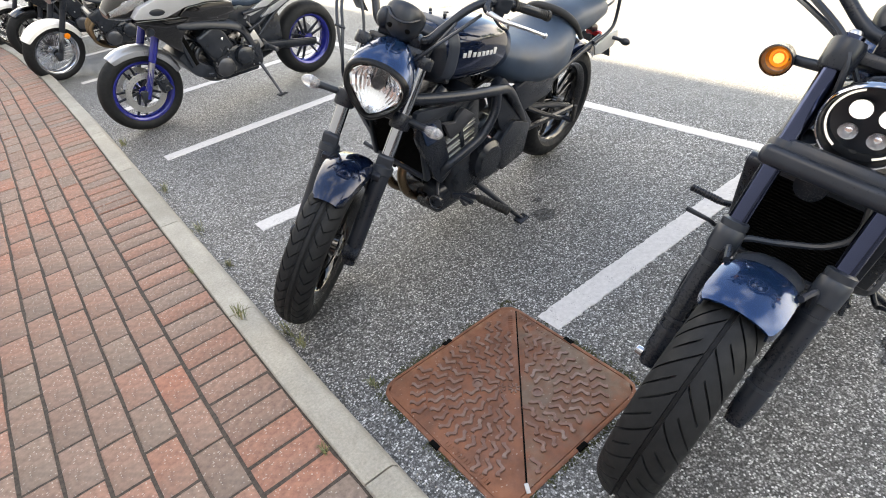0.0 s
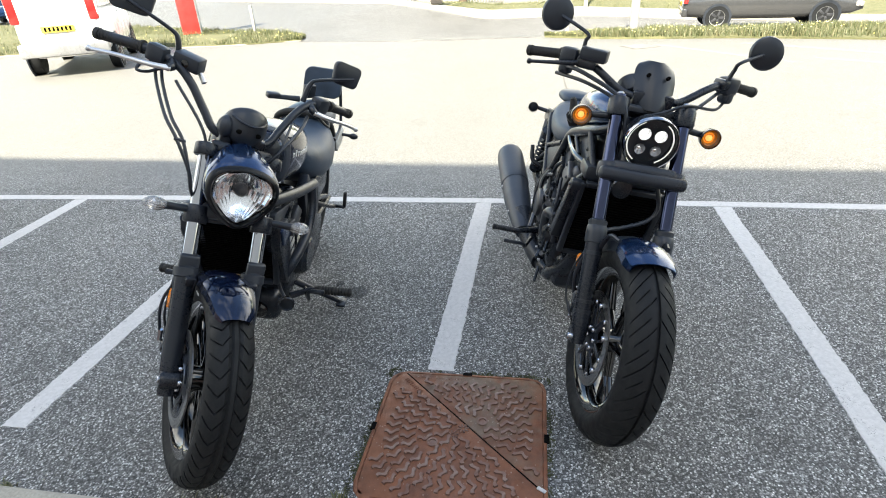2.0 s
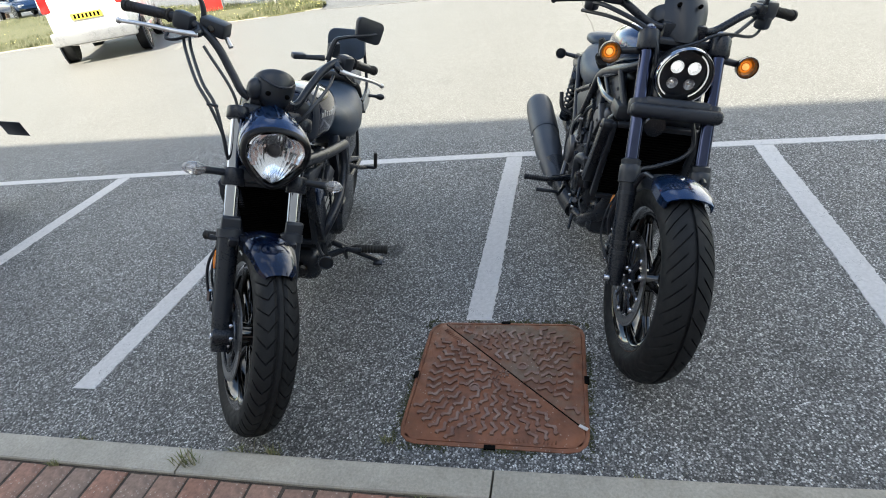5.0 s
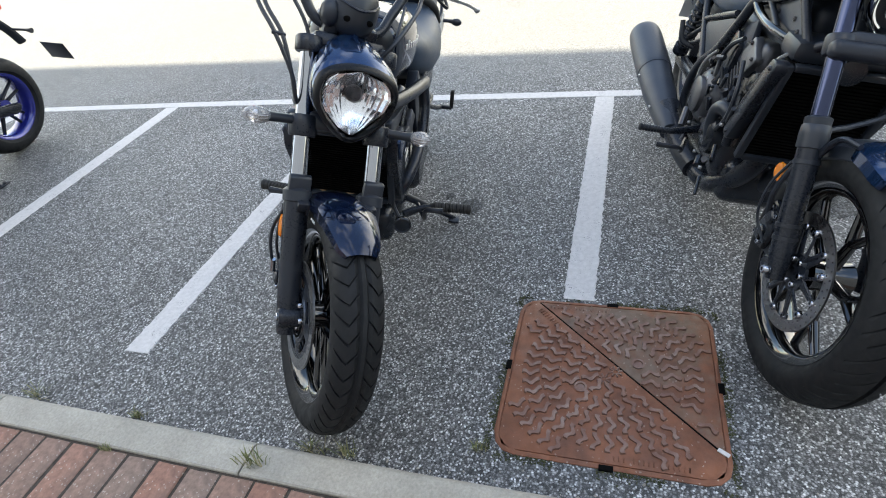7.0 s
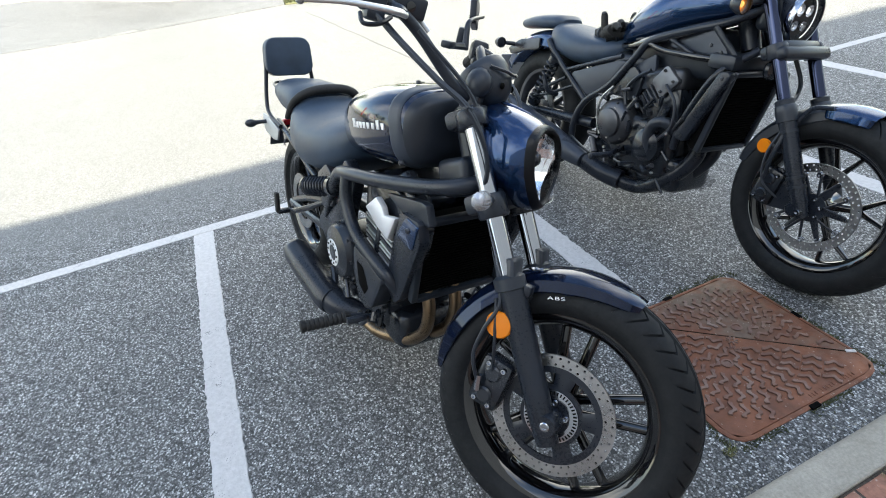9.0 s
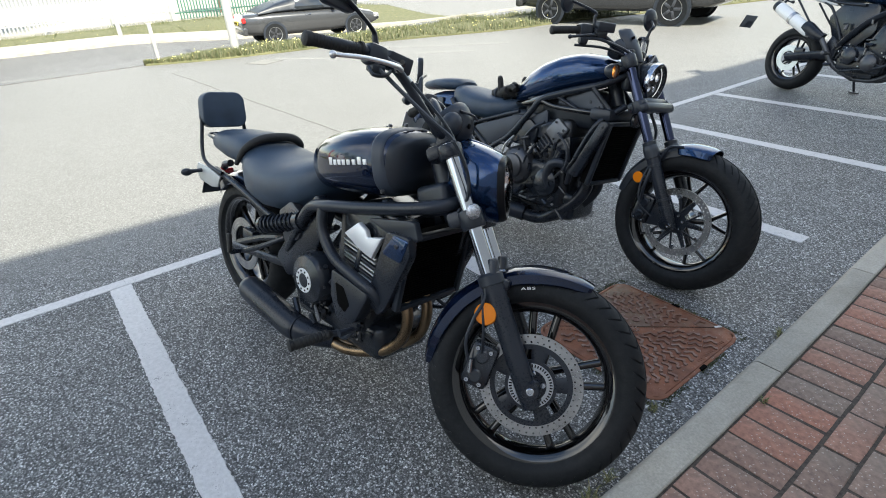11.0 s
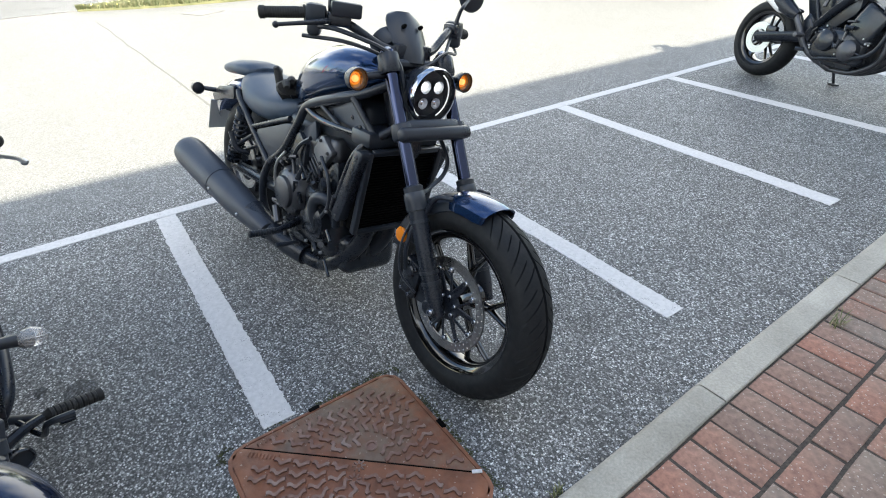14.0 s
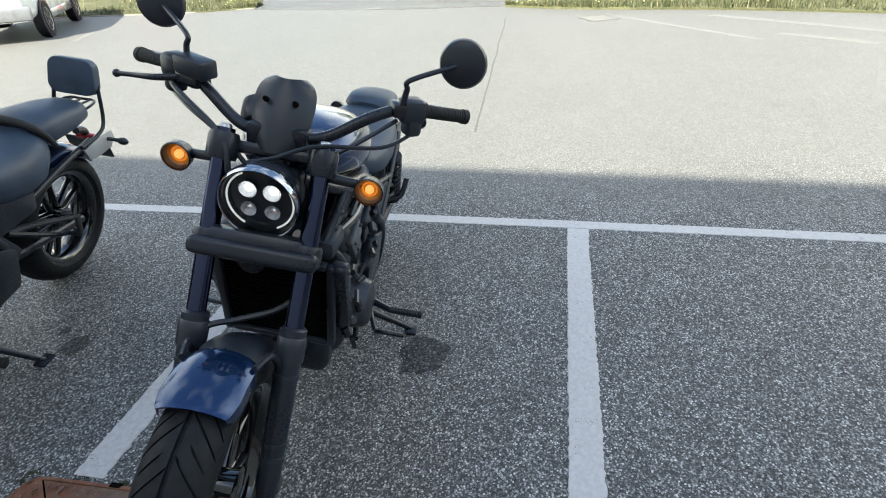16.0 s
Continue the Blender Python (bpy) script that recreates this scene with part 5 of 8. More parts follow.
def hub_carrier(at, y, r0, r1, n, S, parent, mat):
    """The inner arms that carry a brake disc."""
    part("disc_carrier", Geo().lathe([(0.02, y - 0.004), (r0, y - 0.004), (r0, y + 0.004), (0.02, y + 0.004)], 28, at, (0, 1, 0)).moved(S), mat, parent)
    for k in range(n):
        a = 2 * math.pi * k / n
        part("carrier_arm", spoke(a, r0 * 0.8, r1, (at[0], y, at[2]), 0.012, 0.009, 0.003).moved(S), mat, parent)
        each_bolt(parent, [(at[0] + r1 * math.cos(a), y, at[2] + r1 * math.sin(a))], 0.0095, (0, 1 if y > 0 else -1, 0), 0.006, "chrome", S, "rivet")


def rear_wheel(bike, R, W, rim, at, rim_mat, spokes, detail=False, style="plain"):
    w = part("rear_wheel", rim_geo(rim, W, at), rim_mat, bike)
    for q in spokes:
        part("spoke", spoke(*q), rim_mat, w)
    part("hub", hub_geo(at), rim_mat, w)
    part("tyre", tyre_geo(R, W, rim, at, style, 40, detail), "tyre", w)
    part("brake_disc", disc_geo(0.085, 0.125, at, -0.075, 36), "disc_steel", w, weld=True)
    return w


def radiator(bike, x, z0, z1, hw, tilt, depth=0.04):
    m = Matrix.Translation((x, 0, (z0 + z1) / 2)) @ Matrix.Rotation(radians(tilt), 4, "Y")
    h = z1 - z0
    # core and fins are both near-black: the shade between them is put into the colour
    p = part("radiator", Geo().box((0, 0, 0), (depth, hw * 2, h), 0.006).moved(m), "black_and_shade", bike)
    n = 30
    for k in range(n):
        part("fin", Geo().box((depth / 2 + 0.002, 0, -h / 2 + h * (k + 0.5) / n), (0.008, hw * 1.86, h / n * 0.4), 0.0, seg=1).moved(m), "black_and_shade", p)
    for s in (1, -1):
        part("side_rail", Geo().box((depth / 2 + 0.006, s * hw * 0.97, 0), (0.026, 0.022, h), 0.006).moved(m), "black_plastic", p)
        part("cross_rail", Geo().box((depth / 2 + 0.006, 0, s * h * 0.48), (0.024, hw * 1.8, 0.02), 0.006).moved(m), "black_plastic", p)


# ---------------------------------------------------------------- the cruiser with the teardrop lamp
def cruiser_teardrop():
    b = thing("motorcycle", "black cruiser motorcycle with chrome fork tubes and a pillion backrest", "motorcycle", stand(2.122, 1.9933, 188.9, 11.8), "parked motorcycles")
    S = steering(31, 1.695, 31.6)
    FA, RA = (1.583, 0, 0.323), (0, 0, 0.31)
    slope = math.tan(radians(31))
    fx = lambda z: 1.575 - (z - 0.3125) * slope
    fd = Vector((-math.sin(radians(31)), 0, math.cos(radians(31))))
    # wheels
    sp = []
    for k in range(5):
        a = 2 * math.pi * k / 5 + 0.35
        for o in (-1, 1):
            sp.append((a, 0.035, 0.217, FA, 0.0135, 0.0125, 0.013, 0.02 * o, 0.018 * o))
    fw = front_wheel(b, S, 0.328, 0.13, 0.237, FA, "zigzag", sp, (-1,), 0.15, "gloss_black", pitches=44)
    y = -0.072
    part("disc_carrier", Geo().lathe([(0.05, y - 0.003), (0.076, y - 0.003), (0.076, y + 0.003), (0.05, y + 0.003)], 48, FA, (0, 1, 0), closed=True).lathe([(0.106, y - 0.003), (0.121, y - 0.003), (0.121, y + 0.003), (0.106, y + 0.003)], 48, FA, (0, 1, 0), closed=True).moved(S), "satin_black", fw)
    for k in range(5):
        part("carrier_arm", spoke(2 * math.pi * k / 5 + 0.27, 0.07, 0.112, (FA[0], y, FA[2]), 0.02, 0.026, 0.003).moved(S), "satin_black", fw)
    ring = Geo().lathe([(0.046, y - 0.007), (0.066, y - 0.007), (0.066, y - 0.003), (0.046, y - 0.003)], 48, FA, (0, 1, 0), closed=True)
    part("sensor_ring", ring.moved(S), "chrome", fw)
    sl = Geo()
    for k in range(44):
        a = 2 * math.pi * k / 44
        sl.box((FA[0] + 0.059 * math.cos(a), y - 0.0072, FA[2] + 0.059 * math.sin(a)), (0.008, 0.0012, 0.0035), 0, Matrix.Rotation(-a, 4, "Y"))
    part("sensor_slotting", sl.moved(S), "black_and_shade", fw, kind="stuff")
    part("hub_plate", Geo().lathe([(0.02, y - 0.004), (0.046, y - 0.005), (0.046, y + 0.003), (0.02, y + 0.003)], 32, FA, (0, 1, 0), closed=True).moved(S), "satin_black", fw)
    each_bolt(fw, [(FA[0] + 0.036 * math.cos(a), y - 0.007, FA[2] + 0.036 * math.sin(a)) for a in (0.3, 1.56, 2.8, 4.07, 5.3)], 0.009, (0, -1, 0), 0.006, "chrome", S)
    caliper(b, S, FA, 0.158, 172, -0.085)
    rs = [(2 * math.pi * k / 5 + 0.1 , 0.04, 0.2, RA, 0.014, 0.01, 0.016, 0.02 * o, 0.018 * o) for k in range(5) for o in (-1, 1)]
    rear_wheel(b, 0.312, 0.16, 0.216, RA, "gloss_black", rs)
    # fork
    for s in (-1, 1):
        y = 0.103 * s
        leg = Geo()
        p0, p1 = Vector((fx(0.27), y, 0.27)), Vector((fx(0.60), y, 0.60))
        leg.tube([p0, p0.lerp(p1, 0.2), p0.lerp(p1, 0.8), p1], [0.027, 0.031, 0.033, 0.034], 18)
        f = part("fork_leg", leg.moved(S), "satin_black", b)
        part("dust_seal", Geo().lathe([(0.028, -0.02), (0.038, -0.015), (0.038, 0.012), (0.028, 0.02)], 20, tuple(p1), tuple(fd), closed=True).moved(S), "black_plastic", f)
        part("axle_clamp", Geo().lathe([(0, -0.03), (0.024, -0.03), (0.03, -0.02), (0.03, 0.026), (0.018, 0.03), (0, 0.03)], 20, (FA[0] + 0.004, y, FA[2] - 0.004), (0, 1, 0)).moved(S), "satin_black", f)
        part("mudguard_mount", Geo().box((fx(0.585) + 0.03, y * 0.93, 0.595), (0.035, 0.03, 0.03), 0.008).moved(S), "satin_black", f)
        t0, t1 = Vector((fx(0.60), y, 0.60)), Vector((fx(0.955), y, 0.955))
        part("fork_tube", Geo().rod(t0, t1, 0.0232, 22).moved(S), "chrome", f, "chrome fork tube")
        for zc, hh in ((0.757, 0.028), (0.935, 0.02)):
            c = Vector((fx(zc), y, zc))
            part("clamp", Geo().lathe([(0.02, -hh), (0.034, -hh), (0.037, -hh * 0.8), (0.037, hh * 0.8), (0.034, hh), (0.02, hh)], 20, tuple(c), tuple(fd)).moved(S), "satin_black", f)
        guard = Geo().prism([(fx(0.62) + 0.025, 0.55), (fx(0.62) + 0.045, 0.56), (fx(0.66) + 0.042, 0.66), (fx(0.66) + 0.022, 0.66)], y - 0.03, y + 0.03, 0.006)
        part("tube_guard", guard.moved(S), "black_plastic", f)
    br = Geo()
    for zc, d in ((0.757, 0.05), (0.935, 0.045)):
        br.box((fx(zc) - 0.03, 0, zc), (0.1, 0.2, d), 0.014, Matrix.Rotation(radians(-31), 4, "Y"))
    br.rod((fx(0.74) - 0.06, 0, 0.74), (fx(0.96) - 0.06, 0, 0.96), 0.03)
    part("triple_clamp", br.moved(S), "satin_black", b)
    part("axle_end", bolts([(FA[0] + 0.004, -0.134, FA[2] - 0.003)], 0.012, (0, -1, 0), 0.004).moved(S), "chrome", b)
    # front mudguard and its lettering
    mg = part("front_mudguard", arc_shell(FA, 0.338, 71, 186, 0.078, 0.004, 0.04, pinch=0.5).moved(S), "lacquer_black", b, "glossy blue-black front mudguard")
    for k in (-1, 1):
        part("bracket", Geo().box((1.438, 0.081 * k, 0.588), (0.04, 0.008, 0.04), 0.004).moved(S), "satin_black", mg)
    cu = bpy.data.curves.new("lettering", "FONT")
    cu.body, cu.size, cu.extrude, cu.space_character = "ABS", 0.0165, 0.0004, 1.15
    tx = new("lettering", cu)
    me = bpy.data.meshes.new_from_object(tx)
    bpy.data.objects.remove(tx)
    me.transform(S @ Matrix.Translation((1.492, -0.0795, 0.588)) @ Matrix.Rotation(radians(90), 4, "X") @ Matrix.Rotation(radians(17), 4, "Z") @ Matrix.Diagonal((1.4, 0.68, 1, 1)))
    me.materials.append(MAT["emblem"])
    lt = new("lettering", me)
    lt.parent = mg
    lt["label"] = "white letters ABS"
    # reflector
    rf = part("side_reflector", Geo().lathe([(0, -0.008), (0.031, -0.008), (0.033, 0.0), (0.03, 0.005), (0, 0.007)], 24, (1.414, -0.13, 0.502), (0, -1, 0)).moved(S), "amber", b, "round amber reflector")
    part("reflector_mount", Geo().box((1.42, -0.118, 0.51), (0.05, 0.01, 0.03), 0.004).moved(S), "satin_black", rf)
    # brake hose and cables
    hose([(1.405, -0.125, 0.335), (1.378, -0.14, 0.41), (1.385, -0.142, 0.48), (1.4, -0.128, 0.56), (1.345, -0.11, 0.66), (1.3, -0.1, 0.74), (1.26, -0.1, 0.85), (1.2, -0.12, 0.98), (1.08, -0.22, 1.09)], 0.005, S, b, "brake_hose")
    hose([(1.43, -0.11, 0.36), (1.42, -0.135, 0.45), (1.39, -0.13, 0.56)], 0.004, S, b, "sensor_cable")
    part("hose_fitting", Geo().rod((1.405, -0.125, 0.325), (1.402, -0.128, 0.365), 0.008, 10).moved(S), "chrome", b)
    for d in (0.0, 0.018):
        hose([(1.0, -0.26 - d, 1.1), (1.06, -0.25 - d, 1.06), (1.16, -0.218 - d, 0.998), (1.228, -0.18 - d, 0.956), (1.275, -0.15, 0.88), (1.285, -0.125, 0.81), (1.24, -0.07, 0.74)], 0.0055, S, b, "throttle_cable")
    hose([(1.04, 0.225, 1.09), (1.14, 0.18, 1.06), (1.23, 0.1, 0.98), (1.2, 0.02, 0.85)], 0.006, S, b, "clutch_cable")
    hose([(1.1, 0.16, 1.06), (1.2, 0.12, 0.99), (1.22, 0.1, 0.9)], 0.0045, S, b, "wiring")
    part("cable_tie", Geo().box((1.228, -0.189, 0.956), (0.012, 0.035, 0.008), 0.002).moved(S), "black_plastic", b)
    # lamp in its nacelle
    tilt = Matrix.Translation((1.352, 0, 0.868)) @ Matrix.Rotation(radians(-10), 4, "Y")
    half_shield = [(0.0, 0.079), (0.034, 0.0755), (0.064, 0.065), (0.084, 0.047), (0.0915, 0.02), (0.085, -0.013), (0.066, -0.041), (0.041, -0.065), (0.018, -0.0805), (0.0, -0.085)]
    loop = [(0, y, z) for y, z in half_shield] + [(0, -y, z) for y, z in half_shield[-2:0:-1]]
    smooth = catmull(loop + loop[:3], 3)[3:3 + 3 * len(loop)]

    def shield(x, w=0.0915, zt=0.079, zb=-0.085):
        """The lamp's outline, stretched to a half width, a top and a bottom."""
        return [(x, q.y / 0.0915 * w, q.z / 0.079 * zt if q.z > 0 else q.z / 0.085 * -zb) for q in smooth]

    shell = [(-0.15, 0.064, 0.13, -0.01), (-0.135, 0.08, 0.142, -0.035), (-0.105, 0.095, 0.143, -0.07), (-0.07, 0.107, 0.134, -0.094), (-0.03, 0.114, 0.12, -0.107), (0.0, 0.1135, 0.106, -0.108), (0.012, 0.11, 0.098, -0.105)]
    lampb = part("headlamp", Geo().loft([shield(-0.15, 0.004, 0.07, 0.05)] + [shield(*q) for q in shell], cap=False).moved(S @ tilt), "lacquer_blue", b, "shield-shaped headlamp in a glossy blue-black shell", 50)
    rimq = [(0.006, 0.1125, 0.1, -0.107), (0.018, 0.1095, 0.0965, -0.104), (0.026, 0.103, 0.0895, -0.097), (0.027, 0.099, 0.085, -0.092), (0.02, 0.0935, 0.081, -0.087), (0.0, 0.0925, 0.08, -0.086)]
    part("lamp_rim", Geo().loft([shield(*q) for q in rimq], cap=False).moved(S @ tilt), "rim_black", lampb, "thick black lamp rim")
    part("hood_ridge", Geo().tube([(-0.135, 0.0, 0.141), (-0.105, 0.0, 0.1425), (-0.07, 0.0, 0.1335), (-0.03, 0.0, 0.1195)], [0.004, 0.006, 0.005, 0.002], 8).moved(S @ tilt), "lacquer_blue", lampb)
    half = lambda z: float(np.interp(z, [q[1] for q in reversed(half_shield)], [q[0] for q in reversed(half_shield)]))
    cols, nz = 26, 14
    rows = []
    for i in range(nz + 1):
        z = 0.0775 - 0.161 * i / nz
        row = []
        for k in range(cols + 1):
            u = -1 + 2 * k / cols
            y = u * max(0.004, half(z)) * 0.995
            r2 = min(1.0, (y / 0.094) ** 2 + (z / 0.086) ** 2)
            flute = 0.0034 * (1 if k % 2 else -1) * (1 if z < 0.03 or abs(u) > 0.6 else 0.25) * (1 - r2 * 0.5)
            row.append((0.016 - 0.052 * (1 - r2) + flute, y, z))
        rows.append(row)
    part("reflector_bowl", Geo().loft(rows, cap=False, closed=False).moved(S @ tilt), "reflector", lampb, "bright fluted reflector", 8)
    part("bulb_shield", Geo().lathe([(0.0, 0.03), (0.012, 0.028), (0.02, 0.018), (0.023, 0.0), (0.023, -0.02), (0.0, -0.02)], 24, (-0.024, 0.0, 0.016), (1, 0, 0)).moved(S @ tilt), "engine_grey", lampb, "dark bulb shield")
    part("lamp_glass", Geo().loft([shield(0.021, 0.0925, 0.08, -0.086), shield(0.029, 0.076, 0.066, -0.071), shield(0.035, 0.046, 0.04, -0.043), shield(0.037, 0.003, 0.003, -0.003)], cap=False).moved(S @ tilt), "thin_glass", lampb, "clear lamp glass", 60).visible_shadow = False
    # indicators
    for s in (-1, 1):
        oval_signal((1.331, 0.226 * s, 0.781), (1.305, 0.11 * s, 0.77), S, b)
    # gauge and bars
    ga = Geo().lathe([(0, -0.078), (0.022, -0.075), (0.045, -0.06), (0.062, -0.032), (0.069, 0.0), (0.068, 0.018), (0.062, 0.026), (0.056, 0.016), (0, 0.016)], 30, (1.155, 0, 1.035), (-0.75, 0, 0.66))
    gp = part("instrument", ga.moved(S), "black_plastic", b)
    for k in (-1, 1):
        part("housing_bolt", Geo().ball((1.222, 0.03 * k, 1.028), 0.008, 10, 6, (0.6, 1.3, 1)).moved(S), "black_and_shade", gp)
    part("housing_ridge", Geo().tube([(1.19, -0.055, 1.065), (1.225, -0.03, 1.062), (1.232, 0.0, 1.058), (1.225, 0.03, 1.062), (1.19, 0.055, 1.065)], 0.004, 6).moved(S), "satin_black", gp)
    part("warning_pod", Geo().ball((1.175, -0.062, 1.02), 0.034, 14, 9, (1.0, 0.8, 1.1)).moved(S), "black_plastic", gp)
    part("dial", Geo().lathe([(0, 0.018), (0.054, 0.018), (0.054, 0.0165), (0, 0.0165)], 30, (1.155, 0, 1.035), (-0.75, 0, 0.66)).moved(S), "gloss_black", gp)
    part("bolts", bolts([(1.2, 0.025, 1.0), (1.2, -0.025, 1.0)], 0.006, (0.8, 0, -0.6)).moved(S), "satin_black", gp)
    half_bar = [(0.868, 0.442, 1.104), (0.922, 0.372, 1.122), (0.975, 0.29, 1.132), (1.015, 0.222, 1.124), (1.055, 0.172, 1.088), (1.105, 0.125, 1.03), (1.15, 0.083, 0.985)]
    bar = Geo().tube([(x, -y, z) for x, y, z in half_bar] + [(1.165, 0, 0.976)] + half_bar[::-1], 0.0138, 14, 6)
    hb = part("handlebar", bar.moved(S), "satin_black", b)
    for s in (-1, 1):
        part("riser", Geo().box((1.165, 0.055 * s, 0.97), (0.05, 0.04, 0.06), 0.01).moved(S), "satin_black", hb)
        part("grip", grip_geo((0.958, 0.316 * s, 1.13), (0.876, 0.432 * s, 1.107)).moved(S), "grip", hb)
        sw = Geo().box((0.982, 0.275 * s, 1.13), (0.052, 0.062, 0.058), 0.014, pose(0, 0, 0, 0, 0, 34 * s)).box((0.99, 0.27 * s, 1.1), (0.04, 0.045, 0.03), 0.01, pose(0, 0, 0, 0, 0, 34 * s))
        part("switch_housing", sw.moved(S), "black_plastic", hb)
        part("lever_perch", Geo().tube([(1.0, 0.235 * s, 1.125), (1.035, 0.235 * s, 1.118), (1.05, 0.25 * s, 1.112)], [0.018, 0.015, 0.011], 10).moved(S), "engine_black", hb)
        lev = Geo().tube([(1.05, 0.24 * s, 1.114), (1.052, 0.30 * s, 1.108), (1.01, 0.385 * s, 1.095), (0.962, 0.45 * s, 1.076)], [0.0105, 0.0085, 0.0068, 0.0065], 12, flat=0.75)
        lev.ball((0.957, 0.455 * s, 1.074), 0.0098)
        part("lever", lev.moved(S), "lever", hb, "silver lever")
        part("trigger_guard", Geo().tube([(1.03, 0.26 * s, 1.1), (1.035, 0.3 * s, 1.078), (1.012, 0.325 * s, 1.07), (0.99, 0.315 * s, 1.09)], 0.005, 7).moved(S), "satin_black", hb)
        mirror_square((0.968, 0.214 * s, 1.12), (0.952, 0.226 * s, 1.185), (0.944, 0.256 * s, 1.21), (0.906, 0.395 * s, 1.248), (0.884, 0.368 * s, 1.25), 0.135, 0.086, S, hb, Matrix.Rotation(radians(22 * s), 4, "Z") @ Matrix.Rotation(radians(-10), 4, "Y") @ Matrix.Rotation(radians(-5 * s), 4, "X"))
    res = part("brake_reservoir", Geo().box((1.008, -0.185, 1.142), (0.058, 0.085, 0.048), 0.007, pose(0, 0, 0, 0, 6, -32)).moved(S), "black_plastic", hb)
    part("sight_glass", Geo().lathe([(0, 0.0), (0.011, 0.0), (0.011, 0.004), (0.008, 0.005), (0, 0.005)], 18, (1.032, -0.2, 1.138), (0.85, -0.52, 0.0)).moved(S), "gloss_black", res, "round sight glass")
    part("hose_union", Geo().rod((1.03, -0.15, 1.12), (1.05, -0.135, 1.1), 0.0085, 10).moved(S), "steel", res)
    ph = part("phone_mount", Geo().tube([(0.965, 0.2, 1.125), (0.968, 0.16, 1.118), (0.972, 0.115, 1.11)], [0.011, 0.009, 0.009], 8).moved(S), "black_plastic", hb)
    part("mount_head", Geo().box((0.972, 0.105, 1.112), (0.03, 0.05, 0.02), 0.006, pose(0, 0, 0, 10, 0, 12)).moved(S), "black_plastic", ph)
    part("mount_box", Geo().box((0.935, 0.236, 1.158), (0.026, 0.046, 0.05), 0.007, pose(0, 0, 0, 12, 0, 25)).moved(S), "black_plastic", hb)
    # frame
    for k in (-1, 1):
        part("frame_rail", Geo().tube([(0.50, 0.14 * k, 0.45), (0.6, 0.16 * k, 0.57), (0.70, 0.178 * k, 0.672), (0.80, 0.185 * k, 0.705), (0.95, 0.168 * k, 0.732), (1.1, 0.14 * k, 0.762), (1.2, 0.115 * k, 0.785), (1.255, 0.075 * k, 0.802), (1.27, 0.03 * k, 0.81)], 0.021, 14), "satin_black", b)
        part("down_tube", Geo().tube([(0.785, 0.185 * k, 0.70), (0.80, 0.195 * k, 0.62), (0.87, 0.198 * k, 0.545), (0.97, 0.195 * k, 0.51), (1.06, 0.18 * k, 0.475), (1.08, 0.15 * k, 0.42)], 0.0195, 12), "satin_black", b)
        part("sub_rail", Geo().tube([(0.52, 0.13 * k, 0.52), (0.3, 0.125 * k, 0.55), (0.05, 0.115 * k, 0.6), (-0.2, 0.1 * k, 0.63)], 0.014, 10), "satin_black", b)
    part("steering_head", Geo().rod((1.235, 0, 0.74), (1.145, 0, 0.93), 0.034), "satin_black", b)
    part("neck_gusset", Geo().box((1.19, 0, 0.8), (0.13, 0.15, 0.1), 0.02, Matrix.Rotation(radians(-20), 4, "Y"), seg=3), "satin_black", b)
    part("horn", Geo().lathe([(0, -0.02), (0.022, -0.02), (0.03, -0.008), (0.031, 0.004), (0.027, 0.008), (0.024, 0.003), (0.01, 0.005), (0, 0.005)], 24, (1.12, 0.178, 0.327), (0.97, 0.2, 0.1)), "engine_black", b, "round black horn")
    part("horn_bracket", Geo().tube([(1.1, 0.17, 0.33), (1.07, 0.14, 0.36), (1.04, 0.12, 0.4)], 0.007, 8), "satin_black", b)
    for s in (-1, 1):
        part("pivot_cover", round_panel([(0.42, 0.40), (0.50, 0.34), (0.6, 0.36), (0.70, 0.5), (0.77, 0.66), (0.7, 0.72), (0.6, 0.62)], s * 0.135 - 0.02, s * 0.135 + 0.02, 0.01), "satin_black", b)
    # tank
    sts = [(0.6, 0.075, 0.74, 0.825), (0.612, 0.108, 0.728, 0.862), (0.65, 0.132, 0.725, 0.908), (0.71, 0.149, 0.728, 0.938), (0.79, 0.159, 0.738, 0.962), (0.88, 0.162, 0.748, 0.98), (0.97, 0.152, 0.762, 0.988), (1.025, 0.136, 0.772, 0.985), (1.055, 0.118, 0.785, 0.975), (1.07, 0.096, 0.805, 0.962), (1.078, 0.05, 0.85, 0.93)]
    tank = part("fuel_tank", Geo().loft([oval(x, hw, zb, zt, 40, 3.0) for x, hw, zb, zt in sts]), "lacquer_black", b, "glossy blue-black fuel tank with pale badge bars", 60)

    def band(x0, x1, grow, f0, f1):
        """A skin laid a few millimetres over the tank between two stations, its foot leaning forward."""
        rings = []
        for i in range(9):
            x = x0 + (x1 - x0) * i / 8
            g2 = grow * (0.25 if i in (0, 8) else 1.0)
            full = oval(x, 1.0, 0.0, 1.0, 64, 3.0)
            base = [full[q % 64] for q in range(int(f0 * 64), int(f1 * 64) + 1)]
            ring = []
            for _, py, pz in base:
                xx = x + 0.02 * (0.5 - pz) * 2
                hw, zb, zt = (float(np.interp(xx, [q[0] for q in sts], [q[k] for q in sts])) for k in (1, 2, 3))
                ring.append((xx, py * (hw + g2), zb - g2 + pz * (zt - zb + 2 * g2)))
            rings.append(ring)
        return Geo().loft(rings, cap=False, closed=False)
    # a raised strap runs over the tank and down its front sides
    part("tank_strap", band(0.992, 1.036, 0.0035, -0.2, 0.7), "matt_black", tank, "matt black strap over the tank", 60)
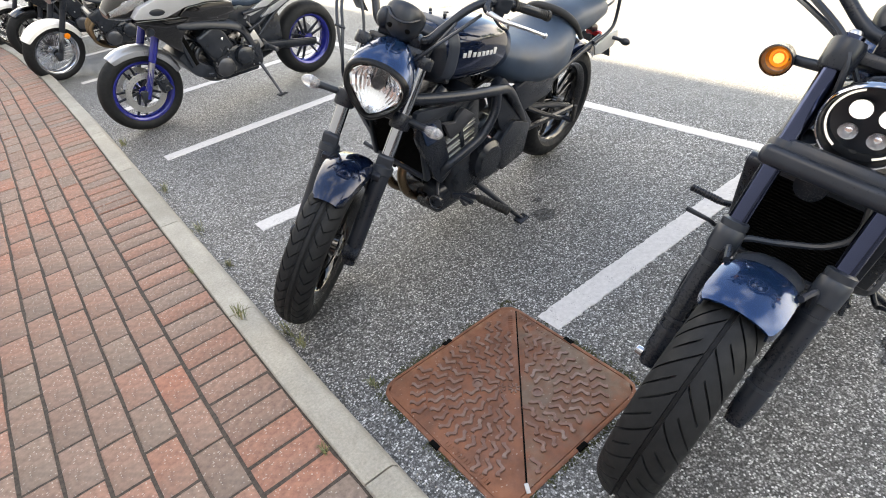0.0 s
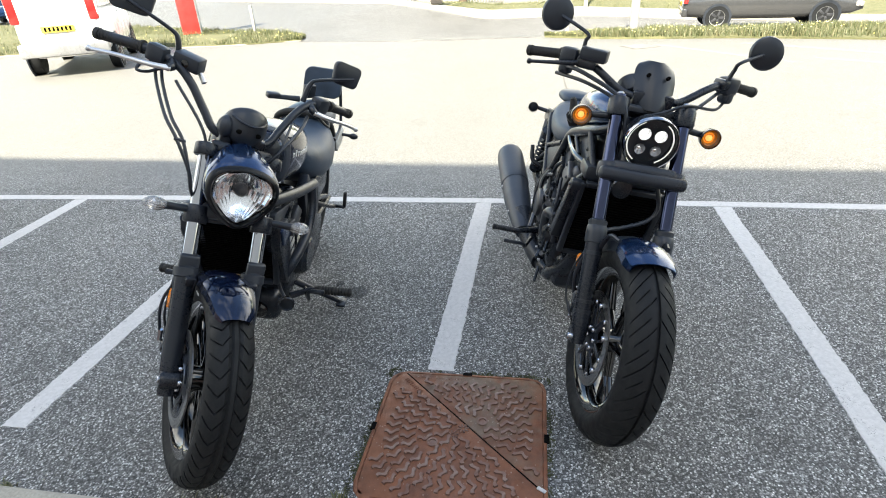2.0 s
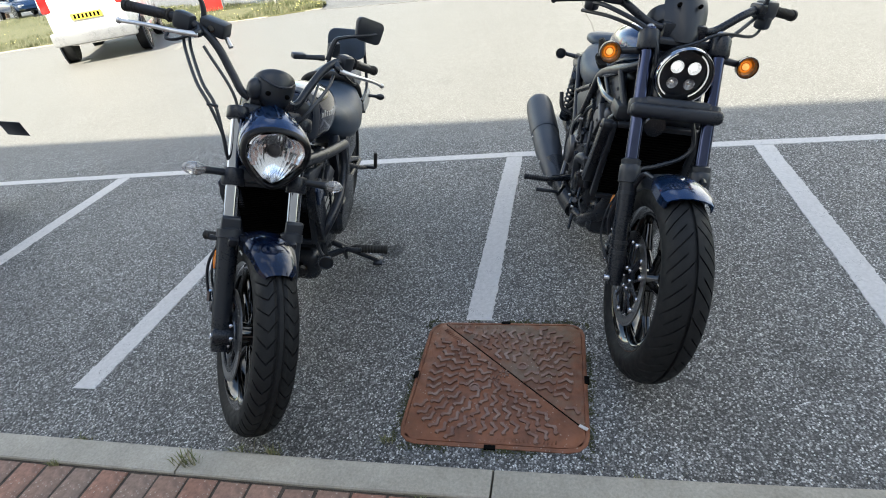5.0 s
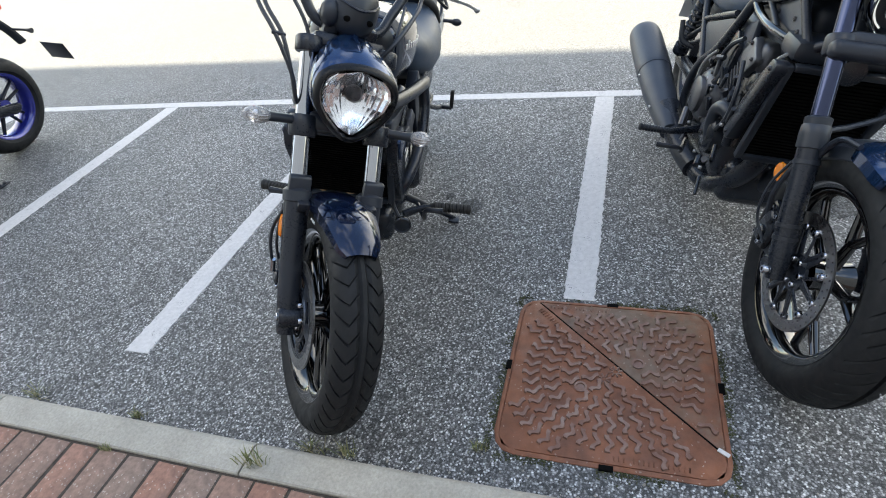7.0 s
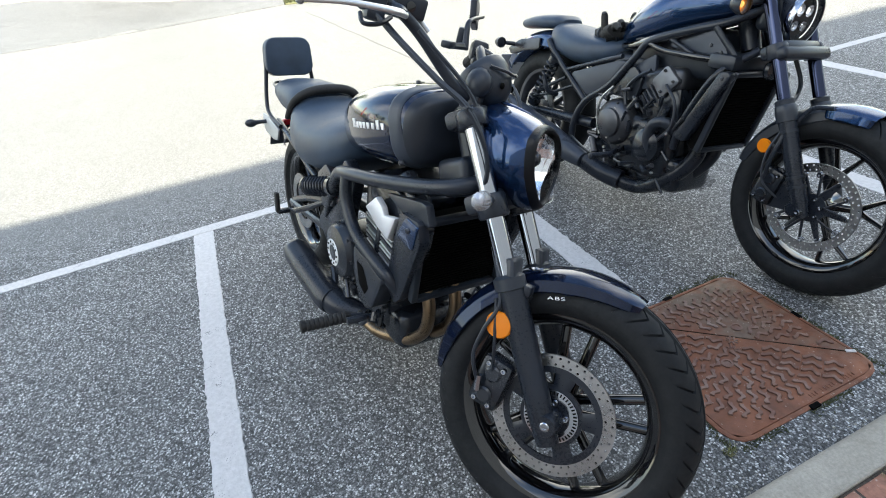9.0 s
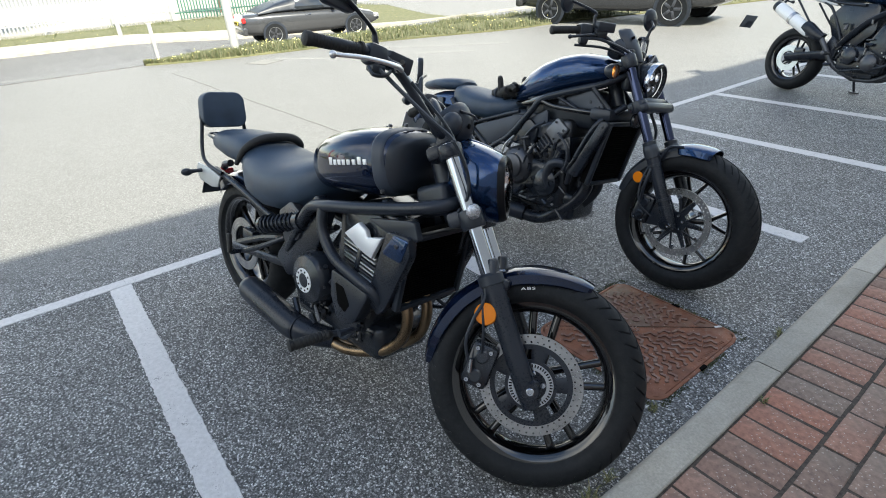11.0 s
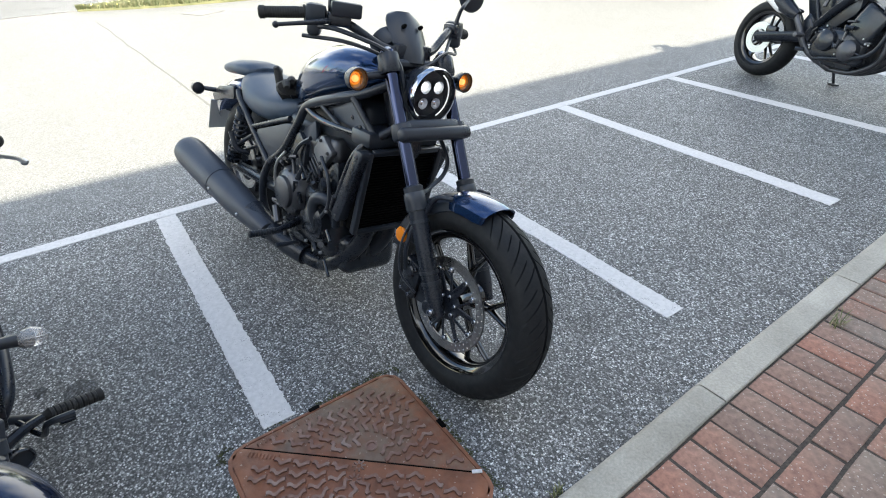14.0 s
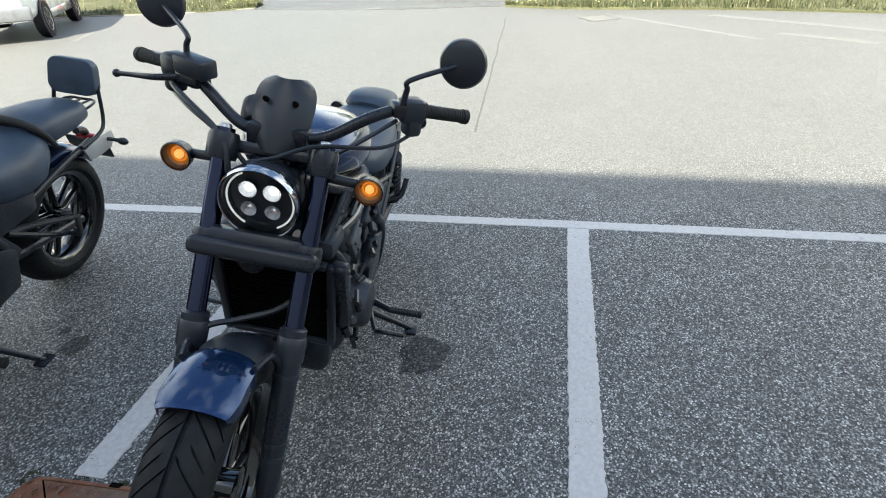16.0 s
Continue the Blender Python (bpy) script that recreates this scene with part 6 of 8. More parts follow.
    nose = [(1.036, 0.13, 0.777, 0.982), (1.056, 0.12, 0.783, 0.977), (1.072, 0.099, 0.802, 0.965), (1.081, 0.06, 0.845, 0.935), (1.083, 0.01, 0.885, 0.895)]
    part("tank_cover", Geo().loft([oval(x, hw, zb, zt, 40, 3.0) for x, hw, zb, zt in nose]), "black_plastic", tank, "dull black cover at the front of the tank", 60)
    for k in (-1, 1):
        part("cover_bolt", bolts([(1.03, 0.13 * k, 0.8)], 0.008, (0, k, 0)), "engine_grey", tank)
        part("top_bolt", bolts([(0.945, 0.035 * k, 0.992)], 0.007, (0, 0, 1)), "engine_grey", tank)
    part("cap", Geo().lathe([(0, -0.01), (0.036, -0.01), (0.036, 0.006), (0.03, 0.01), (0.012, 0.01), (0.01, 0.016), (0, 0.016)], 26, (0.9, 0, 0.968), (0, 0, 1)), "satin_black", tank)
    for s in (-1, 1):
        for k in range(8):
            x = 0.792 + 0.0245 * k
            big = k in (0, 6)
            part("badge_bar", Geo().box((x, s * (float(np.interp(x, [q[0] for q in sts], [q[1] for q in sts])) - 0.0005), 0.852 + 0.0046 * k + (0.004 if big else 0)), (0.0175, 0.004, 0.025 if big else 0.0175), 0.001, Matrix.Rotation(radians(-s * 4), 4, "X") @ Matrix.Rotation(radians(-10), 4, "Y")), "emblem", tank, "pale badge as a plain bar")
    # seats
    st = Geo().loft([oval(0.735, 0.06, 0.75, 0.835, 28, 2.4), oval(0.72, 0.11, 0.71, 0.845, 28, 2.5), oval(0.66, 0.15, 0.665, 0.84, 28, 2.5), oval(0.56, 0.178, 0.615, 0.815, 28, 2.5), oval(0.44, 0.19, 0.575, 0.795, 28, 2.5), oval(0.32, 0.192, 0.56, 0.788, 28, 2.5), oval(0.22, 0.18, 0.57, 0.80, 28, 2.5), oval(0.15, 0.15, 0.61, 0.812, 28, 2.4), oval(0.125, 0.1, 0.66, 0.8, 28, 2.2)])
    part("seat", st, "vinyl", b, "deep black vinyl seat with a bluish sheen", 60)
    ps = Geo().loft([oval(0.19, 0.07, 0.72, 0.80, 24, 2.4), oval(0.15, 0.12, 0.69, 0.828, 24, 2.5), oval(0.04, 0.128, 0.685, 0.838, 24, 2.5), oval(-0.1, 0.12, 0.69, 0.828, 24, 2.5), oval(-0.22, 0.1, 0.705, 0.81, 24, 2.4), oval(-0.27, 0.06, 0.73, 0.79, 24, 2.2)])
    part("pillion_seat", ps, "vinyl", b, "black vinyl pillion seat", 60)
    part("seat_lip", Geo().tube([(0.10, -0.15, 0.715), (0.15, -0.135, 0.785), (0.175, -0.08, 0.825), (0.18, 0, 0.834), (0.175, 0.08, 0.825), (0.15, 0.135, 0.785), (0.10, 0.15, 0.715)], [0.01, 0.017, 0.019, 0.017, 0.01], 10), "grip", b, "raised black roll behind the seat")
    outl = []
    for q in range(4):
        for k in range(6):
            a = math.pi / 2 * (q + k / 5)
            sx, sy = (1, -1, -1, 1)[q], (1, 1, -1, -1)[q]
            outl.append((sx * (0.058 if sy > 0 else 0.062) + 0.046 * math.cos(a), sy * 0.036 + 0.046 * math.sin(a)))
    bk = part("backrest", Geo().prism(outl, -0.028, 0.028, 0.018, "yz", Matrix.Translation((-0.322, 0, 0.888)) @ Matrix.Rotation(radians(-9), 4, "Y"), 4), "vinyl", b, "black padded backrest on a tube frame", 60)
    tubes = Geo()
    tubes.tube([(-0.1, -0.12, 0.63), (-0.24, -0.123, 0.65), (-0.3, -0.118, 0.7), (-0.325, -0.1, 0.86)], 0.009, 10)
    tubes.mirrored()
    tubes.tube([(-0.12, -0.08, 0.755), (-0.33, -0.07, 0.77), (-0.35, 0, 0.772), (-0.33, 0.07, 0.77), (-0.12, 0.08, 0.755)], 0.006, 8)
    for q in (-0.04, 0, 0.04):
        tubes.rod((-0.2, q, 0.775), (-0.34, q, 0.772), 0.005, 8)
    part("rack", tubes, "satin_black", bk)
    # tail
    tg = arc_shell(RA, 0.338, 62, 140, 0.095, 0.004, 0.05)
    part("rear_mudguard", tg, "lacquer_black", b)
    for s in (-1, 1):
        part("tail_bracket", Geo().prism([(-0.1, 0.615), (-0.13, 0.56), (-0.19, 0.55), (-0.31, 0.56), (-0.345, 0.6), (-0.33, 0.64), (-0.2, 0.635)], s * 0.128 - 0.005, s * 0.128 + 0.005, 0.003), "galvanised", b, "dull alloy bracket")
        sgn = part("rear_indicator", Geo().tube([(-0.28, 0.11 * s, 0.612), (-0.295, 0.16 * s, 0.608), (-0.295, 0.185 * s, 0.606)], [0.01, 0.009, 0.012], 10), "black_plastic", b)
        part("lens", Geo().ball((-0.297, 0.2 * s, 0.605), 0.023, 16, 9, (0.8, 1.2, 0.8)), "black_plastic", sgn)
    part("tail_light", Geo().box((-0.33, 0, 0.59), (0.03, 0.09, 0.03), 0.01), "red_lens", b)
    part("plate_holder", Geo().box((-0.35, 0, 0.53), (0.008, 0.2, 0.12), 0.002, Matrix.Rotation(radians(25), 4, "Y")), "black_plastic", b)
    part("plate_arm", Geo().tube([(-0.26, 0, 0.64), (-0.32, 0, 0.62), (-0.345, 0, 0.55)], 0.018, 8), "black_plastic", b)
    # swingarm, shock, belt side
    sw = Geo().tube([(0.5, -0.12, 0.37), (0.25, -0.12, 0.34), (0.0, -0.115, 0.31)], 0.026, 10, flat=0.7)
    sw.tube([(0.45, -0.12, 0.48), (0.25, -0.12, 0.42), (0.02, -0.115, 0.33)], 0.015, 8)
    sw.mirrored()
    sw.rod((0, -0.13, 0.31), (0, 0.13, 0.31), 0.016)
    part("swingarm", sw, "satin_black", b)
    spring_leg(b, (0.33, -0.155, 0.505), (0.62, -0.155, 0.60), 0.034)
    part("rear_caliper", Geo().box((0.11, -0.095, 0.39), (0.09, 0.045, 0.055), 0.01), "engine_black", b)
    for k in (-1, 1):
        pf = part("pillion_footrest", Geo().box((0.205, 0.247 * k, 0.405), (0.026, 0.018, 0.088), 0.007), "grip", b)
        part("hinge", Geo().box((0.205, 0.225 * k, 0.365), (0.03, 0.05, 0.016), 0.005), "satin_black", pf)
        part("pillion_bracket", Geo().tube([(0.45, 0.13 * k, 0.48), (0.34, 0.16 * k, 0.42), (0.24, 0.185 * k, 0.372), (0.205, 0.2 * k, 0.364)], 0.011, 8), "satin_black", b)
    # engine
    en = part("engine", Geo().box((0.76, 0, 0.32), (0.46, 0.29, 0.24), 0.05, seg=3).box((0.9, 0, 0.24), (0.3, 0.26, 0.14), 0.04, seg=3), "engine_black", b, "black parallel-twin engine")
    cyl = Matrix.Translation((0.92, 0, 0.56)) @ Matrix.Rotation(radians(14), 4, "Y")
    part("cylinder_block", Geo().box((0, 0, -0.03), (0.17, 0.27, 0.2), 0.015).moved(cyl), "engine_black", en)
    part("cylinder_barrel", Geo().box((0, 0, -0.02), (0.19, 0.285, 0.03), 0.006).moved(cyl), "engine_grey", en)
    part("cylinder_head", Geo().box((0, 0, 0.105), (0.2, 0.29, 0.1), 0.03, seg=3).moved(cyl), "engine_black", en)
    for s in (-1, 1):
        part("head_cover", Geo().prism([(0.9, 0.635), (0.972, 0.69), (1.01, 0.672), (1.02, 0.65), (1.055, 0.66), (1.09, 0.668), (1.043, 0.585), (0.985, 0.598), (0.93, 0.622)], s * 0.168 - 0.01, s * 0.168 + 0.01, 0.004), "pale_alloy" if s < 0 else "engine_grey", en, "pale alloy side cover")
        for q in range(9):
            part("cooling_fin", Geo().box((0.972, s * 0.158, 0.48 + 0.0145 * q), (0.17, 0.022, 0.0065), 0.001, Matrix.Rotation(radians(10), 4, "Y"), seg=1), "alloy" if q % 3 else "engine_grey", en)
        part("fin_divider", Geo().box((0.965, s * 0.163, 0.54), (0.022, 0.02, 0.13), 0.004, Matrix.Rotation(radians(14), 4, "Y")), "engine_black", en)
    ccx, ccz = 0.705, 0.40
    part("clutch_cover", Geo().lathe([(0, 0.075), (0.045, 0.075), (0.06, 0.07), (0.088, 0.062), (0.1, 0.045), (0.104, 0.0), (0, 0.0)], 40, (ccx, -0.135, ccz), (0, -1, 0)), "engine_black", en)
    for k in range(10):
        a = 2 * math.pi * k / 10
        part("emblem_notch", Geo().box((ccx + 0.0375 * math.cos(a), -0.2125, ccz + 0.0375 * math.sin(a)), (0.007, 0.003, 0.007), 0.001), "engine_black", en)
    part("cover_ring", Geo().lathe([(0.028, 0.0765), (0.046, 0.0765), (0.047, 0.074), (0.028, 0.074)], 36, (ccx, -0.135, ccz), (0, -1, 0), closed=True), "emblem", en, "pale round emblem plate")
    each_bolt(en, [(ccx + 0.092 * math.cos(k * 0.785), -0.182, ccz + 0.092 * math.sin(k * 0.785)) for k in range(8)], 0.008, (0, -1, 0), 0.006, "engine_grey")
    part("stator_cover", Geo().lathe([(0, 0.06), (0.07, 0.058), (0.09, 0.04), (0.096, 0.0), (0, 0)], 36, (0.78, 0.135, 0.37), (0, 1, 0)), "engine_black", en)
    part("sprocket_cover", round_panel([(0.5, 0.28), (0.68, 0.26), (0.72, 0.42), (0.62, 0.5), (0.48, 0.44)], 0.13, 0.18, 0.012), "engine_black", en)
    part("lower_cover", round_panel([(0.87, 0.50), (0.95, 0.49), (1.07, 0.47), (1.0, 0.345), (0.95, 0.315), (0.9, 0.33), (0.865, 0.41)], -0.205, -0.15, 0.012), "satin_black", en)
    # a thin near-black plate paints the shade of the recess
    part("cover_recess", round_panel([(0.895, 0.46), (0.94, 0.455), (0.975, 0.40), (0.95, 0.365), (0.91, 0.385)], -0.207, -0.2, 0.002), "black_and_shade", en)
    part("oil_filter", Geo().lathe([(0, 0), (0.036, 0), (0.036, 0.06), (0.028, 0.068), (0, 0.068)], 24, (1.0, 0.05, 0.24), (1, 0, -0.1)), "gloss_black", en)
    rnd = random.Random(3)
    for k in range(26):
        q = (rnd.uniform(0.55, 1.0), -0.165 + rnd.uniform(-0.02, 0.02), rnd.uniform(0.22, 0.46))
        part("fitting", Geo().rod(q, (q[0] + rnd.uniform(-0.05, 0.05), q[1] - 0.012, q[2] + rnd.uniform(-0.05, 0.05)), rnd.uniform(0.006, 0.014), 8), rnd.choice(["engine_black", "engine_black", "engine_grey"]), en)
    part("side_panel", round_panel([(0.50, 0.48), (0.6, 0.52), (0.63, 0.62), (0.55, 0.66), (0.46, 0.6)], -0.165, -0.135, 0.01), "engine_grey", b)
    part("side_panel", round_panel([(0.3, 0.52), (0.55, 0.5), (0.62, 0.64), (0.5, 0.66), (0.3, 0.62)], 0.13, 0.16, 0.012), "satin_black", b)
    # radiator and its shrouds
    radiator(b, 1.135, 0.43, 0.695, 0.148, 10)
    for s in (-1, 1):
        sh = part("radiator_shroud", round_panel([(1.02, 0.43), (1.08, 0.395), (1.115, 0.43), (1.215, 0.64), (1.205, 0.7), (1.105, 0.695), (1.07, 0.59)], s * 0.156 - 0.016, s * 0.156 + 0.016, 0.0032), "satin_black", b)
        part("shroud_cap", round_panel([(1.09, 0.62), (1.18, 0.61), (1.21, 0.69), (1.145, 0.695)], s * 0.166 - 0.01, s * 0.171 + 0.01, 0.003), "lacquer_blue", sh)
        part("upper_panel", round_panel([(0.985, 0.705), (1.205, 0.75), (1.23, 0.69), (1.095, 0.68)], s * 0.142 - 0.012, s * 0.142 + 0.012, 0.003), "black_plastic", sh)
        part("bolt", bolts([(1.16, s * 0.1765, 0.662)], 0.008, (0, s, 0)), "engine_grey", sh)
        part("hose_cover", Geo().tube([(1.02, s * 0.1, 0.75), (1.1, s * 0.112, 0.715), (1.15, s * 0.1, 0.655)], [0.028, 0.032, 0.026], 12), "engine_black", b)
    for s in (-1, 1):
        part("inner_panel", round_panel([(0.82, 0.44), (1.07, 0.4), (1.13, 0.46), (1.19, 0.68), (1.02, 0.73), (0.84, 0.7)], s * 0.125 - 0.018, s * 0.125 + 0.018, 0.008), "engine_black", b)
    # exhaust
    for y in (-0.088, 0.003):
        part("exhaust_header", Geo().tube([(1.02, y, 0.50), (1.09, y, 0.475), (1.132, y, 0.42), (1.14, y, 0.36), (1.115, y, 0.29), (1.05, y - 0.01, 0.225), (0.96, y - 0.02, 0.18), (0.86, y * 0.5 - 0.085, 0.155), (0.74, -0.135, 0.155)], 0.0195, 14), "header_pipe", b, "heat-tinted bronze exhaust pipe")
    mf = Geo().tube([(0.78, -0.12, 0.16), (0.7, -0.18, 0.172), (0.62, -0.205, 0.183)], [0.04, 0.048, 0.052], 14)
    mf.tube([(0.66, -0.2, 0.18), (0.62, -0.207, 0.183), (0.45, -0.217, 0.215), (0.33, -0.22, 0.235), (0.315, -0.22, 0.237)], [0.05, 0.054, 0.056, 0.053, 0.042], 22)
    part("silencer", mf, "satin_black", b, "short matt black silencer")
    part("silencer_end", Geo().rod((0.33, -0.22, 0.235), (0.305, -0.22, 0.239), 0.022, 16), "black_and_shade", b)
    # controls
    peg(b, (0.945, -0.25, 0.297), (0.915, -0.40, 0.285), arm=[(0.99, -0.16, 0.28), (0.96, -0.21, 0.29), (0.945, -0.255, 0.297)])
    peg(b, (0.945, 0.25, 0.297), (0.915, 0.40, 0.285), arm=[(0.99, 0.16, 0.28), (0.96, 0.21, 0.29), (0.945, 0.255, 0.297)])
    part("brake_pedal", Geo().tube([(0.9, -0.2, 0.27), (1.0, -0.24, 0.3), (1.06, -0.25, 0.36), (1.06, -0.31, 0.365)], [0.009, 0.008, 0.008, 0.012], 8), "satin_black", b)
    part("gear_lever", Geo().tube([(0.9, 0.2, 0.27), (1.0, 0.24, 0.28), (1.05, 0.25, 0.35), (1.05, 0.31, 0.355)], [0.009, 0.008, 0.008, 0.011], 8), "satin_black", b)
    w2l = b.matrix_basis.inverted()
    foot = w2l @ Vector((1.50, 1.55, 0.008))
    ss = Geo().tube([(0.78, 0.13, 0.22), tuple(Vector((0.78, 0.13, 0.22)).lerp(foot, 0.5)), tuple(foot)], [0.016, 0.013, 0.011], 10)
    ss.box(tuple(foot), (0.07, 0.045, 0.012), 0.004)
    part("side_stand", ss, "satin_black", b)
    return b


cruiser_teardrop()


# ---------------------------------------------------------------- the bobber with the round lamp
def bobber_round():
    b = thing("motorcycle", "dark blue and black bobber motorcycle with a round LED headlamp", "motorcycle", stand(2.415, 0.574, 185.2, 12.2), "parked motorcycles")
    S = steering(28, 1.63, 1.5)
    I = Matrix()
    FA, RA = (1.545, 0, 0.322), (0, 0, 0.32)
    slope = math.tan(radians(28))
    fx = lambda z: 1.53 - (z - 0.32) * slope
    fd = Vector((-math.sin(radians(28)), 0, math.cos(radians(28))))
    sp = []
    for k in range(5):
        a = 2 * math.pi * k / 5 + 0.2
        sp.append((a, 0.03, 0.125, FA, 0.016, 0.013, 0.014))
        for o in (-1, 1):
            sp.append((a, 0.115, 0.214, FA, 0.011, 0.008, 0.012, 0.052 * o, 0.004 * o))
    fw = front_wheel(b, S, 0.328, 0.138, 0.232, FA, "sweep", sp, (-1,), 0.155, "gloss_black", pitches=48)
    hub_carrier(FA, -0.072, 0.05, 0.117, 6, S, fw, "satin_black")
    each_bolt(fw, [(FA[0] + 0.034 * math.cos(1.047 * k + 0.3), -0.078, FA[2] + 0.034 * math.sin(1.047 * k + 0.3)) for k in range(6)], 0.0085, (0, -1, 0), 0.006, "chrome", S)
    each_bolt(fw, [(FA[0] + 0.117 * math.cos(1.047 * k + 0.6), -0.076, FA[2] + 0.117 * math.sin(1.047 * k + 0.6)) for k in range(6)], 0.0105, (0, -1, 0), 0.006, "chrome", S)
    for k in range(6):
        a = 2 * math.pi * k / 6 + 0.3
        for o in (-1, 1):
            part("carrier_arm", spoke(a, 0.045, 0.114, (FA[0], -0.076, FA[2]), 0.006, 0.0045, 0.003, 0.03 * o).moved(S), "satin_black", fw)
    caliper(b, S, FA, 0.155, 168, -0.09)
    part("caliper_bracket", Geo().prism([(1.36, 0.32), (1.4, 0.28), (1.5, 0.29), (1.5, 0.34), (1.42, 0.43), (1.37, 0.4)], -0.1, -0.088, 0.005).moved(S), "satin_black", b)
    rs = [(2 * math.pi * k / 5 + 0.4, 0.04, 0.19, RA, 0.014, 0.01, 0.016, 0.05 * o, 0.004 * o) for k in range(5) for o in (-1, 1)]
    rear_wheel(b, 0.32, 0.18, 0.206, RA, "engine_grey", rs)
    # fork
    for s in (-1, 1):
        y = 0.112 * s
        leg = Geo()
        p0, p1 = Vector((fx(0.29), y, 0.29)), Vector((fx(0.585), y, 0.585))
        leg.tube([p0, p0.lerp(p1, 0.12), p0.lerp(p1, 0.2), p0.lerp(p1, 0.8), p1], [0.022, 0.026, 0.028, 0.028, 0.029], 18)
        f = part("fork_leg", leg.moved(S), "satin_black", b)
        for t in (0.32, 0.42, 0.9):
            part("leg_ring", Geo().lathe([(0.026, -0.006), (0.0305, -0.005), (0.0305, 0.005), (0.026, 0.006)], 20, tuple(p0.lerp(p1, t)), tuple(fd), closed=True).moved(S), "black_plastic", f)
        part("axle_clamp", Geo().lathe([(0, -0.026), (0.02, -0.026), (0.027, -0.018), (0.027, 0.018), (0.02, 0.026), (0, 0.026)], 20, (1.515, y, 0.312), (0, 1, 0)).moved(S), "satin_black", f)
        part("fork_tube", Geo().rod((fx(0.585), y, 0.585), (fx(1.02), y, 1.02), 0.0215, 22).moved(S), "dark_chrome", f, "dark polished fork tube")
        c = Vector((fx(0.615), y, 0.615))
        part("fork_boot", Geo().lathe([(0.022, -0.035), (0.033, -0.033), (0.034, 0.0), (0.033, 0.02), (0.03, 0.024), (0.031, 0.04), (0.024, 0.045)], 22, tuple(c), tuple(fd)).moved(S), "black_plastic", f)
        for zc, hh in ((0.80, 0.024), (0.985, 0.03)):
            c = Vector((fx(zc), y, zc))
            part("clamp", Geo().lathe([(0.02, -hh), (0.031, -hh), (0.034, -hh * 0.7), (0.034, hh * 0.7), (0.031, hh), (0.02, hh)], 20, tuple(c), tuple(fd)).moved(S), "satin_black", f)
    part("lower_brace", Geo().box((fx(0.80) + 0.028, 0, 0.80), (0.042, 0.29, 0.044), 0.016, Matrix.Rotation(radians(-28), 4, "Y"), seg=4).moved(S), "satin_black", b)
    tc = Geo().box((fx(0.985) - 0.035, 0, 0.975), (0.07, 0.22, 0.028), 0.01, Matrix.Rotation(radians(-28), 4, "Y"))
    tc.box((fx(0.80) - 0.02, 0, 0.80), (0.1, 0.22, 0.05), 0.016, Matrix.Rotation(radians(-28), 4, "Y"))
    tc.rod((fx(0.79) - 0.05, 0, 0.79), (fx(1.0) - 0.05, 0, 1.0), 0.03)
    part("triple_clamp", tc.moved(S), "satin_black", b)
    each_bolt(b, [(fx(1.02), 0.112 * s, 1.022) for s in (-1, 1)], 0.014, tuple(fd), 0.008, "steel", S)
    part("axle_end", bolts([(FA[0] - 0.004, -0.142, 0.312)], 0.012, (0, -1, 0), 0.009).moved(S), "chrome", b)
    # mudguard
    mg = part("front_mudguard", arc_shell(FA, 0.342, 76, 103, 0.08, 0.004, 0.04, pinch=0.84).moved(S), "lacquer_blue", b, "glossy dark blue front mudguard")
    part("mudguard_stay", arc_shell(FA, 0.336, 98, 166, 0.074, 0.005, 0.045).moved(S), "black_plastic", mg)
    for s in (-1, 1):
        part("bracket", Geo().tube([(fx(0.56), 0.1 * s, 0.56), (1.44, 0.09 * s, 0.64), (1.5, 0.075 * s, 0.655)], [0.009, 0.008, 0.007], 8).moved(S), "satin_black", mg)
    each_bolt(mg, [(1.515, -0.022, 0.661), (1.515, 0.022, 0.661), (1.465, 0.0, 0.657)], 0.0055, (0, 0, 1), 0.006, "satin_black", S)
    part("side_reflector", Geo().lathe([(0, -0.006), (0.024, -0.006), (0.026, 0.0), (0.023, 0.005), (0, 0.006)], 24, (fx(0.5) - 0.088, -0.128, 0.491), (0, -1, 0)).moved(S), "amber", b, "round amber reflector")
    part("reflector_mount", Geo().box((fx(0.5) - 0.05, -0.12, 0.492), (0.1, 0.01, 0.022), 0.004).moved(S), "satin_black", b)
    # headlamp
    lc = (1.236, 0, 0.91)
    ax = (0.985, 0, -0.1)
    sh = Geo().lathe([(0, -0.07), (0.048, -0.065), (0.074, -0.04), (0.085, 0.0), (0.086, 0.02), (0.086, 0.034), (0.083, 0.04), (0.081, 0.036), (0.079, 0.0), (0, -0.01)], 48, lc, ax)
    lamp = part("headlamp", sh.moved(S), "satin_black", b, "round LED headlamp with four lenses and a bright ring")
    part("trim_ring", Geo().lathe([(0.0865, 0.012), (0.09, 0.02), (0.089, 0.034), (0.086, 0.041), (0.082, 0.038), (0.0835, 0.02)], 48, lc, ax, closed=True).moved(S), "chrome", lamp, "dark chrome trim ring")
    part("face", Geo().lathe([(0, 0.006), (0.07, 0.006), (0.079, 0.02), (0.079, 0.002), (0, 0.002)], 40, lc, ax).moved(S), "black_plastic", lamp)
    frm = Matrix.Translation(lc) @ Vector(ax).to_track_quat("X", "Z").to_matrix().to_4x4()
    for a0 in (-60, 120):
        arc = [tuple(frm @ Vector((0.021, 0.0735 * math.cos(radians(a0 + 12 * k)), 0.0735 * math.sin(radians(a0 + 12 * k))))) for k in range(11)]
        part("light_bar", Geo().tube(arc, 0.0024, 6, 3).moved(S), "lit_ring", lamp, "glowing white light bar")
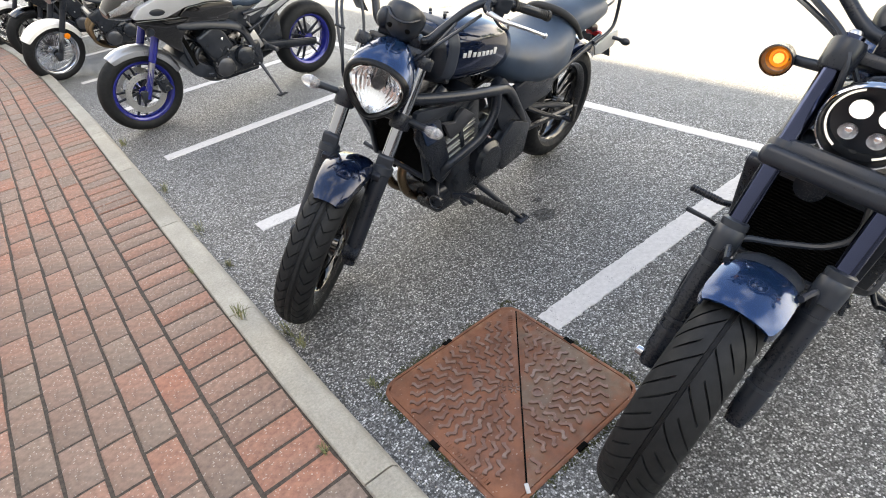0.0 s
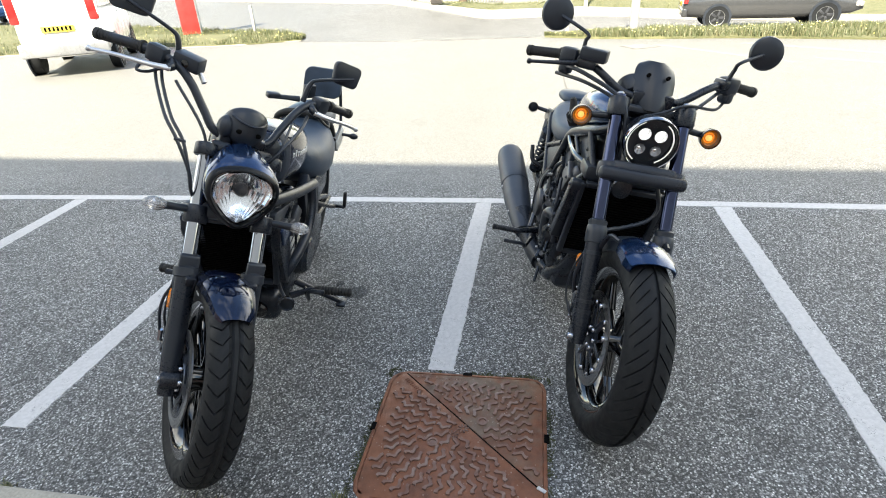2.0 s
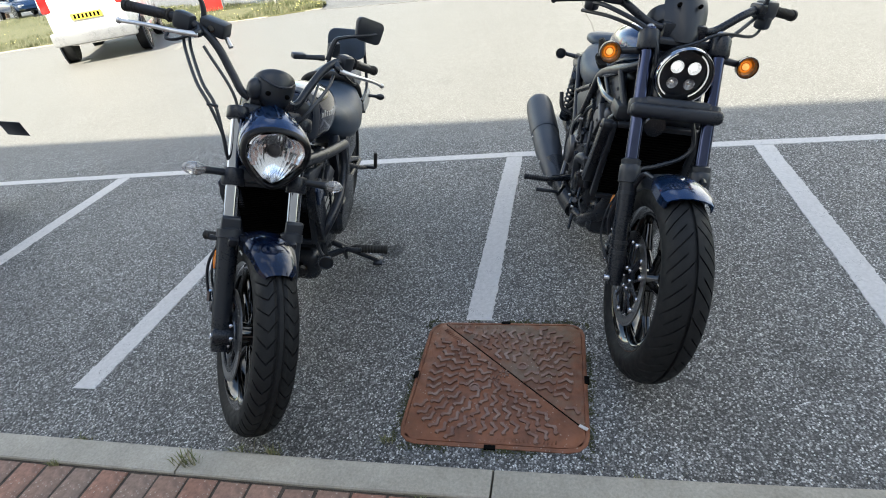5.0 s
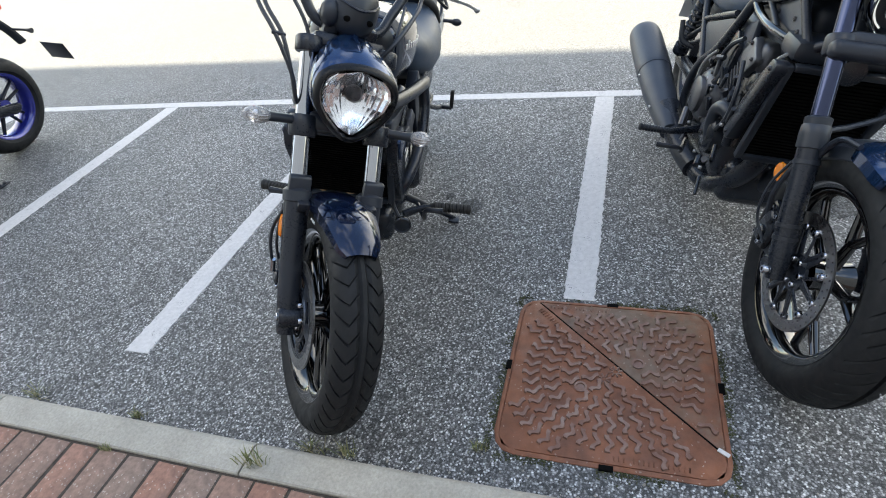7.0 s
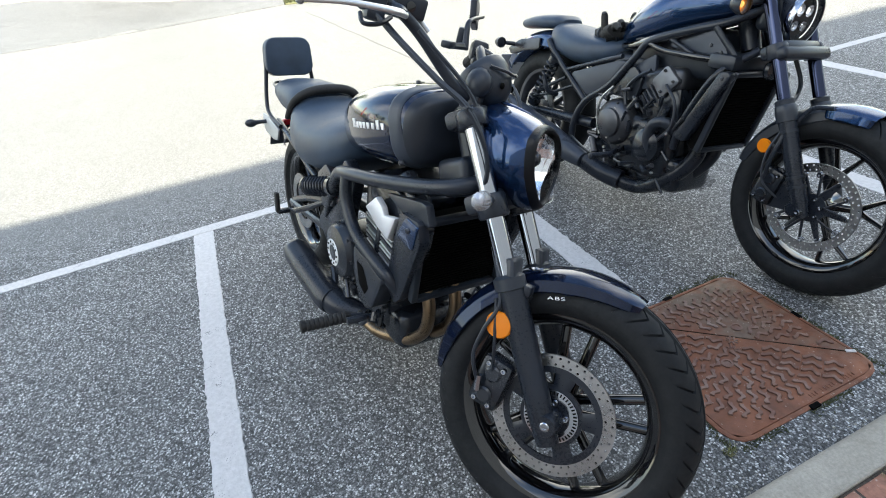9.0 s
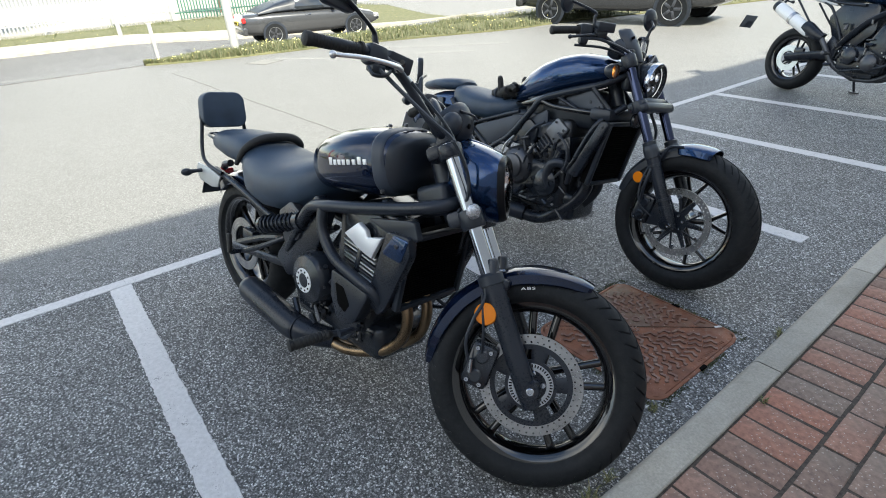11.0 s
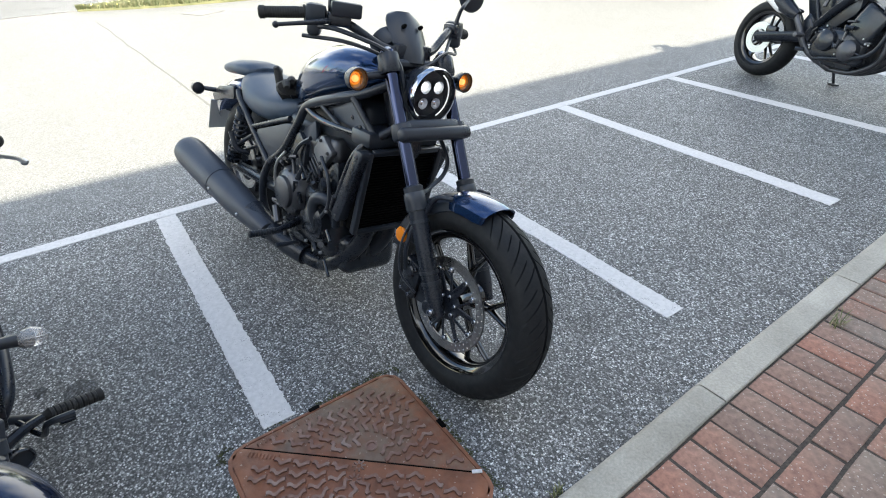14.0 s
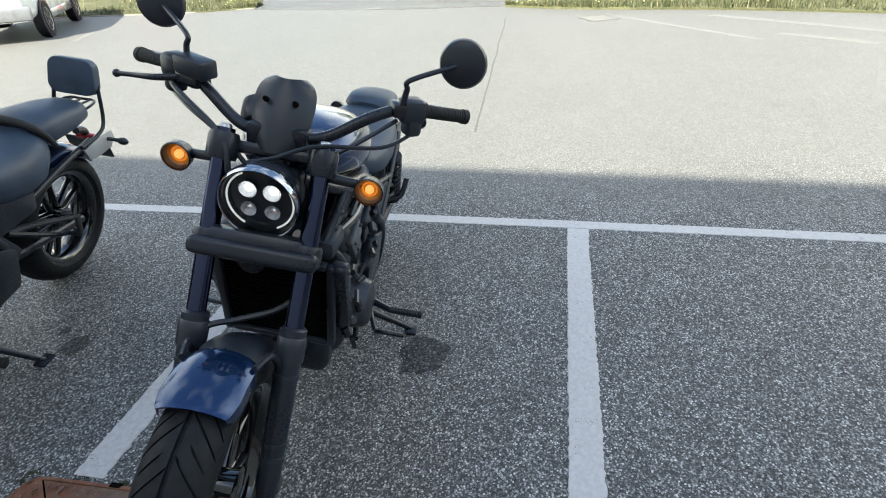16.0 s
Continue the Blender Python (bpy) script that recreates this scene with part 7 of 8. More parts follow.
    for dy in (-0.0265, 0.0265):
        for dz in (0.025, -0.0255):
            c = frm @ Vector((0.008, dy, dz))
            r = 0.0205 if dz > 0 else 0.018
            cup = part("led_cup", Geo().lathe([(r, 0.012), (r * 0.98, 0.014), (r * 0.75, 0.002), (r * 0.3, -0.004), (0, -0.004)], 24, tuple(c), ax, cap=False).moved(S), "lamp_cup", lamp, "bright LED reflector cup")
            part("led_lens", Geo().ball(tuple(frm @ Vector((0.01, dy, dz))), r * 0.55, 9, 6).moved(S), "led_lit" if dz > 0 else "bright_chrome", cup, "", 3)
    part("lamp_glass", Geo().lathe([(0.082, 0.034), (0.067, 0.042), (0.04, 0.046), (0.001, 0.047)], 40, lc, ax, cap=False).moved(S), "thin_glass", lamp, "clear lamp glass").visible_shadow = False
    part("lamp_cover", Geo().box((1.155, 0, 0.905), (0.06, 0.14, 0.1), 0.03, seg=3).moved(S), "black_plastic", lamp)
    # indicators
    for s in (-1, 1):
        round_signal((1.165, 0.221 * s, 0.937), (1.17, 0.12 * s, 0.953), S, b, lens_mat="amber_lit")
    # visor and gauge
    vis = []
    for i in range(17):
        t = i / 16
        z = 0.992 + 0.142 * t
        x = 1.186 - 0.062 * t - 0.034 * t * t
        w = float(np.interp(t, [0, 0.15, 0.4, 0.65, 0.8, 0.9, 0.96, 1.0], [0.05, 0.059, 0.068, 0.071, 0.068, 0.061, 0.052, 0.038]))
        ring = []
        for k in range(13):
            q = -1 + 2 * k / 12
            ring.append((x - 0.034 * q * q, w * q, z - 0.006 * q ** 4 * t))
        for k in range(12, -1, -1):
            q = -1 + 2 * k / 12
            ring.append((x - 0.006 - 0.034 * q * q, w * 0.97 * q, z - 0.002 - 0.006 * q ** 4 * t))
        vis.append(ring)
    vs = part("visor", Geo().loft(vis).moved(S), "black_plastic", b, "small matt black flyscreen")
    each_bolt(vs, [(1.13, dy, 1.094) for dy in (-0.033, 0.033)], 0.0065, (0.9, 0, 0.4), 0.007, "black_and_shade", S)
    part("instrument", Geo().lathe([(0, -0.045), (0.034, -0.04), (0.046, -0.02), (0.048, 0.01), (0.043, 0.016), (0.04, 0.01), (0, 0.01)], 30, (1.07, -0.06, 1.04), (-0.85, -0.1, 0.5)).moved(S), "black_plastic", b)
    part("visor_mount", Geo().box((1.095, 0, 1.035), (0.06, 0.08, 0.06), 0.015).moved(S), "black_plastic", b)
    # bars
    bar = Geo().tube([(0.935, -0.41, 1.078), (0.99, -0.33, 1.094), (1.035, -0.25, 1.094), (1.075, -0.19, 1.075), (1.115, -0.11, 1.03), (1.135, -0.06, 1.02), (1.138, 0, 1.018), (1.135, 0.06, 1.02), (1.115, 0.11, 1.03), (1.075, 0.19, 1.075), (1.035, 0.25, 1.094), (0.99, 0.33, 1.094), (0.935, 0.41, 1.078)], 0.0135, 14, 6)
    hb = part("handlebar", bar.moved(S), "satin_black", b)
    for s in (-1, 1):
        part("riser", Geo().box((1.135, 0.05 * s, 1.015), (0.045, 0.04, 0.055), 0.01).moved(S), "satin_black", hb)
        part("grip", grip_geo((1.005, 0.307 * s, 1.094), (0.945, 0.402 * s, 1.08)).moved(S), "grip", hb)
        part("switch_housing", Geo().box((1.02, 0.28 * s, 1.094), (0.058, 0.062, 0.06), 0.014, pose(0, 0, 0, 0, 0, 30 * s)).box((1.024, 0.285 * s, 1.058), (0.046, 0.04, 0.046), 0.012, pose(0, 0, 0, 0, 0, 40 * s)).moved(S), "black_plastic", hb)
        pts = [(1.065, 0.26, 1.082), (1.075, 0.31, 1.075), (1.055, 0.37, 1.064), (1.042, 0.416, 1.056)]
        lev = Geo().tube([(x, y * s, z) for x, y, z in pts], [0.009, 0.0075, 0.006, 0.006], 10)
        lev.ball((pts[3][0], pts[3][1] * s, pts[3][2]), 0.0095)
        if s < 0:
            part("lever", lev.moved(S), "satin_black", hb, "black lever")
        wide = 0.026 if s > 0 else 0.0
        mirror_round((1.045, 0.245 * s + wide * 0.5, 1.1), (1.035 + wide, 0.247 * s + wide, 1.176), (0.95 + wide * 1.35, 0.345 * s + wide * 1.4, 1.215), 0.057, S, hb, (0.97, -0.1 * s, 0.1))
    rs = part("brake_reservoir", Geo().box((1.075, -0.212, 1.118), (0.05, 0.09, 0.042), 0.007, pose(0, 0, 0, 0, 4, -25)).moved(S), "black_plastic", hb)
    part("brake_cylinder", Geo().box((1.06, -0.225, 1.088), (0.05, 0.07, 0.04), 0.01, pose(0, 0, 0, 0, 0, -25)).moved(S), "engine_black", hb)
    part("control_perch", Geo().box((1.035, 0.255, 1.098), (0.05, 0.05, 0.035), 0.01, pose(0, 0, 0, 0, 0, 25)).moved(S), "engine_black", hb)
    hose([(1.0, -0.31, 1.03), (1.1, -0.22, 1.03), (1.16, -0.12, 1.0), (1.17, -0.05, 0.93)], 0.006, S, b, "throttle_cable")
    hose([(1.02, -0.3, 1.06), (1.1, -0.24, 1.06), (1.19, -0.11, 1.01), (1.22, -0.08, 0.92), (1.2, -0.05, 0.85)], 0.007, S, b, "brake_hose")
    hose([(1.0, 0.3, 1.04), (1.1, 0.23, 1.02), (1.19, 0.1, 1.03), (1.22, 0.02, 1.0), (1.23, -0.04, 0.98)], 0.005, S, b, "clutch_cable")
    hose([(1.04, 0.25, 1.07), (1.11, 0.17, 1.02), (1.15, 0.1, 0.98)], 0.006, S, b, "wiring")
    hose([(1.235, 0.075, 0.78), (1.275, 0.095, 0.70), (1.3, 0.06, 0.655), (1.33, -0.02, 0.63), (1.37, -0.09, 0.62), (1.4, -0.13, 0.55), (1.39, -0.14, 0.46), (1.38, -0.12, 0.38)], 0.0075, S, b, "brake_hose")
    hose([(1.39, -0.13, 0.56), (1.375, -0.15, 0.47), (1.39, -0.15, 0.38), (1.45, -0.13, 0.33)], 0.004, S, b, "sensor_cable")
    part("horn", Geo().lathe([(0, -0.01), (0.03, -0.01), (0.036, 0.0), (0.034, 0.012), (0.012, 0.016), (0, 0.016)], 24, (1.225, -0.03, 0.73), (1, 0, 0)), "engine_black", b)
    # frame: upper tubes, lattice and seat rails
    for s in (-1, 1):
        for nm, pts, r in (("upper_rail", [(1.15, 0.06, 0.925), (1.06, 0.12, 0.872), (0.95, 0.143, 0.837), (0.84, 0.15, 0.803), (0.745, 0.152, 0.762), (0.69, 0.155, 0.69), (0.578, 0.16, 0.555), (0.455, 0.162, 0.465), (0.4, 0.165, 0.37), (0.392, 0.16, 0.27), (0.43, 0.15, 0.2)], 0.0165),
                           ("lower_rail", [(0.755, 0.152, 0.762), (0.83, 0.152, 0.745), (0.97, 0.15, 0.742), (1.13, 0.11, 0.742)], 0.013),
                           ("down_tube", [(1.18, 0.06, 0.79), (1.106, 0.145, 0.702), (1.05, 0.16, 0.589), (1.011, 0.163, 0.473), (0.99, 0.15, 0.38)], 0.015),
                           ("lattice_tube", [(1.035, 0.138, 0.855), (1.14, 0.12, 0.758)], 0.012),
                           ("lattice_tube", [(0.84, 0.148, 0.795), (0.97, 0.145, 0.748)], 0.009),
                           ("seat_stay", [(0.08, 0.138, 0.69), (0.125, 0.145, 0.655), (0.28, 0.152, 0.556), (0.44, 0.158, 0.458)], 0.0145),
                           ("seat_rail", [(0.24, 0.15, 0.565), (0.43, 0.152, 0.628), (0.62, 0.153, 0.69)], 0.011),
                           ("peg_stay", [(0.0, 0.15, 0.395), (0.13, 0.15, 0.466), (0.27, 0.152, 0.537)], 0.0095),
                           ("peg_stay", [(0.0, 0.155, 0.385), (0.17, 0.157, 0.44), (0.34, 0.158, 0.51)], 0.0085)):
            part(nm, Geo().tube([(x, y * s, z) for x, y, z in pts], r, 10), "gloss_black" if nm == "lower_rail" else "satin_black", b)
    part("steering_head", Geo().rod((1.11, 0, 0.78), (1.03, 0, 0.95), 0.036), "satin_black", b)
    for s in (-1, 1):
        part("side_cover", round_panel([(0.295, 0.565), (0.6, 0.668), (0.66, 0.672), (0.58, 0.562), (0.445, 0.478)], s * 0.146 - 0.01, s * 0.146 + 0.01, 0.003), "matt_black", b)
        part("frame_infill", round_panel([(0.84, 0.758), (1.12, 0.752), (1.045, 0.855), (0.94, 0.832), (0.86, 0.806)], s * 0.124 - 0.008, s * 0.124 + 0.008, 0.004), "matt_black", b)
        each_bolt(b, [(0.9, s * 0.133, 0.775), (1.03, s * 0.133, 0.79), (1.08, s * 0.133, 0.77)], 0.007, (0, s, 0), 0.005, "engine_grey")
    part("air_box", Geo().box((0.83, 0, 0.745), (0.46, 0.2, 0.19), 0.04, seg=3).box((0.62, 0, 0.62), (0.2, 0.22, 0.16), 0.03, seg=3), "black_plastic", b)
    # tank
    sts = [(0.487, 0.03, 0.722, 0.75, 2.2), (0.512, 0.068, 0.722, 0.805, 2.3), (0.555, 0.098, 0.728, 0.862, 2.4), (0.63, 0.126, 0.742, 0.922, 2.5), (0.71, 0.144, 0.765, 0.963, 2.6), (0.81, 0.154, 0.797, 0.997, 2.6), (0.92, 0.152, 0.832, 1.012, 2.6), (1.02, 0.134, 0.866, 1.005, 2.5), (1.085, 0.1, 0.892, 0.985, 2.3), (1.112, 0.06, 0.908, 0.965, 2.2)]
    tank = part("fuel_tank", Geo().loft([oval(x, hw, zb, zt, 36, p) for x, hw, zb, zt, p in sts]), "lacquer_blue", b, "sloping glossy dark blue fuel tank", 60)
    part("cap", Geo().lathe([(0, -0.02), (0.034, -0.02), (0.034, 0.006), (0.028, 0.012), (0, 0.012)], 26, (0.93, 0, 0.985), (0, 0, 1)), "gloss_black", tank)
    lowb = Geo().tube([(0.53, -0.07, 0.722), (0.64, -0.112, 0.738), (0.8, -0.137, 0.788), (0.96, -0.132, 0.84), (1.08, -0.095, 0.888)], [0.012, 0.02, 0.024, 0.022, 0.014], 12).mirrored()
    part("tank_seam", lowb, "gloss_black", tank)
    # seats, tail
    part("seat", Geo().loft([oval(0.565, 0.05, 0.69, 0.742, 24, 2.6), oval(0.53, 0.09, 0.655, 0.75, 24, 2.8), oval(0.46, 0.13, 0.625, 0.745, 24, 2.8), oval(0.36, 0.15, 0.605, 0.742, 24, 2.8), oval(0.25, 0.156, 0.6, 0.752, 24, 2.8), oval(0.15, 0.15, 0.615, 0.77, 24, 2.7), oval(0.075, 0.125, 0.65, 0.776, 24, 2.6), oval(0.045, 0.085, 0.69, 0.765, 24, 2.4)]), "vinyl", b, "low black vinyl solo seat", 60)
    part("pillion_seat", Geo().loft([oval(0.075, 0.07, 0.745, 0.79, 24, 2.4), oval(0.04, 0.095, 0.738, 0.806, 24, 2.5), oval(-0.06, 0.102, 0.73, 0.804, 24, 2.5), oval(-0.16, 0.095, 0.72, 0.79, 24, 2.5), oval(-0.25, 0.078, 0.71, 0.768, 24, 2.4), oval(-0.285, 0.045, 0.712, 0.75, 24, 2.3)]), "vinyl", b, "small black vinyl pillion pad", 60)
    part("rear_mudguard", arc_shell(RA, 0.402, 66, 152, 0.112, 0.004, 0.07), "lacquer_blue", b, "glossy dark blue rear mudguard")
    for s in (-1, 1):
        part("tail_bracket", round_panel([(-0.02, 0.69), (-0.2, 0.66), (-0.3, 0.6), (-0.27, 0.57), (-0.14, 0.61), (-0.02, 0.63)], s * 0.118 - 0.006, s * 0.118 + 0.006, 0.004), "engine_grey", b)
        round_signal((-0.27, 0.205 * s, 0.635), (-0.25, 0.12 * s, 0.628), I, b, 0.028, "black_plastic", "rear_indicator")
        spring_leg(b, (0.03, 0.15 * s, 0.36), (0.17, 0.15 * s, 0.62), 0.03)
    part("tail_light", Geo().box((-0.29, 0, 0.62), (0.05, 0.12, 0.06), 0.02), "red_lens", b)
    part("number_plate", Geo().box((-0.42, 0, 0.47), (0.006, 0.2, 0.17), 0.002, Matrix.Rotation(radians(18), 4, "Y")), "galvanised", b)
    part("plate_arm", Geo().tube([(-0.2, 0, 0.62), (-0.34, 0, 0.6), (-0.41, 0, 0.5)], 0.022, 8), "black_plastic", b)
    sw = Geo().tube([(0.5, -0.13, 0.36), (0.25, -0.13, 0.34), (0.0, -0.13, 0.32)], 0.026, 10).mirrored()
    sw.rod((0, -0.145, 0.32), (0, 0.145, 0.32), 0.015)
    part("swingarm", sw, "satin_black", b)
    # engine
    en = part("engine", Geo().box((0.74, 0, 0.34), (0.46, 0.3, 0.26), 0.05, seg=3).box((0.9, 0, 0.25), (0.24, 0.24, 0.16), 0.04, seg=3).box((0.66, 0, 0.2), (0.36, 0.2, 0.13), 0.04), "engine_black", b, "black parallel-twin engine with grey covers")
    cy = Matrix.Translation((0.86, 0, 0.56)) @ Matrix.Rotation(radians(-10), 4, "Y")
    part("cylinder_block", Geo().box((0, 0, -0.04), (0.2, 0.27, 0.16), 0.02).moved(cy), "engine_black", en)
    part("cylinder_head", Geo().box((0, 0, 0.07), (0.21, 0.28, 0.1), 0.03, seg=3).moved(cy), "engine_grey", en)
    for s in (-1, 1):
        part("head_cover", round_panel([(0.872, 0.695), (0.95, 0.64), (0.872, 0.556), (0.808, 0.62)], s * 0.142 - 0.014, s * 0.142 + 0.014, 0.008), "head_grey", en, "grey cylinder head cover")
        for q in range(5):
            part("barrel_fin", Geo().box((0.825 - 0.014 * q, s * 0.135, 0.575 - 0.018 * q), (0.075, 0.024, 0.0075), 0.0015, Matrix.Rotation(radians(40), 4, "Y"), seg=1), "engine_grey", en)
        part("intake_cover", round_panel([(0.705, 0.675), (0.79, 0.725), (0.805, 0.635), (0.775, 0.575), (0.63, 0.565)], s * 0.128 - 0.01, s * 0.128 + 0.01, 0.006), "matt_black", en, "dull grey-black intake cover")
        each_bolt(en, [(0.87, s * 0.158, 0.67), (0.92, s * 0.158, 0.635), (0.868, s * 0.158, 0.585)], 0.0065, (0, s, 0), 0.005, "engine_grey")
        part("airbox", round_panel([(0.58, 0.52), (0.74, 0.52), (0.76, 0.62), (0.7, 0.66), (0.6, 0.64)], s * 0.125 - 0.03, s * 0.125 + 0.03, 0.02), "engine_black", en)
    ccx, ccz = 0.65, 0.405
    part("clutch_cover", Geo().lathe([(0, 0.085), (0.055, 0.085), (0.064, 0.08), (0.066, 0.066), (0.085, 0.06), (0.102, 0.04), (0.108, 0.0), (0, 0.0)], 44, (ccx, -0.12, ccz), (0, -1, 0)), "engine_grey", en, "round dark grey clutch cover")
    part("crank_cover", Geo().lathe([(0, 0.06), (0.05, 0.058), (0.07, 0.045), (0.075, 0.0), (0, 0)], 36, (0.87, -0.135, 0.36), (0, -1, 0)), "engine_black", en)
    each_bolt(en, [(ccx + 0.092 * math.cos(k * 0.7), -0.174, ccz + 0.092 * math.sin(k * 0.7)) for k in range(9)], 0.006, (0, -1, 0), 0.005, "engine_grey")
    part("stator_cover", Geo().lathe([(0, 0.085), (0.06, 0.083), (0.078, 0.07), (0.088, 0.03), (0.09, 0.0), (0, 0)], 36, (0.84, 0.135, 0.36), (0, 1, 0)), "engine_grey", en, "round grey generator cover")
    part("sprocket_cover", round_panel([(0.5, 0.28), (0.7, 0.26), (0.72, 0.42), (0.62, 0.5), (0.48, 0.44)], 0.13, 0.18, 0.012), "engine_black", en)
    part("water_hose", Geo().tube([(1.0, -0.13, 0.43), (0.95, -0.17, 0.475), (0.9, -0.185, 0.46), (0.88, -0.18, 0.4), (0.9, -0.17, 0.34)], 0.024, 12), "black_plastic", en)
    rnd = random.Random(8)
    for s, count in ((-1, 34), (1, 24)):
        for k in range(count):
            q = (rnd.uniform(0.55, 1.0), s * (0.165 + rnd.uniform(-0.015, 0.02)), rnd.uniform(0.23, 0.6))
            part("fitting", Geo().rod(q, (q[0] + rnd.uniform(-0.06, 0.06), q[1] + 0.012 * s, q[2] + rnd.uniform(-0.06, 0.06)), rnd.uniform(0.005, 0.014), 8), rnd.choice(["engine_black", "engine_black", "engine_grey"]), en)
    each_bolt(en, [(rnd.uniform(0.56, 0.98), -0.182, rnd.uniform(0.26, 0.5)) for k in range(10)], 0.0065, (0, -1, 0), 0.005, "steel")
    hose([(0.62, -0.17, 0.56), (0.58, -0.19, 0.5), (0.57, -0.19, 0.42), (0.6, -0.185, 0.34)], 0.006, I, b, "wiring", "alloy")
    hose([(0.9, -0.17, 0.62), (0.97, -0.18, 0.56), (0.98, -0.18, 0.47), (0.93, -0.18, 0.4)], 0.007, I, b, "wiring")
    hose([(0.8, -0.16, 0.66), (0.74, -0.17, 0.62), (0.7, -0.175, 0.56), (0.72, -0.18, 0.5)], 0.008, I, b, "wiring")
    # radiator and shrouds
    radiator(b, 1.11, 0.40, 0.72, 0.152, 12)
    for s in (-1, 1):
        p = part("radiator_shroud", Geo().prism([(1.008, 0.446), (1.02, 0.432), (1.05, 0.428), (1.062, 0.436), (1.18, 0.692), (1.178, 0.708), (1.165, 0.716), (1.142, 0.714), (1.132, 0.706)], s * 0.167 - 0.02, s * 0.167 + 0.02, 0.012), "satin_black", b)
        each_bolt(p, [(1.152, s * 0.188, 0.69), (1.04, s * 0.188, 0.45)], 0.007, (0, s, 0), 0.005, "engine_grey")
    part("chin_cover", Geo().box((1.1, 0, 0.74), (0.12, 0.3, 0.06), 0.02), "black_plastic", b)
    # exhaust
    for y in (-0.06, 0.04):
        part("exhaust_header", Geo().tube([(0.96, y, 0.50), (1.02, y, 0.45), (1.05, y, 0.37), (1.01, y - 0.02, 0.28), (0.92, y - 0.05, 0.195), (0.82, -0.1, 0.145), (0.72, -0.13, 0.148), (0.62, -0.15, 0.165)], 0.033, 16), "satin_black", b)
    ex = Geo().tube([(0.74, -0.13, 0.15), (0.62, -0.17, 0.168), (0.5, -0.205, 0.215), (0.42, -0.22, 0.24)], [0.045, 0.042, 0.046, 0.055], 16)
    part("exhaust_link", ex, "satin_black", b)
    s0, s1 = Vector((0.56, -0.215, 0.20)), Vector((-0.215, -0.285, 0.346))
    mf = Geo().tube([s0, s0.lerp(s1, 0.1), s0.lerp(s1, 0.35), s0.lerp(s1, 0.55)], [0.038, 0.05, 0.07, 0.073], 26)
    part("silencer_shield", mf, "matt_black", b, "matt black silencer shield")
    mf = Geo().tube([s0.lerp(s1, 0.54), s0.lerp(s1, 0.6), s0.lerp(s1, 0.9), s0.lerp(s1, 0.98), s1], [0.075, 0.077, 0.077, 0.072, 0.06], 26)
    part("silencer", mf, "matt_black", b, "large matt black silencer")
    part("silencer_end", Geo().rod(s0.lerp(s1, 0.99), s0.lerp(s1, 1.03), 0.02, 14), "black_and_shade", b)
    each_bolt(b, [tuple(s0.lerp(s1, 0.2) + Vector((0, -0.06, 0))), tuple(s0.lerp(s1, 0.5) + Vector((0, -0.074, 0)))], 0.007, (0, -1, 0), 0.005, "steel")
    # controls
    for s in (-1, 1):
        peg(b, (0.775, 0.27 * s, 0.3), (0.772, 0.385 * s, 0.3), "satin_black", [(0.72, 0.16 * s, 0.30), (0.75, 0.22 * s, 0.3), (0.775, 0.275 * s, 0.3)], 0.72)
        part("pedal", Geo().tube([(0.74, 0.2 * s, 0.26), (0.86, 0.24 * s, 0.27), (0.9, 0.26 * s, 0.3), (0.9, 0.34 * s, 0.302)], [0.009, 0.008, 0.007, 0.009], 8), "satin_black", b)
        part("pillion_footrest", Geo().tube([(0.22, 0.15 * s, 0.44), (0.2, 0.2 * s, 0.46), (0.17, 0.215 * s, 0.53)], [0.012, 0.012, 0.011], 8), "satin_black", b)
    w2l = b.matrix_basis.inverted()
    foot = w2l @ Vector((1.86, 0.16, 0.008))
    ss = Geo().tube([(0.68, 0.13, 0.22), tuple(Vector((0.68, 0.13, 0.22)).lerp(foot, 0.5)), tuple(foot)], [0.016, 0.013, 0.011], 10)
    ss.box(tuple(foot), (0.07, 0.045, 0.012), 0.004)
    part("side_stand", ss, "satin_black", b)
    # riding gloves left on the seat
    M = b.matrix_basis
    for side in (0, 1):
        c = Vector((0.45 + 0.075 * side, -0.07 + 0.06 * side, 0.772 + 0.008 * side))
        G = M @ Matrix.Translation(c) @ Matrix.Rotation(radians(-25 + 60 * side), 4, "Z") @ Matrix.Rotation(radians(-12), 4, "Y") @ Matrix.Scale(1.3, 4)
        glove = thing("riding_glove", "crumpled black leather riding glove lying on the seat", "glove", G, "pair of gloves")
        rnd = random.Random(21 + side)
        rings = []
        for i, (x, w, h) in enumerate([(-0.095, 0.04, 0.034), (-0.075, 0.036, 0.029), (-0.05, 0.034, 0.024), (-0.02, 0.041, 0.026), (0.02, 0.044, 0.026), (0.045, 0.038, 0.022)]):
            rings.append([(x + rnd.uniform(-0.004, 0.004), w * math.cos(a) * rnd.uniform(0.9, 1.1), h * math.sin(a) * rnd.uniform(0.85, 1.12)) for a in [2 * math.pi * k / 14 for k in range(14)]])
        inner = [[(x + 0.004, y * 0.88, z * 0.86) for x, y, z in r] for r in rings[:3]]
        part("palm", Geo().loft(inner[::-1] + rings, cap=True), "grip", glove, "", 60)
        part("cuff_strap", Geo().tube([(-0.055, 0.036 * math.cos(a), 0.027 * math.sin(a)) for a in [2 * math.pi * k / 10 for k in range(9)]], 0.006, 6), "black_plastic", glove)
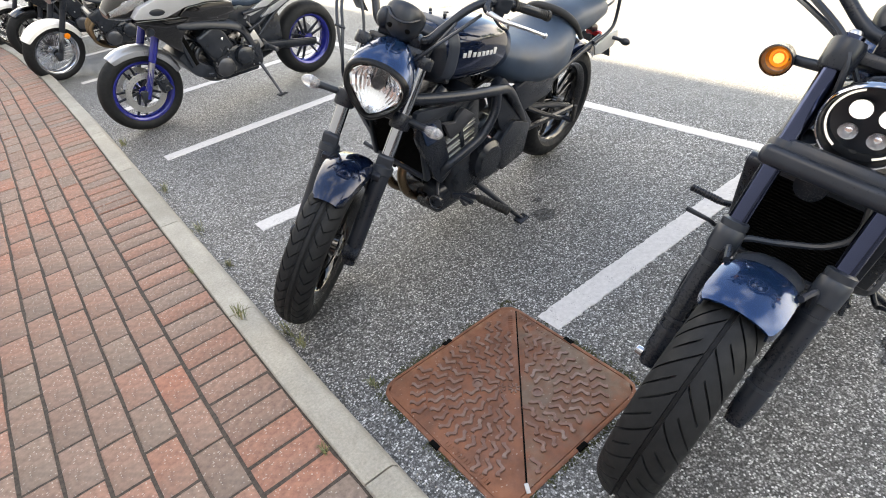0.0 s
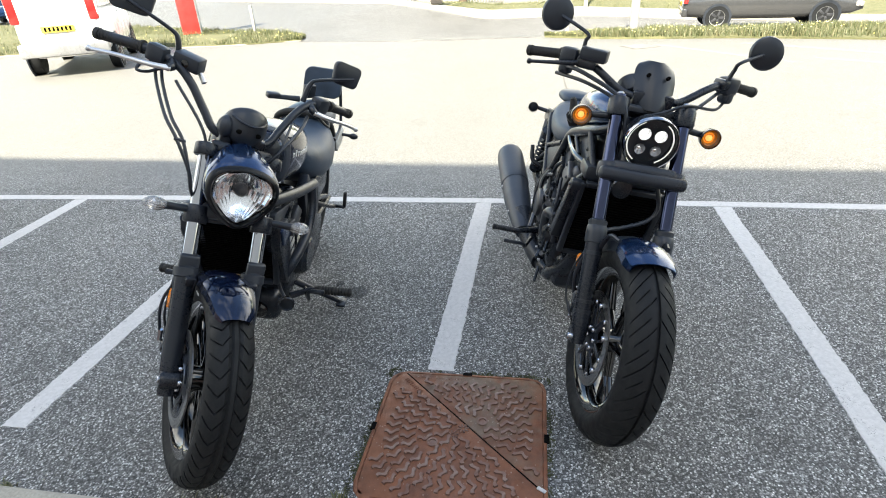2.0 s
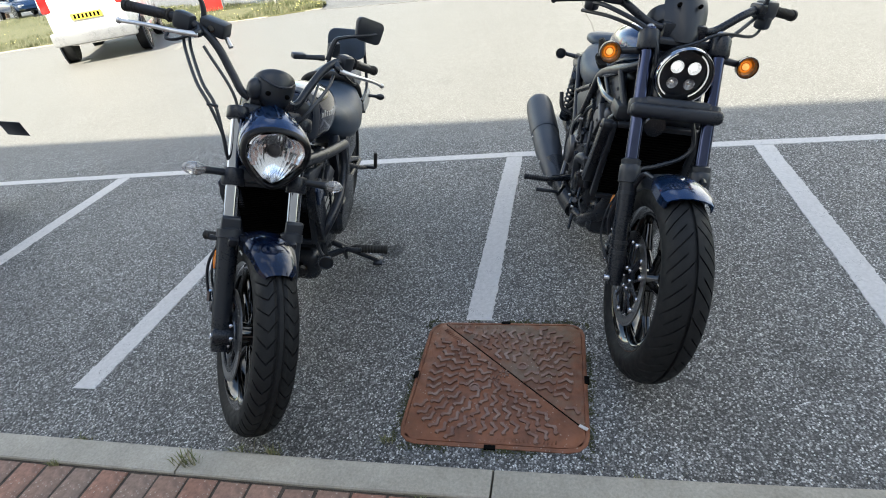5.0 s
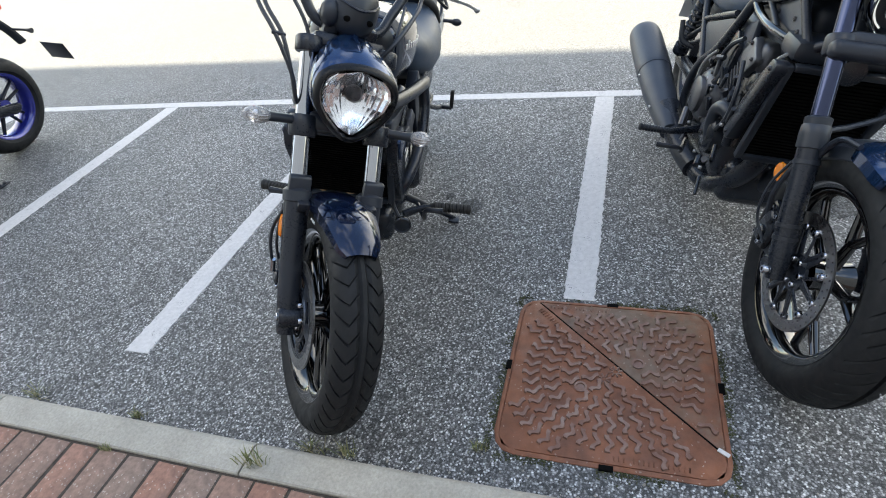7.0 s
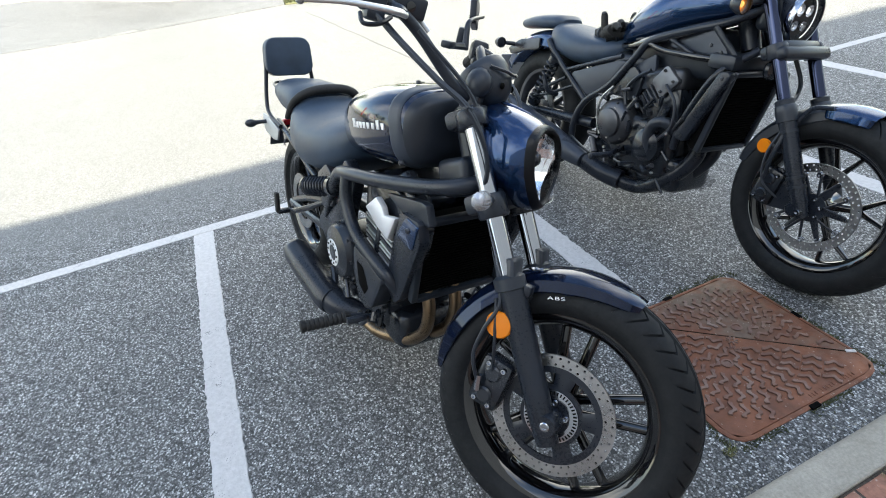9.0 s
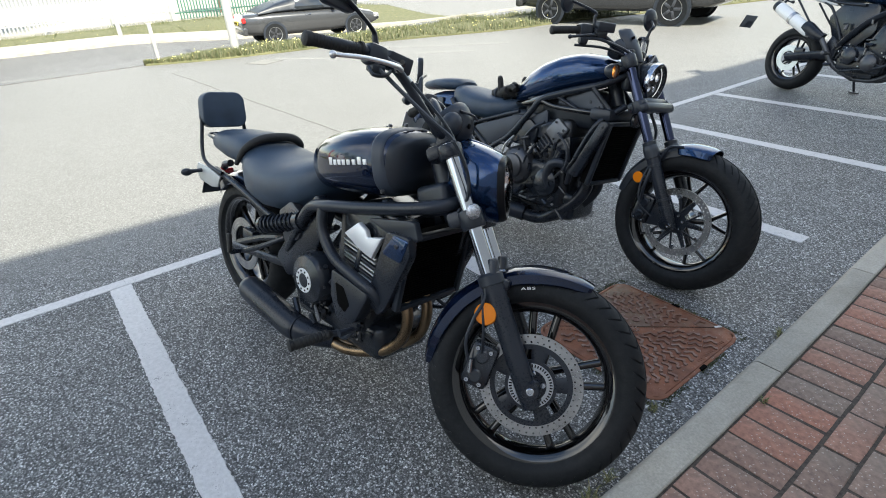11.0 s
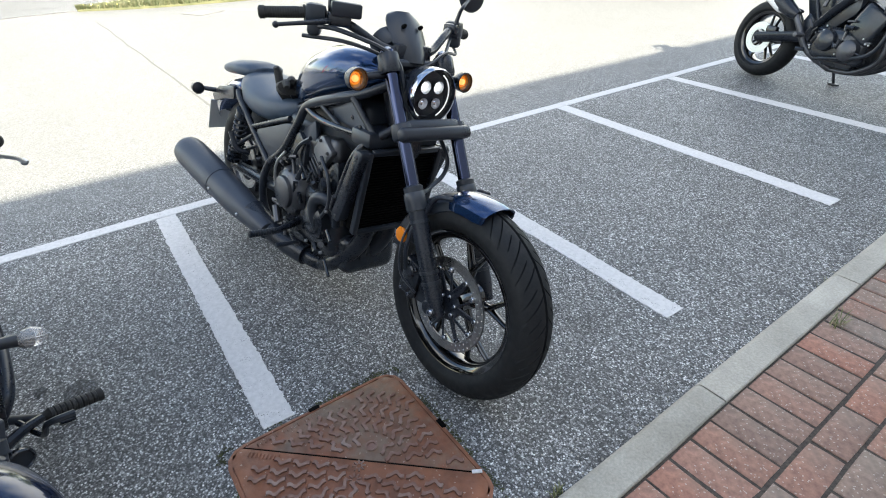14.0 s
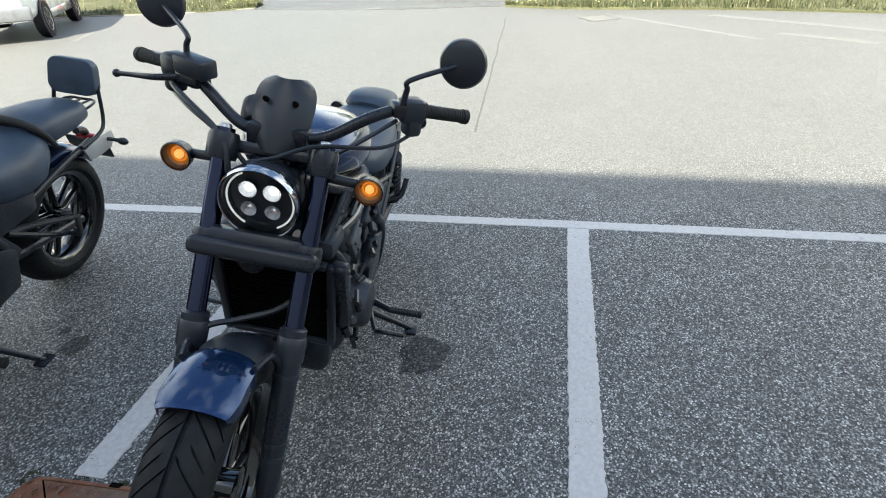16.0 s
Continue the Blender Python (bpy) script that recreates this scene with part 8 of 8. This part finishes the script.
        for k in range(5):
            y = -0.034 + 0.017 * k
            tip = Vector((0.075 + rnd.uniform(-0.01, 0.02), y + rnd.uniform(-0.012, 0.012), rnd.uniform(-0.012, 0.03)))
            if k == 0:
                tip = Vector((0.01, -0.045, 0.06))
            root = Vector((0.035 if k else -0.005, y * 0.9, 0.005))
            part("finger", Geo().tube([tuple(root), tuple(root.lerp(tip, 0.55) + Vector((0, 0, 0.012))), tuple(tip)], [0.013, 0.0125, 0.0085], 9), "grip", glove)
    return b


bobber_round()


# ---------------------------------------------------------------- the other parked bikes
def roadster(label, m, style, wheel_mat, panel, tank_mat, fork_mat, guard_mat, disc_mat="steel", steer=14.0, wb=1.44):
    """A bike of ordinary build; style is sport, adventure or retro."""
    b = thing("motorcycle", label, "motorcycle", m, "parked motorcycles")
    S = steering(25, wb + 0.1, steer)
    R = 0.335 if style == "adventure" else 0.305
    FA, RA = (wb, 0, R), (0, 0, 0.312)
    sl = math.tan(radians(25))
    fx = lambda z: wb - (z - R) * sl
    lift = 0.1 if style == "adventure" else 0.0
    sport = style == "sport"
    n = 24 if style == "retro" else 5
    wire = style == "retro"
    sp = [(2 * math.pi * k / n, 0.03, R - 0.095, FA, 0.004 if wire else 0.011, 0.003 if wire else 0.008, 0.004 if wire else 0.01, 0.02 * o, 0.014 * o) for k in range(n) for o in (-1, 1)]
    fw = part("front_wheel", rim_geo(R - 0.085, 0.115, FA).moved(S), wheel_mat, b)
    part("hub", hub_geo(FA).moved(S), wheel_mat, fw)
    for q in sp:
        part("spoke", spoke(*q).moved(S), "satin_black" if sport else wheel_mat, fw)
    part("tyre", tyre_geo(R, 0.118, R - 0.085, FA, "plain", 30, False).moved(S), "tyre", fw)
    for s in ((-1, 1) if style != "retro" else (-1,)):
        part("brake_disc", disc_geo(0.105, 0.15, FA, 0.07 * s, 36).moved(S), disc_mat, fw, weld=True)
        caliper(b, S, FA, 0.14, 165, 0.085 * s)
    hub_carrier(FA, -0.07, 0.045, 0.11, 5, S, fw, "satin_black")
    sp = [(2 * math.pi * k / n + 0.2, 0.04, RA[2] - 0.115, RA, 0.004 if wire else 0.013, 0.003 if wire else 0.009, 0.004 if wire else 0.013, 0.022 * o, 0.015 * o) for k in range(n) for o in (-1, 1)]
    rw = part("rear_wheel", rim_geo(RA[2] - 0.1, 0.16, RA), wheel_mat, b)
    part("hub", hub_geo(RA), wheel_mat, rw)
    for q in sp:
        part("spoke", spoke(*q), "satin_black" if sport else wheel_mat, rw)
    part("tyre", tyre_geo(RA[2], 0.165, RA[2] - 0.1, RA, "plain", 30, False), "tyre", rw)
    part("brake_disc", disc_geo(0.07, 0.125, RA, -0.08 if style != "adventure" else -0.105, 32), disc_mat, rw, weld=True)
    hub_carrier(RA, -0.08, 0.04, 0.08, 5, Matrix(), rw, "satin_black")
    part("rear_caliper", Geo().box((0.1, -0.1, RA[2] + 0.08), (0.1, 0.045, 0.06), 0.012), "engine_black", rw)
    for s in (-1, 1):
        y = 0.1 * s
        p0, p1, p2 = Vector((fx(R - 0.03), y, R - 0.03)), Vector((fx(R + 0.22), y, R + 0.22)), Vector((fx(0.98 + lift), y, 0.98 + lift))
        f = part("fork_leg", Geo().tube([p0, p1, p1.lerp(p2, 0.05), p2], [0.023, 0.022, 0.028, 0.028], 16).moved(S), fork_mat, b)
        part("fork_tube", Geo().rod(p0.lerp(p1, 0.35), p1, 0.0225, 14).moved(S), "steel", f)
        part("fork_foot", Geo().box(tuple(p0 + Vector((0.01, 0, 0.02))), (0.06, 0.04, 0.09), 0.014).moved(S), "engine_black", f)
    part("triple_clamp", Geo().box((fx(0.82 + lift), 0, 0.82 + lift), (0.09, 0.26, 0.05), 0.015).box((fx(0.97 + lift), 0, 0.97 + lift), (0.09, 0.26, 0.035), 0.012).moved(S), "satin_black", b)
    part("front_mudguard", arc_shell(FA, R + 0.018, 40 if style == "retro" else 60, 165, 0.075, 0.004, 0.05).moved(S), guard_mat, b)
    if style == "adventure":
        part("beak", Geo().loft([oval(wb - 0.16, 0.1, 0.86, 0.96, 20, 2.4), oval(wb + 0.05, 0.06, 0.84, 0.9, 20, 2.4), oval(wb + 0.16, 0.02, 0.81, 0.84, 20, 2.4)]).moved(S), panel, b)
    # head
    if style == "retro":
        lamp = part("headlamp", Geo().lathe([(0, -0.1), (0.06, -0.08), (0.088, -0.02), (0.09, 0.03), (0.08, 0.035), (0, 0.04)], 30, (fx(0.86) + 0.1, 0, 0.86), (1, 0, 0)).moved(S), "chrome", b)
    else:
        fz = 0.86 + lift
        nose = [(-0.5, 0.15, 0.0, 0.1), (-0.34, 0.175, -0.03, 0.17), (-0.16, 0.165, -0.05, 0.2), (-0.02, 0.12, -0.05, 0.13), (0.06, 0.06, -0.02, 0.05)]
        fa = part("fairing", Geo().loft([oval(wb + x, hw, fz + zb, fz + zt, 28, 2.5) for x, hw, zb, zt in nose]), panel, b, "", 50)
        for s in (-1, 1):
            lamp = Geo().loft([oval(wb - 0.16, 0.02, fz + 0.06, fz + 0.12, 16, 2.2, 0.152 * s), oval(wb - 0.04, 0.035, fz + 0.01, fz + 0.09, 16, 2.2, 0.105 * s), oval(wb + 0.05, 0.02, fz - 0.005, fz + 0.035, 16, 2.2, 0.055 * s)])
            part("headlight", lamp, "frosted_lens", fa)
            if sport:
                sp_out = [(1.44, 0.85), (1.375, 0.915), (1.19, 0.965), (0.99, 0.985), (0.8, 0.965), (0.735, 0.83), (0.9, 0.86), (1.07, 0.855), (1.226, 0.815)]
                part("side_panel", round_panel(sp_out, s * 0.175 - 0.032, s * 0.175 + 0.032, 0.026), tank_mat, fa)
                part("air_vent", Geo().ball((1.27, 0.2 * s, 0.865), 0.07, 20, 10, (1.0, 0.16, 0.42), turn_about((1.27, 0.2 * s, 0.865), (0, 1, 0), -8)), "black_plastic", fa)
                part("radiator_shroud", round_panel([(1.44, 0.835), (1.128, 0.795), (0.73, 0.79), (0.765, 0.69), (1.058, 0.74), (1.15, 0.64), (1.165, 0.54), (1.32, 0.7)], s * 0.165 - 0.02, s * 0.165 + 0.02, 0.014), "gloss_black", fa)
                part("tank_cover", round_panel([(1.13, 0.8), (1.06, 0.85), (0.9, 0.85), (0.72, 0.82), (0.7, 0.74), (0.9, 0.73)], s * 0.178 - 0.02, s * 0.178 + 0.02, 0.014), "gloss_black", fa)
                part("crash_bobbin", Geo().lathe([(0, 0.04), (0.022, 0.04), (0.028, 0.03), (0.028, 0.0), (0, 0.0)], 20, (1.35, 0.17 * s, 0.75), (0, s, 0)), "black_plastic", b)
            else:
                part("side_scoop", round_panel([(wb - 0.62, 0.62 + lift), (wb - 0.5, 0.56 + lift), (wb - 0.27, 0.66 + lift), (wb - 0.2, 0.82 + lift), (wb - 0.45, 0.84 + lift)], s * 0.2 - 0.014, s * 0.2 + 0.014, 0.01), "silver_paint", fa)
                part("scoop_insert", round_panel([(wb - 0.5, 0.66 + lift), (wb - 0.32, 0.7 + lift), (wb - 0.28, 0.79 + lift), (wb - 0.45, 0.79 + lift)], s * 0.213 - 0.008, s * 0.213 + 0.008, 0.005), "black_plastic", fa)
        part("screen", Geo().prism([(-0.12, 0.0), (0.12, 0.0), (0.15, 0.14), (0.1, 0.3), (-0.1, 0.3), (-0.15, 0.14)], -0.002, 0.002, 0.0, "yz", Matrix.Translation((wb - 0.12, 0, fz + 0.14)) @ Matrix.Rotation(radians(-38), 4, "Y")), "clear_lens", fa).visible_shadow = False
    # tank, seat, tail
    z = 0.02 + lift if not sport else -0.03
    dx = 0.14 if sport else 0.0
    part("fuel_tank", Geo().loft([oval(0.5 + dx, 0.08, 0.78 + z, 0.86 + z, 28, 2.3), oval(0.56 + dx, 0.13, 0.74 + z, 0.92 + z, 28, 2.5), oval(0.72 + dx, 0.17, 0.72 + z, 1.0 + z, 28, 2.6), oval(0.9 + dx, 0.165, 0.74 + z, 1.02 + z, 28, 2.5), oval(1.02 + dx, 0.1, 0.8 + z, 0.98 + z, 28, 2.3)]), tank_mat, b, "", 50)
    part("seat", Geo().loft([oval(0.56 + dx, 0.08, 0.76 + z, 0.86 + z, 22, 2.6), oval(0.4 + dx, 0.14, 0.74 + z, 0.83 + z, 22, 2.7), oval(0.22 + dx, 0.15, 0.76 + z, 0.85 + z, 22, 2.7), oval(0.12 + dx, 0.14, 0.8 + z, 0.9 + z, 22, 2.6), oval(-0.1 + dx, 0.12, 0.82 + z, 0.92 + z, 22, 2.6), oval(-0.22 + dx, 0.08, 0.85 + z, 0.92 + z, 22, 2.4)]), "vinyl", b, "", 50)
    for s in (-1, 1):
        if sport:
            part("tail_panel", round_panel([(0.62, 0.645), (0.57, 0.69), (0.34, 0.79), (-0.1, 0.9), (-0.16, 0.87), (0.25, 0.76), (0.44, 0.685)], s * 0.125 - 0.016, s * 0.125 + 0.016, 0.01), tank_mat, b)
            part("grab_rail", round_panel([(0.48, 0.625), (0.38, 0.685), (0.2, 0.735), (0.2, 0.7), (0.36, 0.64)], s * 0.125 - 0.014, s * 0.125 + 0.014, 0.008), "silver_paint", b)
        else:
            part("tail_panel", round_panel([(0.35, 0.70 + z), (0.1, 0.74 + z), (-0.22, 0.86 + z), (-0.28, 0.92 + z), (-0.1, 0.86 + z), (0.3, 0.78 + z)], s * 0.115 - 0.012, s * 0.115 + 0.012, 0.008), {"adventure": "silver_paint", "retro": tank_mat}[style], b)
    part("tail_light", Geo().box((-0.27, 0, 0.9 + z), (0.06, 0.1, 0.05), 0.015), "red_lens", b)
    ph = part("plate_hanger", Geo().tube([(-0.2, 0, 0.86 + z), (-0.31, 0, 0.74 + z), (-0.38, 0, 0.64 + z)], 0.03, 8, flat=0.5), "black_plastic", b)
    part("number_plate", Geo().box((-0.375, 0, 0.6 + z), (0.006, 0.18, 0.14), 0.002, turn_about((-0.375, 0, 0.6 + z), (0, 1, 0), 24)), "black_plastic", ph)
    for s in (-1, 1):
        part("rear_indicator", Geo().tube([(-0.33, 0.02 * s, 0.74 + z), (-0.34, 0.1 * s, 0.74 + z), (-0.34, 0.15 * s, 0.74 + z)], [0.008, 0.008, 0.018], 8), "black_plastic", ph)
    # frame, engine, swingarm
    rails = [("main_rail", [(wb - 0.32, 0.07, 0.88 + lift), (wb - 0.46, 0.15, 0.78 + lift), (0.72, 0.165, 0.66 + lift * 0.5), (0.5, 0.15, 0.46), (0.48, 0.14, 0.36)], 0.03),
             ("seat_rail", [(0.62, 0.14, 0.72 + z), (0.3, 0.12, 0.74 + z), (-0.1, 0.09, 0.82 + z)], 0.014),
             ("seat_stay", [(0.52, 0.14, 0.5), (0.3, 0.12, 0.68 + z), (0.1, 0.11, 0.76 + z)], 0.013)]
    if sport:
        rails[0] = ("main_rail", [(1.24, 0.09, 0.82), (1.128, 0.16, 0.74), (0.927, 0.17, 0.7), (0.7, 0.165, 0.62), (0.61, 0.15, 0.48), (0.57, 0.14, 0.36)], 0.042)
        rails += [("rear_stay", [(0.6, 0.14, 0.56), (0.45, 0.13, 0.61), (0.2, 0.11, 0.78)], 0.013)]
    if style == "adventure":
        rails += [("engine_guard", [(wb - 0.36, 0.1, 0.8), (wb - 0.4, 0.19, 0.6), (wb - 0.48, 0.2, 0.36), (0.62, 0.17, 0.26)], 0.014),
                  ("rack_stay", [(0.35, 0.14, 0.56), (0.2, 0.16, 0.62), (-0.05, 0.16, 0.86)], 0.01)]
    for nm, pts, r in rails:
        for s in (-1, 1):
            part(nm, Geo().tube([(px, py * s, pz) for px, py, pz in pts], r, 10, flat=0.6 if nm == "main_rail" else 1.0), "satin_black", b)
    part("swingarm", Geo().tube([(0.5, -0.12, 0.4), (0.25, -0.13, 0.36), (0.0, -0.125, RA[2])], 0.034 if style == "retro" else 0.05, 12, flat=0.6).mirrored(), "satin_black", b)
    spring_leg(b, (0.36, 0.0, 0.42), (0.46, 0.0, 0.72), 0.035)
    en = part("engine", Geo().box((0.74, 0, 0.38), (0.44, 0.34, 0.24), 0.05, seg=3).box((0.9, 0, 0.55), (0.22, 0.36, 0.24), 0.03, Matrix.Rotation(radians(25), 4, "Y"), seg=3).box((0.72, 0, 0.27), (0.34, 0.24, 0.1), 0.03), "engine_black", b, "black engine with round covers")
    for s, x in ((-1, 0.66), (-1, 0.86), (1, 0.7), (1, 0.88)):
        part("side_cover", Geo().lathe([(0, 0.05), (0.05, 0.05), (0.072, 0.035), (0.08, 0.0), (0, 0)], 30, (x, 0.17 * s, 0.4 if x < 0.8 else 0.36), (0, s, 0)), "engine_grey" if x > 0.8 else "engine_black", en)
    rnd = random.Random(int(wb * 1000) + len(style))
    for s in (-1, 1):
        for k in range(20):
            q = (rnd.uniform(0.5, 1.05), s * (0.175 + rnd.uniform(-0.02, 0.02)), rnd.uniform(0.28, 0.7))
            part("fitting", Geo().rod(q, (q[0] + rnd.uniform(-0.07, 0.07), q[1] + 0.012 * s, q[2] + rnd.uniform(-0.07, 0.07)), rnd.uniform(0.006, 0.016), 7), rnd.choice(["engine_black", "engine_black", "engine_grey", "steel"]), en)
        each_bolt(en, [(rnd.uniform(0.55, 1.0), s * 0.2, rnd.uniform(0.3, 0.55)) for k in range(8)], 0.007, (0, s, 0), 0.005, "steel")
    if style == "retro":
        for k in range(10):
            part("cooling_fin", Geo().box((0.89, 0, 0.511 + 0.022 * k), (0.22, 0.26, 0.011), 0.002, seg=1), "engine_grey", en)
    else:
        radiator(b, wb - 0.36, 0.42, 0.72, 0.16, 14)
    for y in (-0.09, 0.0, 0.09):
        part("exhaust_header", Geo().tube([(0.98, y, 0.54), (1.05, y, 0.46), (1.04, y, 0.32), (0.9, y * 0.6 - 0.03, 0.22), (0.7, -0.06, 0.2)], 0.02, 10), "header_pipe" if style == "retro" else "engine_grey", b)
    if style == "adventure":
        part("exhaust_pipe", Geo().tube([(0.7, -0.06, 0.2), (0.52, -0.15, 0.3), (0.42, -0.19, 0.44), (0.33, -0.2, 0.55)], 0.024, 12), "engine_grey", b)
        sil = part("silencer", Geo().tube([(0.2, -0.2, 0.575), (0.17, -0.2, 0.59), (-0.12, -0.2, 0.74), (-0.22, -0.2, 0.79)], [0.046, 0.056, 0.06, 0.052], 22), "white_paint", b, "pale silver silencer can")
        part("heat_shield", Geo().tube([(0.36, -0.195, 0.53), (0.3, -0.2, 0.55), (0.2, -0.2, 0.6), (0.15, -0.2, 0.62)], [0.034, 0.05, 0.062, 0.06], 20), "satin_black", sil)
        part("end_cap", Geo().tube([(-0.2, -0.2, 0.78), (-0.24, -0.2, 0.8), (-0.25, -0.2, 0.805)], [0.056, 0.05, 0.03], 20), "satin_black", sil)
        part("side_cover", round_panel([(0.42, 0.5), (0.62, 0.46), (0.78, 0.62), (0.74, 0.86), (0.4, 0.84), (0.3, 0.72)], -0.13, 0.13, 0.02), "engine_black", b)
        part("silencer_strap", Geo().rod((0.0, -0.2, 0.678), (-0.03, -0.2, 0.694), 0.063, 22), "steel", sil)
    else:
        part("silencer", Geo().tube([(0.72, -0.08, 0.2), (0.5, -0.15, 0.22), (0.3, -0.17, 0.26), (0.22, -0.17, 0.28)], [0.04, 0.06, 0.06, 0.045], 16), "satin_black", b)
    if sport:
        part("air_box", Geo().box((0.62, 0, 0.66), (0.6, 0.24, 0.2), 0.04).box((0.42, 0, 0.5), (0.3, 0.2, 0.26), 0.04), "engine_black", b)
        part("belly_pan", round_panel([(1.2, 0.5), (1.1, 0.33), (0.9, 0.26), (0.86, 0.3), (1.04, 0.42), (1.12, 0.54)], -0.14, 0.14, 0.02), "black_plastic", b)
    # controls
    hb = part("handlebar", Geo().tube([(wb - 0.62, -0.4, 1.08 + lift), (wb - 0.5, -0.26, 1.11 + lift), (wb - 0.42, -0.1, 1.06 + lift), (wb - 0.41, 0, 1.05 + lift), (wb - 0.42, 0.1, 1.06 + lift), (wb - 0.5, 0.26, 1.11 + lift), (wb - 0.62, 0.4, 1.08 + lift)], 0.012, 12).moved(S), "satin_black", b)
    for s in (-1, 1):
        part("grip", grip_geo((wb - 0.52, 0.3 * s, 1.105 + lift), (wb - 0.61, 0.4 * s, 1.08 + lift)).moved(S), "grip", hb)
        mirror_round((wb - 0.47, 0.24 * s, 1.1 + lift), (wb - 0.44, 0.27 * s, 1.2 + lift), (wb - 0.43, 0.34 * s, 1.27 + lift), 0.055, S, hb, (1, 0, 0.1))
        peg(b, (0.46, 0.17 * s, 0.4), (0.45, 0.26 * s, 0.4), "engine_grey", [(0.5, 0.13 * s, 0.46), (0.47, 0.15 * s, 0.42), (0.46, 0.175 * s, 0.4)])
        part("heel_plate", Geo().prism([(0.36 + dx, 0.42), (0.5 + dx, 0.36), (0.52 + dx, 0.5), (0.42 + dx, 0.56)], s * 0.15 - 0.006, s * 0.15 + 0.006, 0.003), "alloy" if style == "sport" else "satin_black", b)
        if style != "retro":
            part("hand_guard", round_panel([(wb - 0.5, 1.06 + lift), (wb - 0.42, 1.04 + lift), (wb - 0.4, 1.14 + lift), (wb - 0.48, 1.16 + lift)], s * 0.36 - 0.05, s * 0.36 + 0.05, 0.01).moved(S), "black_plastic", hb)
    w2l = m.inverted()
    wf = m @ Vector((0.52, 0.33, 0.05))
    foot = w2l @ Vector((wf.x, wf.y, 0.008))
    ss = Geo().tube([(0.56, 0.12, 0.3), tuple(Vector((0.56, 0.12, 0.3)).lerp(foot, 0.5)), tuple(foot)], [0.015, 0.012, 0.011], 8)
    ss.box(tuple(foot), (0.08, 0.05, 0.012), 0.004)
    part("side_stand", ss, "engine_grey", b)
    if style == "retro":
        part("side_reflector", Geo().lathe([(0, -0.006), (0.03, -0.006), (0.03, 0.004), (0, 0.006)], 18, (fx(0.5) - 0.03, -0.13, 0.48), (0, -1, 0)).moved(S), "amber", b)
        part("side_reflector", Geo().lathe([(0, -0.006), (0.03, -0.006), (0.03, 0.004), (0, 0.006)], 18, (fx(0.5) - 0.03, 0.13, 0.48), (0, 1, 0)).moved(S), "amber", b)
    return b


MAT["pearl_paint"] = plain("pearl_paint", (0.36, 0.37, 0.39), 0.22, 0.1, 0.8, var=0.06)
roadster("black and pale grey sport motorcycle with blue wheels and fork", stand(2.1, 4.86, 187.0, 10), "sport", "blue_paint", "gloss_black", "pearl_paint", "blue_paint", "silver_paint", "alloy", 2.0, 1.48)
roadster("white and orange classic motorcycle with wire wheels", stand(1.83, 7.3, 180.0, 10), "retro", "chrome", "white_paint", "orange_paint", "satin_black", "white_paint", "steel", 20.0, 1.45)
roadster("dark motorcycle in the row of parked bikes", stand(1.78, 9.0, 182.0, 10), "sport", "gloss_black", "gloss_black", "lacquer_black", "satin_black", "gloss_black", "steel", 16.0, 1.42)
roadster("dark motorcycle with a white lamp at the end of the row", stand(1.6, 10.3, 184.0, 10), "retro", "gloss_black", "white_paint", "lacquer_black", "satin_black", "white_paint", "steel", 16.0, 1.42)
roadster("black adventure motorcycle with an engine guard", stand(2.297, -3.926, 165.0, 10), "adventure", "gloss_black", "gloss_black", "lacquer_blue", "satin_black", "black_plastic", "alloy", 10.0, 1.5)


# ---------------------------------------------------------------- brick pavers
def lay_pavers():
    rnd = random.Random(9)
    shapes = {}
    for nm, (w, l) in {"header": (0.197, 0.0925), "stretcher": (0.0925, 0.196)}.items():
        shapes[nm] = []
        for k in range(6):
            vs, fs = paver_geo(w, l, rnd)
            shapes[nm].append((vs, fs, Geo().add(vs, fs).mesh("brick", "paver", 50)))
    rest = Geo()

    def put(nm, u, yy):
        slope = (kerb_x(yy + 0.3) - kerb_x(yy - 0.3)) / 0.6
        x = kerb_x(yy) - KERB_W - 0.003 - u
        if math.hypot(x + 0.2, yy - 1.0) > 14:
            return
        m = Matrix.Translation((x, yy, KERB_TOP - 0.006 + rnd.uniform(-0.0018, 0.0018))) @ Matrix.Rotation(-math.atan(slope) + rnd.uniform(-0.006, 0.006), 4, "Z") @ Matrix.Rotation(rnd.uniform(-0.008, 0.008), 4, "X") @ Matrix.Rotation(rnd.uniform(-0.008, 0.008), 4, "Y")
        vs, fs, me = rnd.choice(shapes[nm])
        if -0.7 < yy < 3.2 and u < 1.15:
            ob = new("brick", me)
            ob.parent = pavement
            ob.matrix_basis = m
        else:
            rest.add(vs, fs, m)

    y = -5.0
    while y < 13.5:
        put("header", 0.1025, y)
        y += 0.1025
    for i in range(34):
        u = 0.2075 + (i + 0.5) * 0.1025
        y = -5.0 + (0.1025 if i % 2 else 0.0) + 0.01 * (i % 3)
        while y < 13.5:
            put("stretcher", u, y)
            y += 0.205
    far = new("brick_paving", rest.mesh("brick_paving", "paver_far", 20))
    far.parent = pavement
    far["kind"] = "stuff"


lay_pavers()
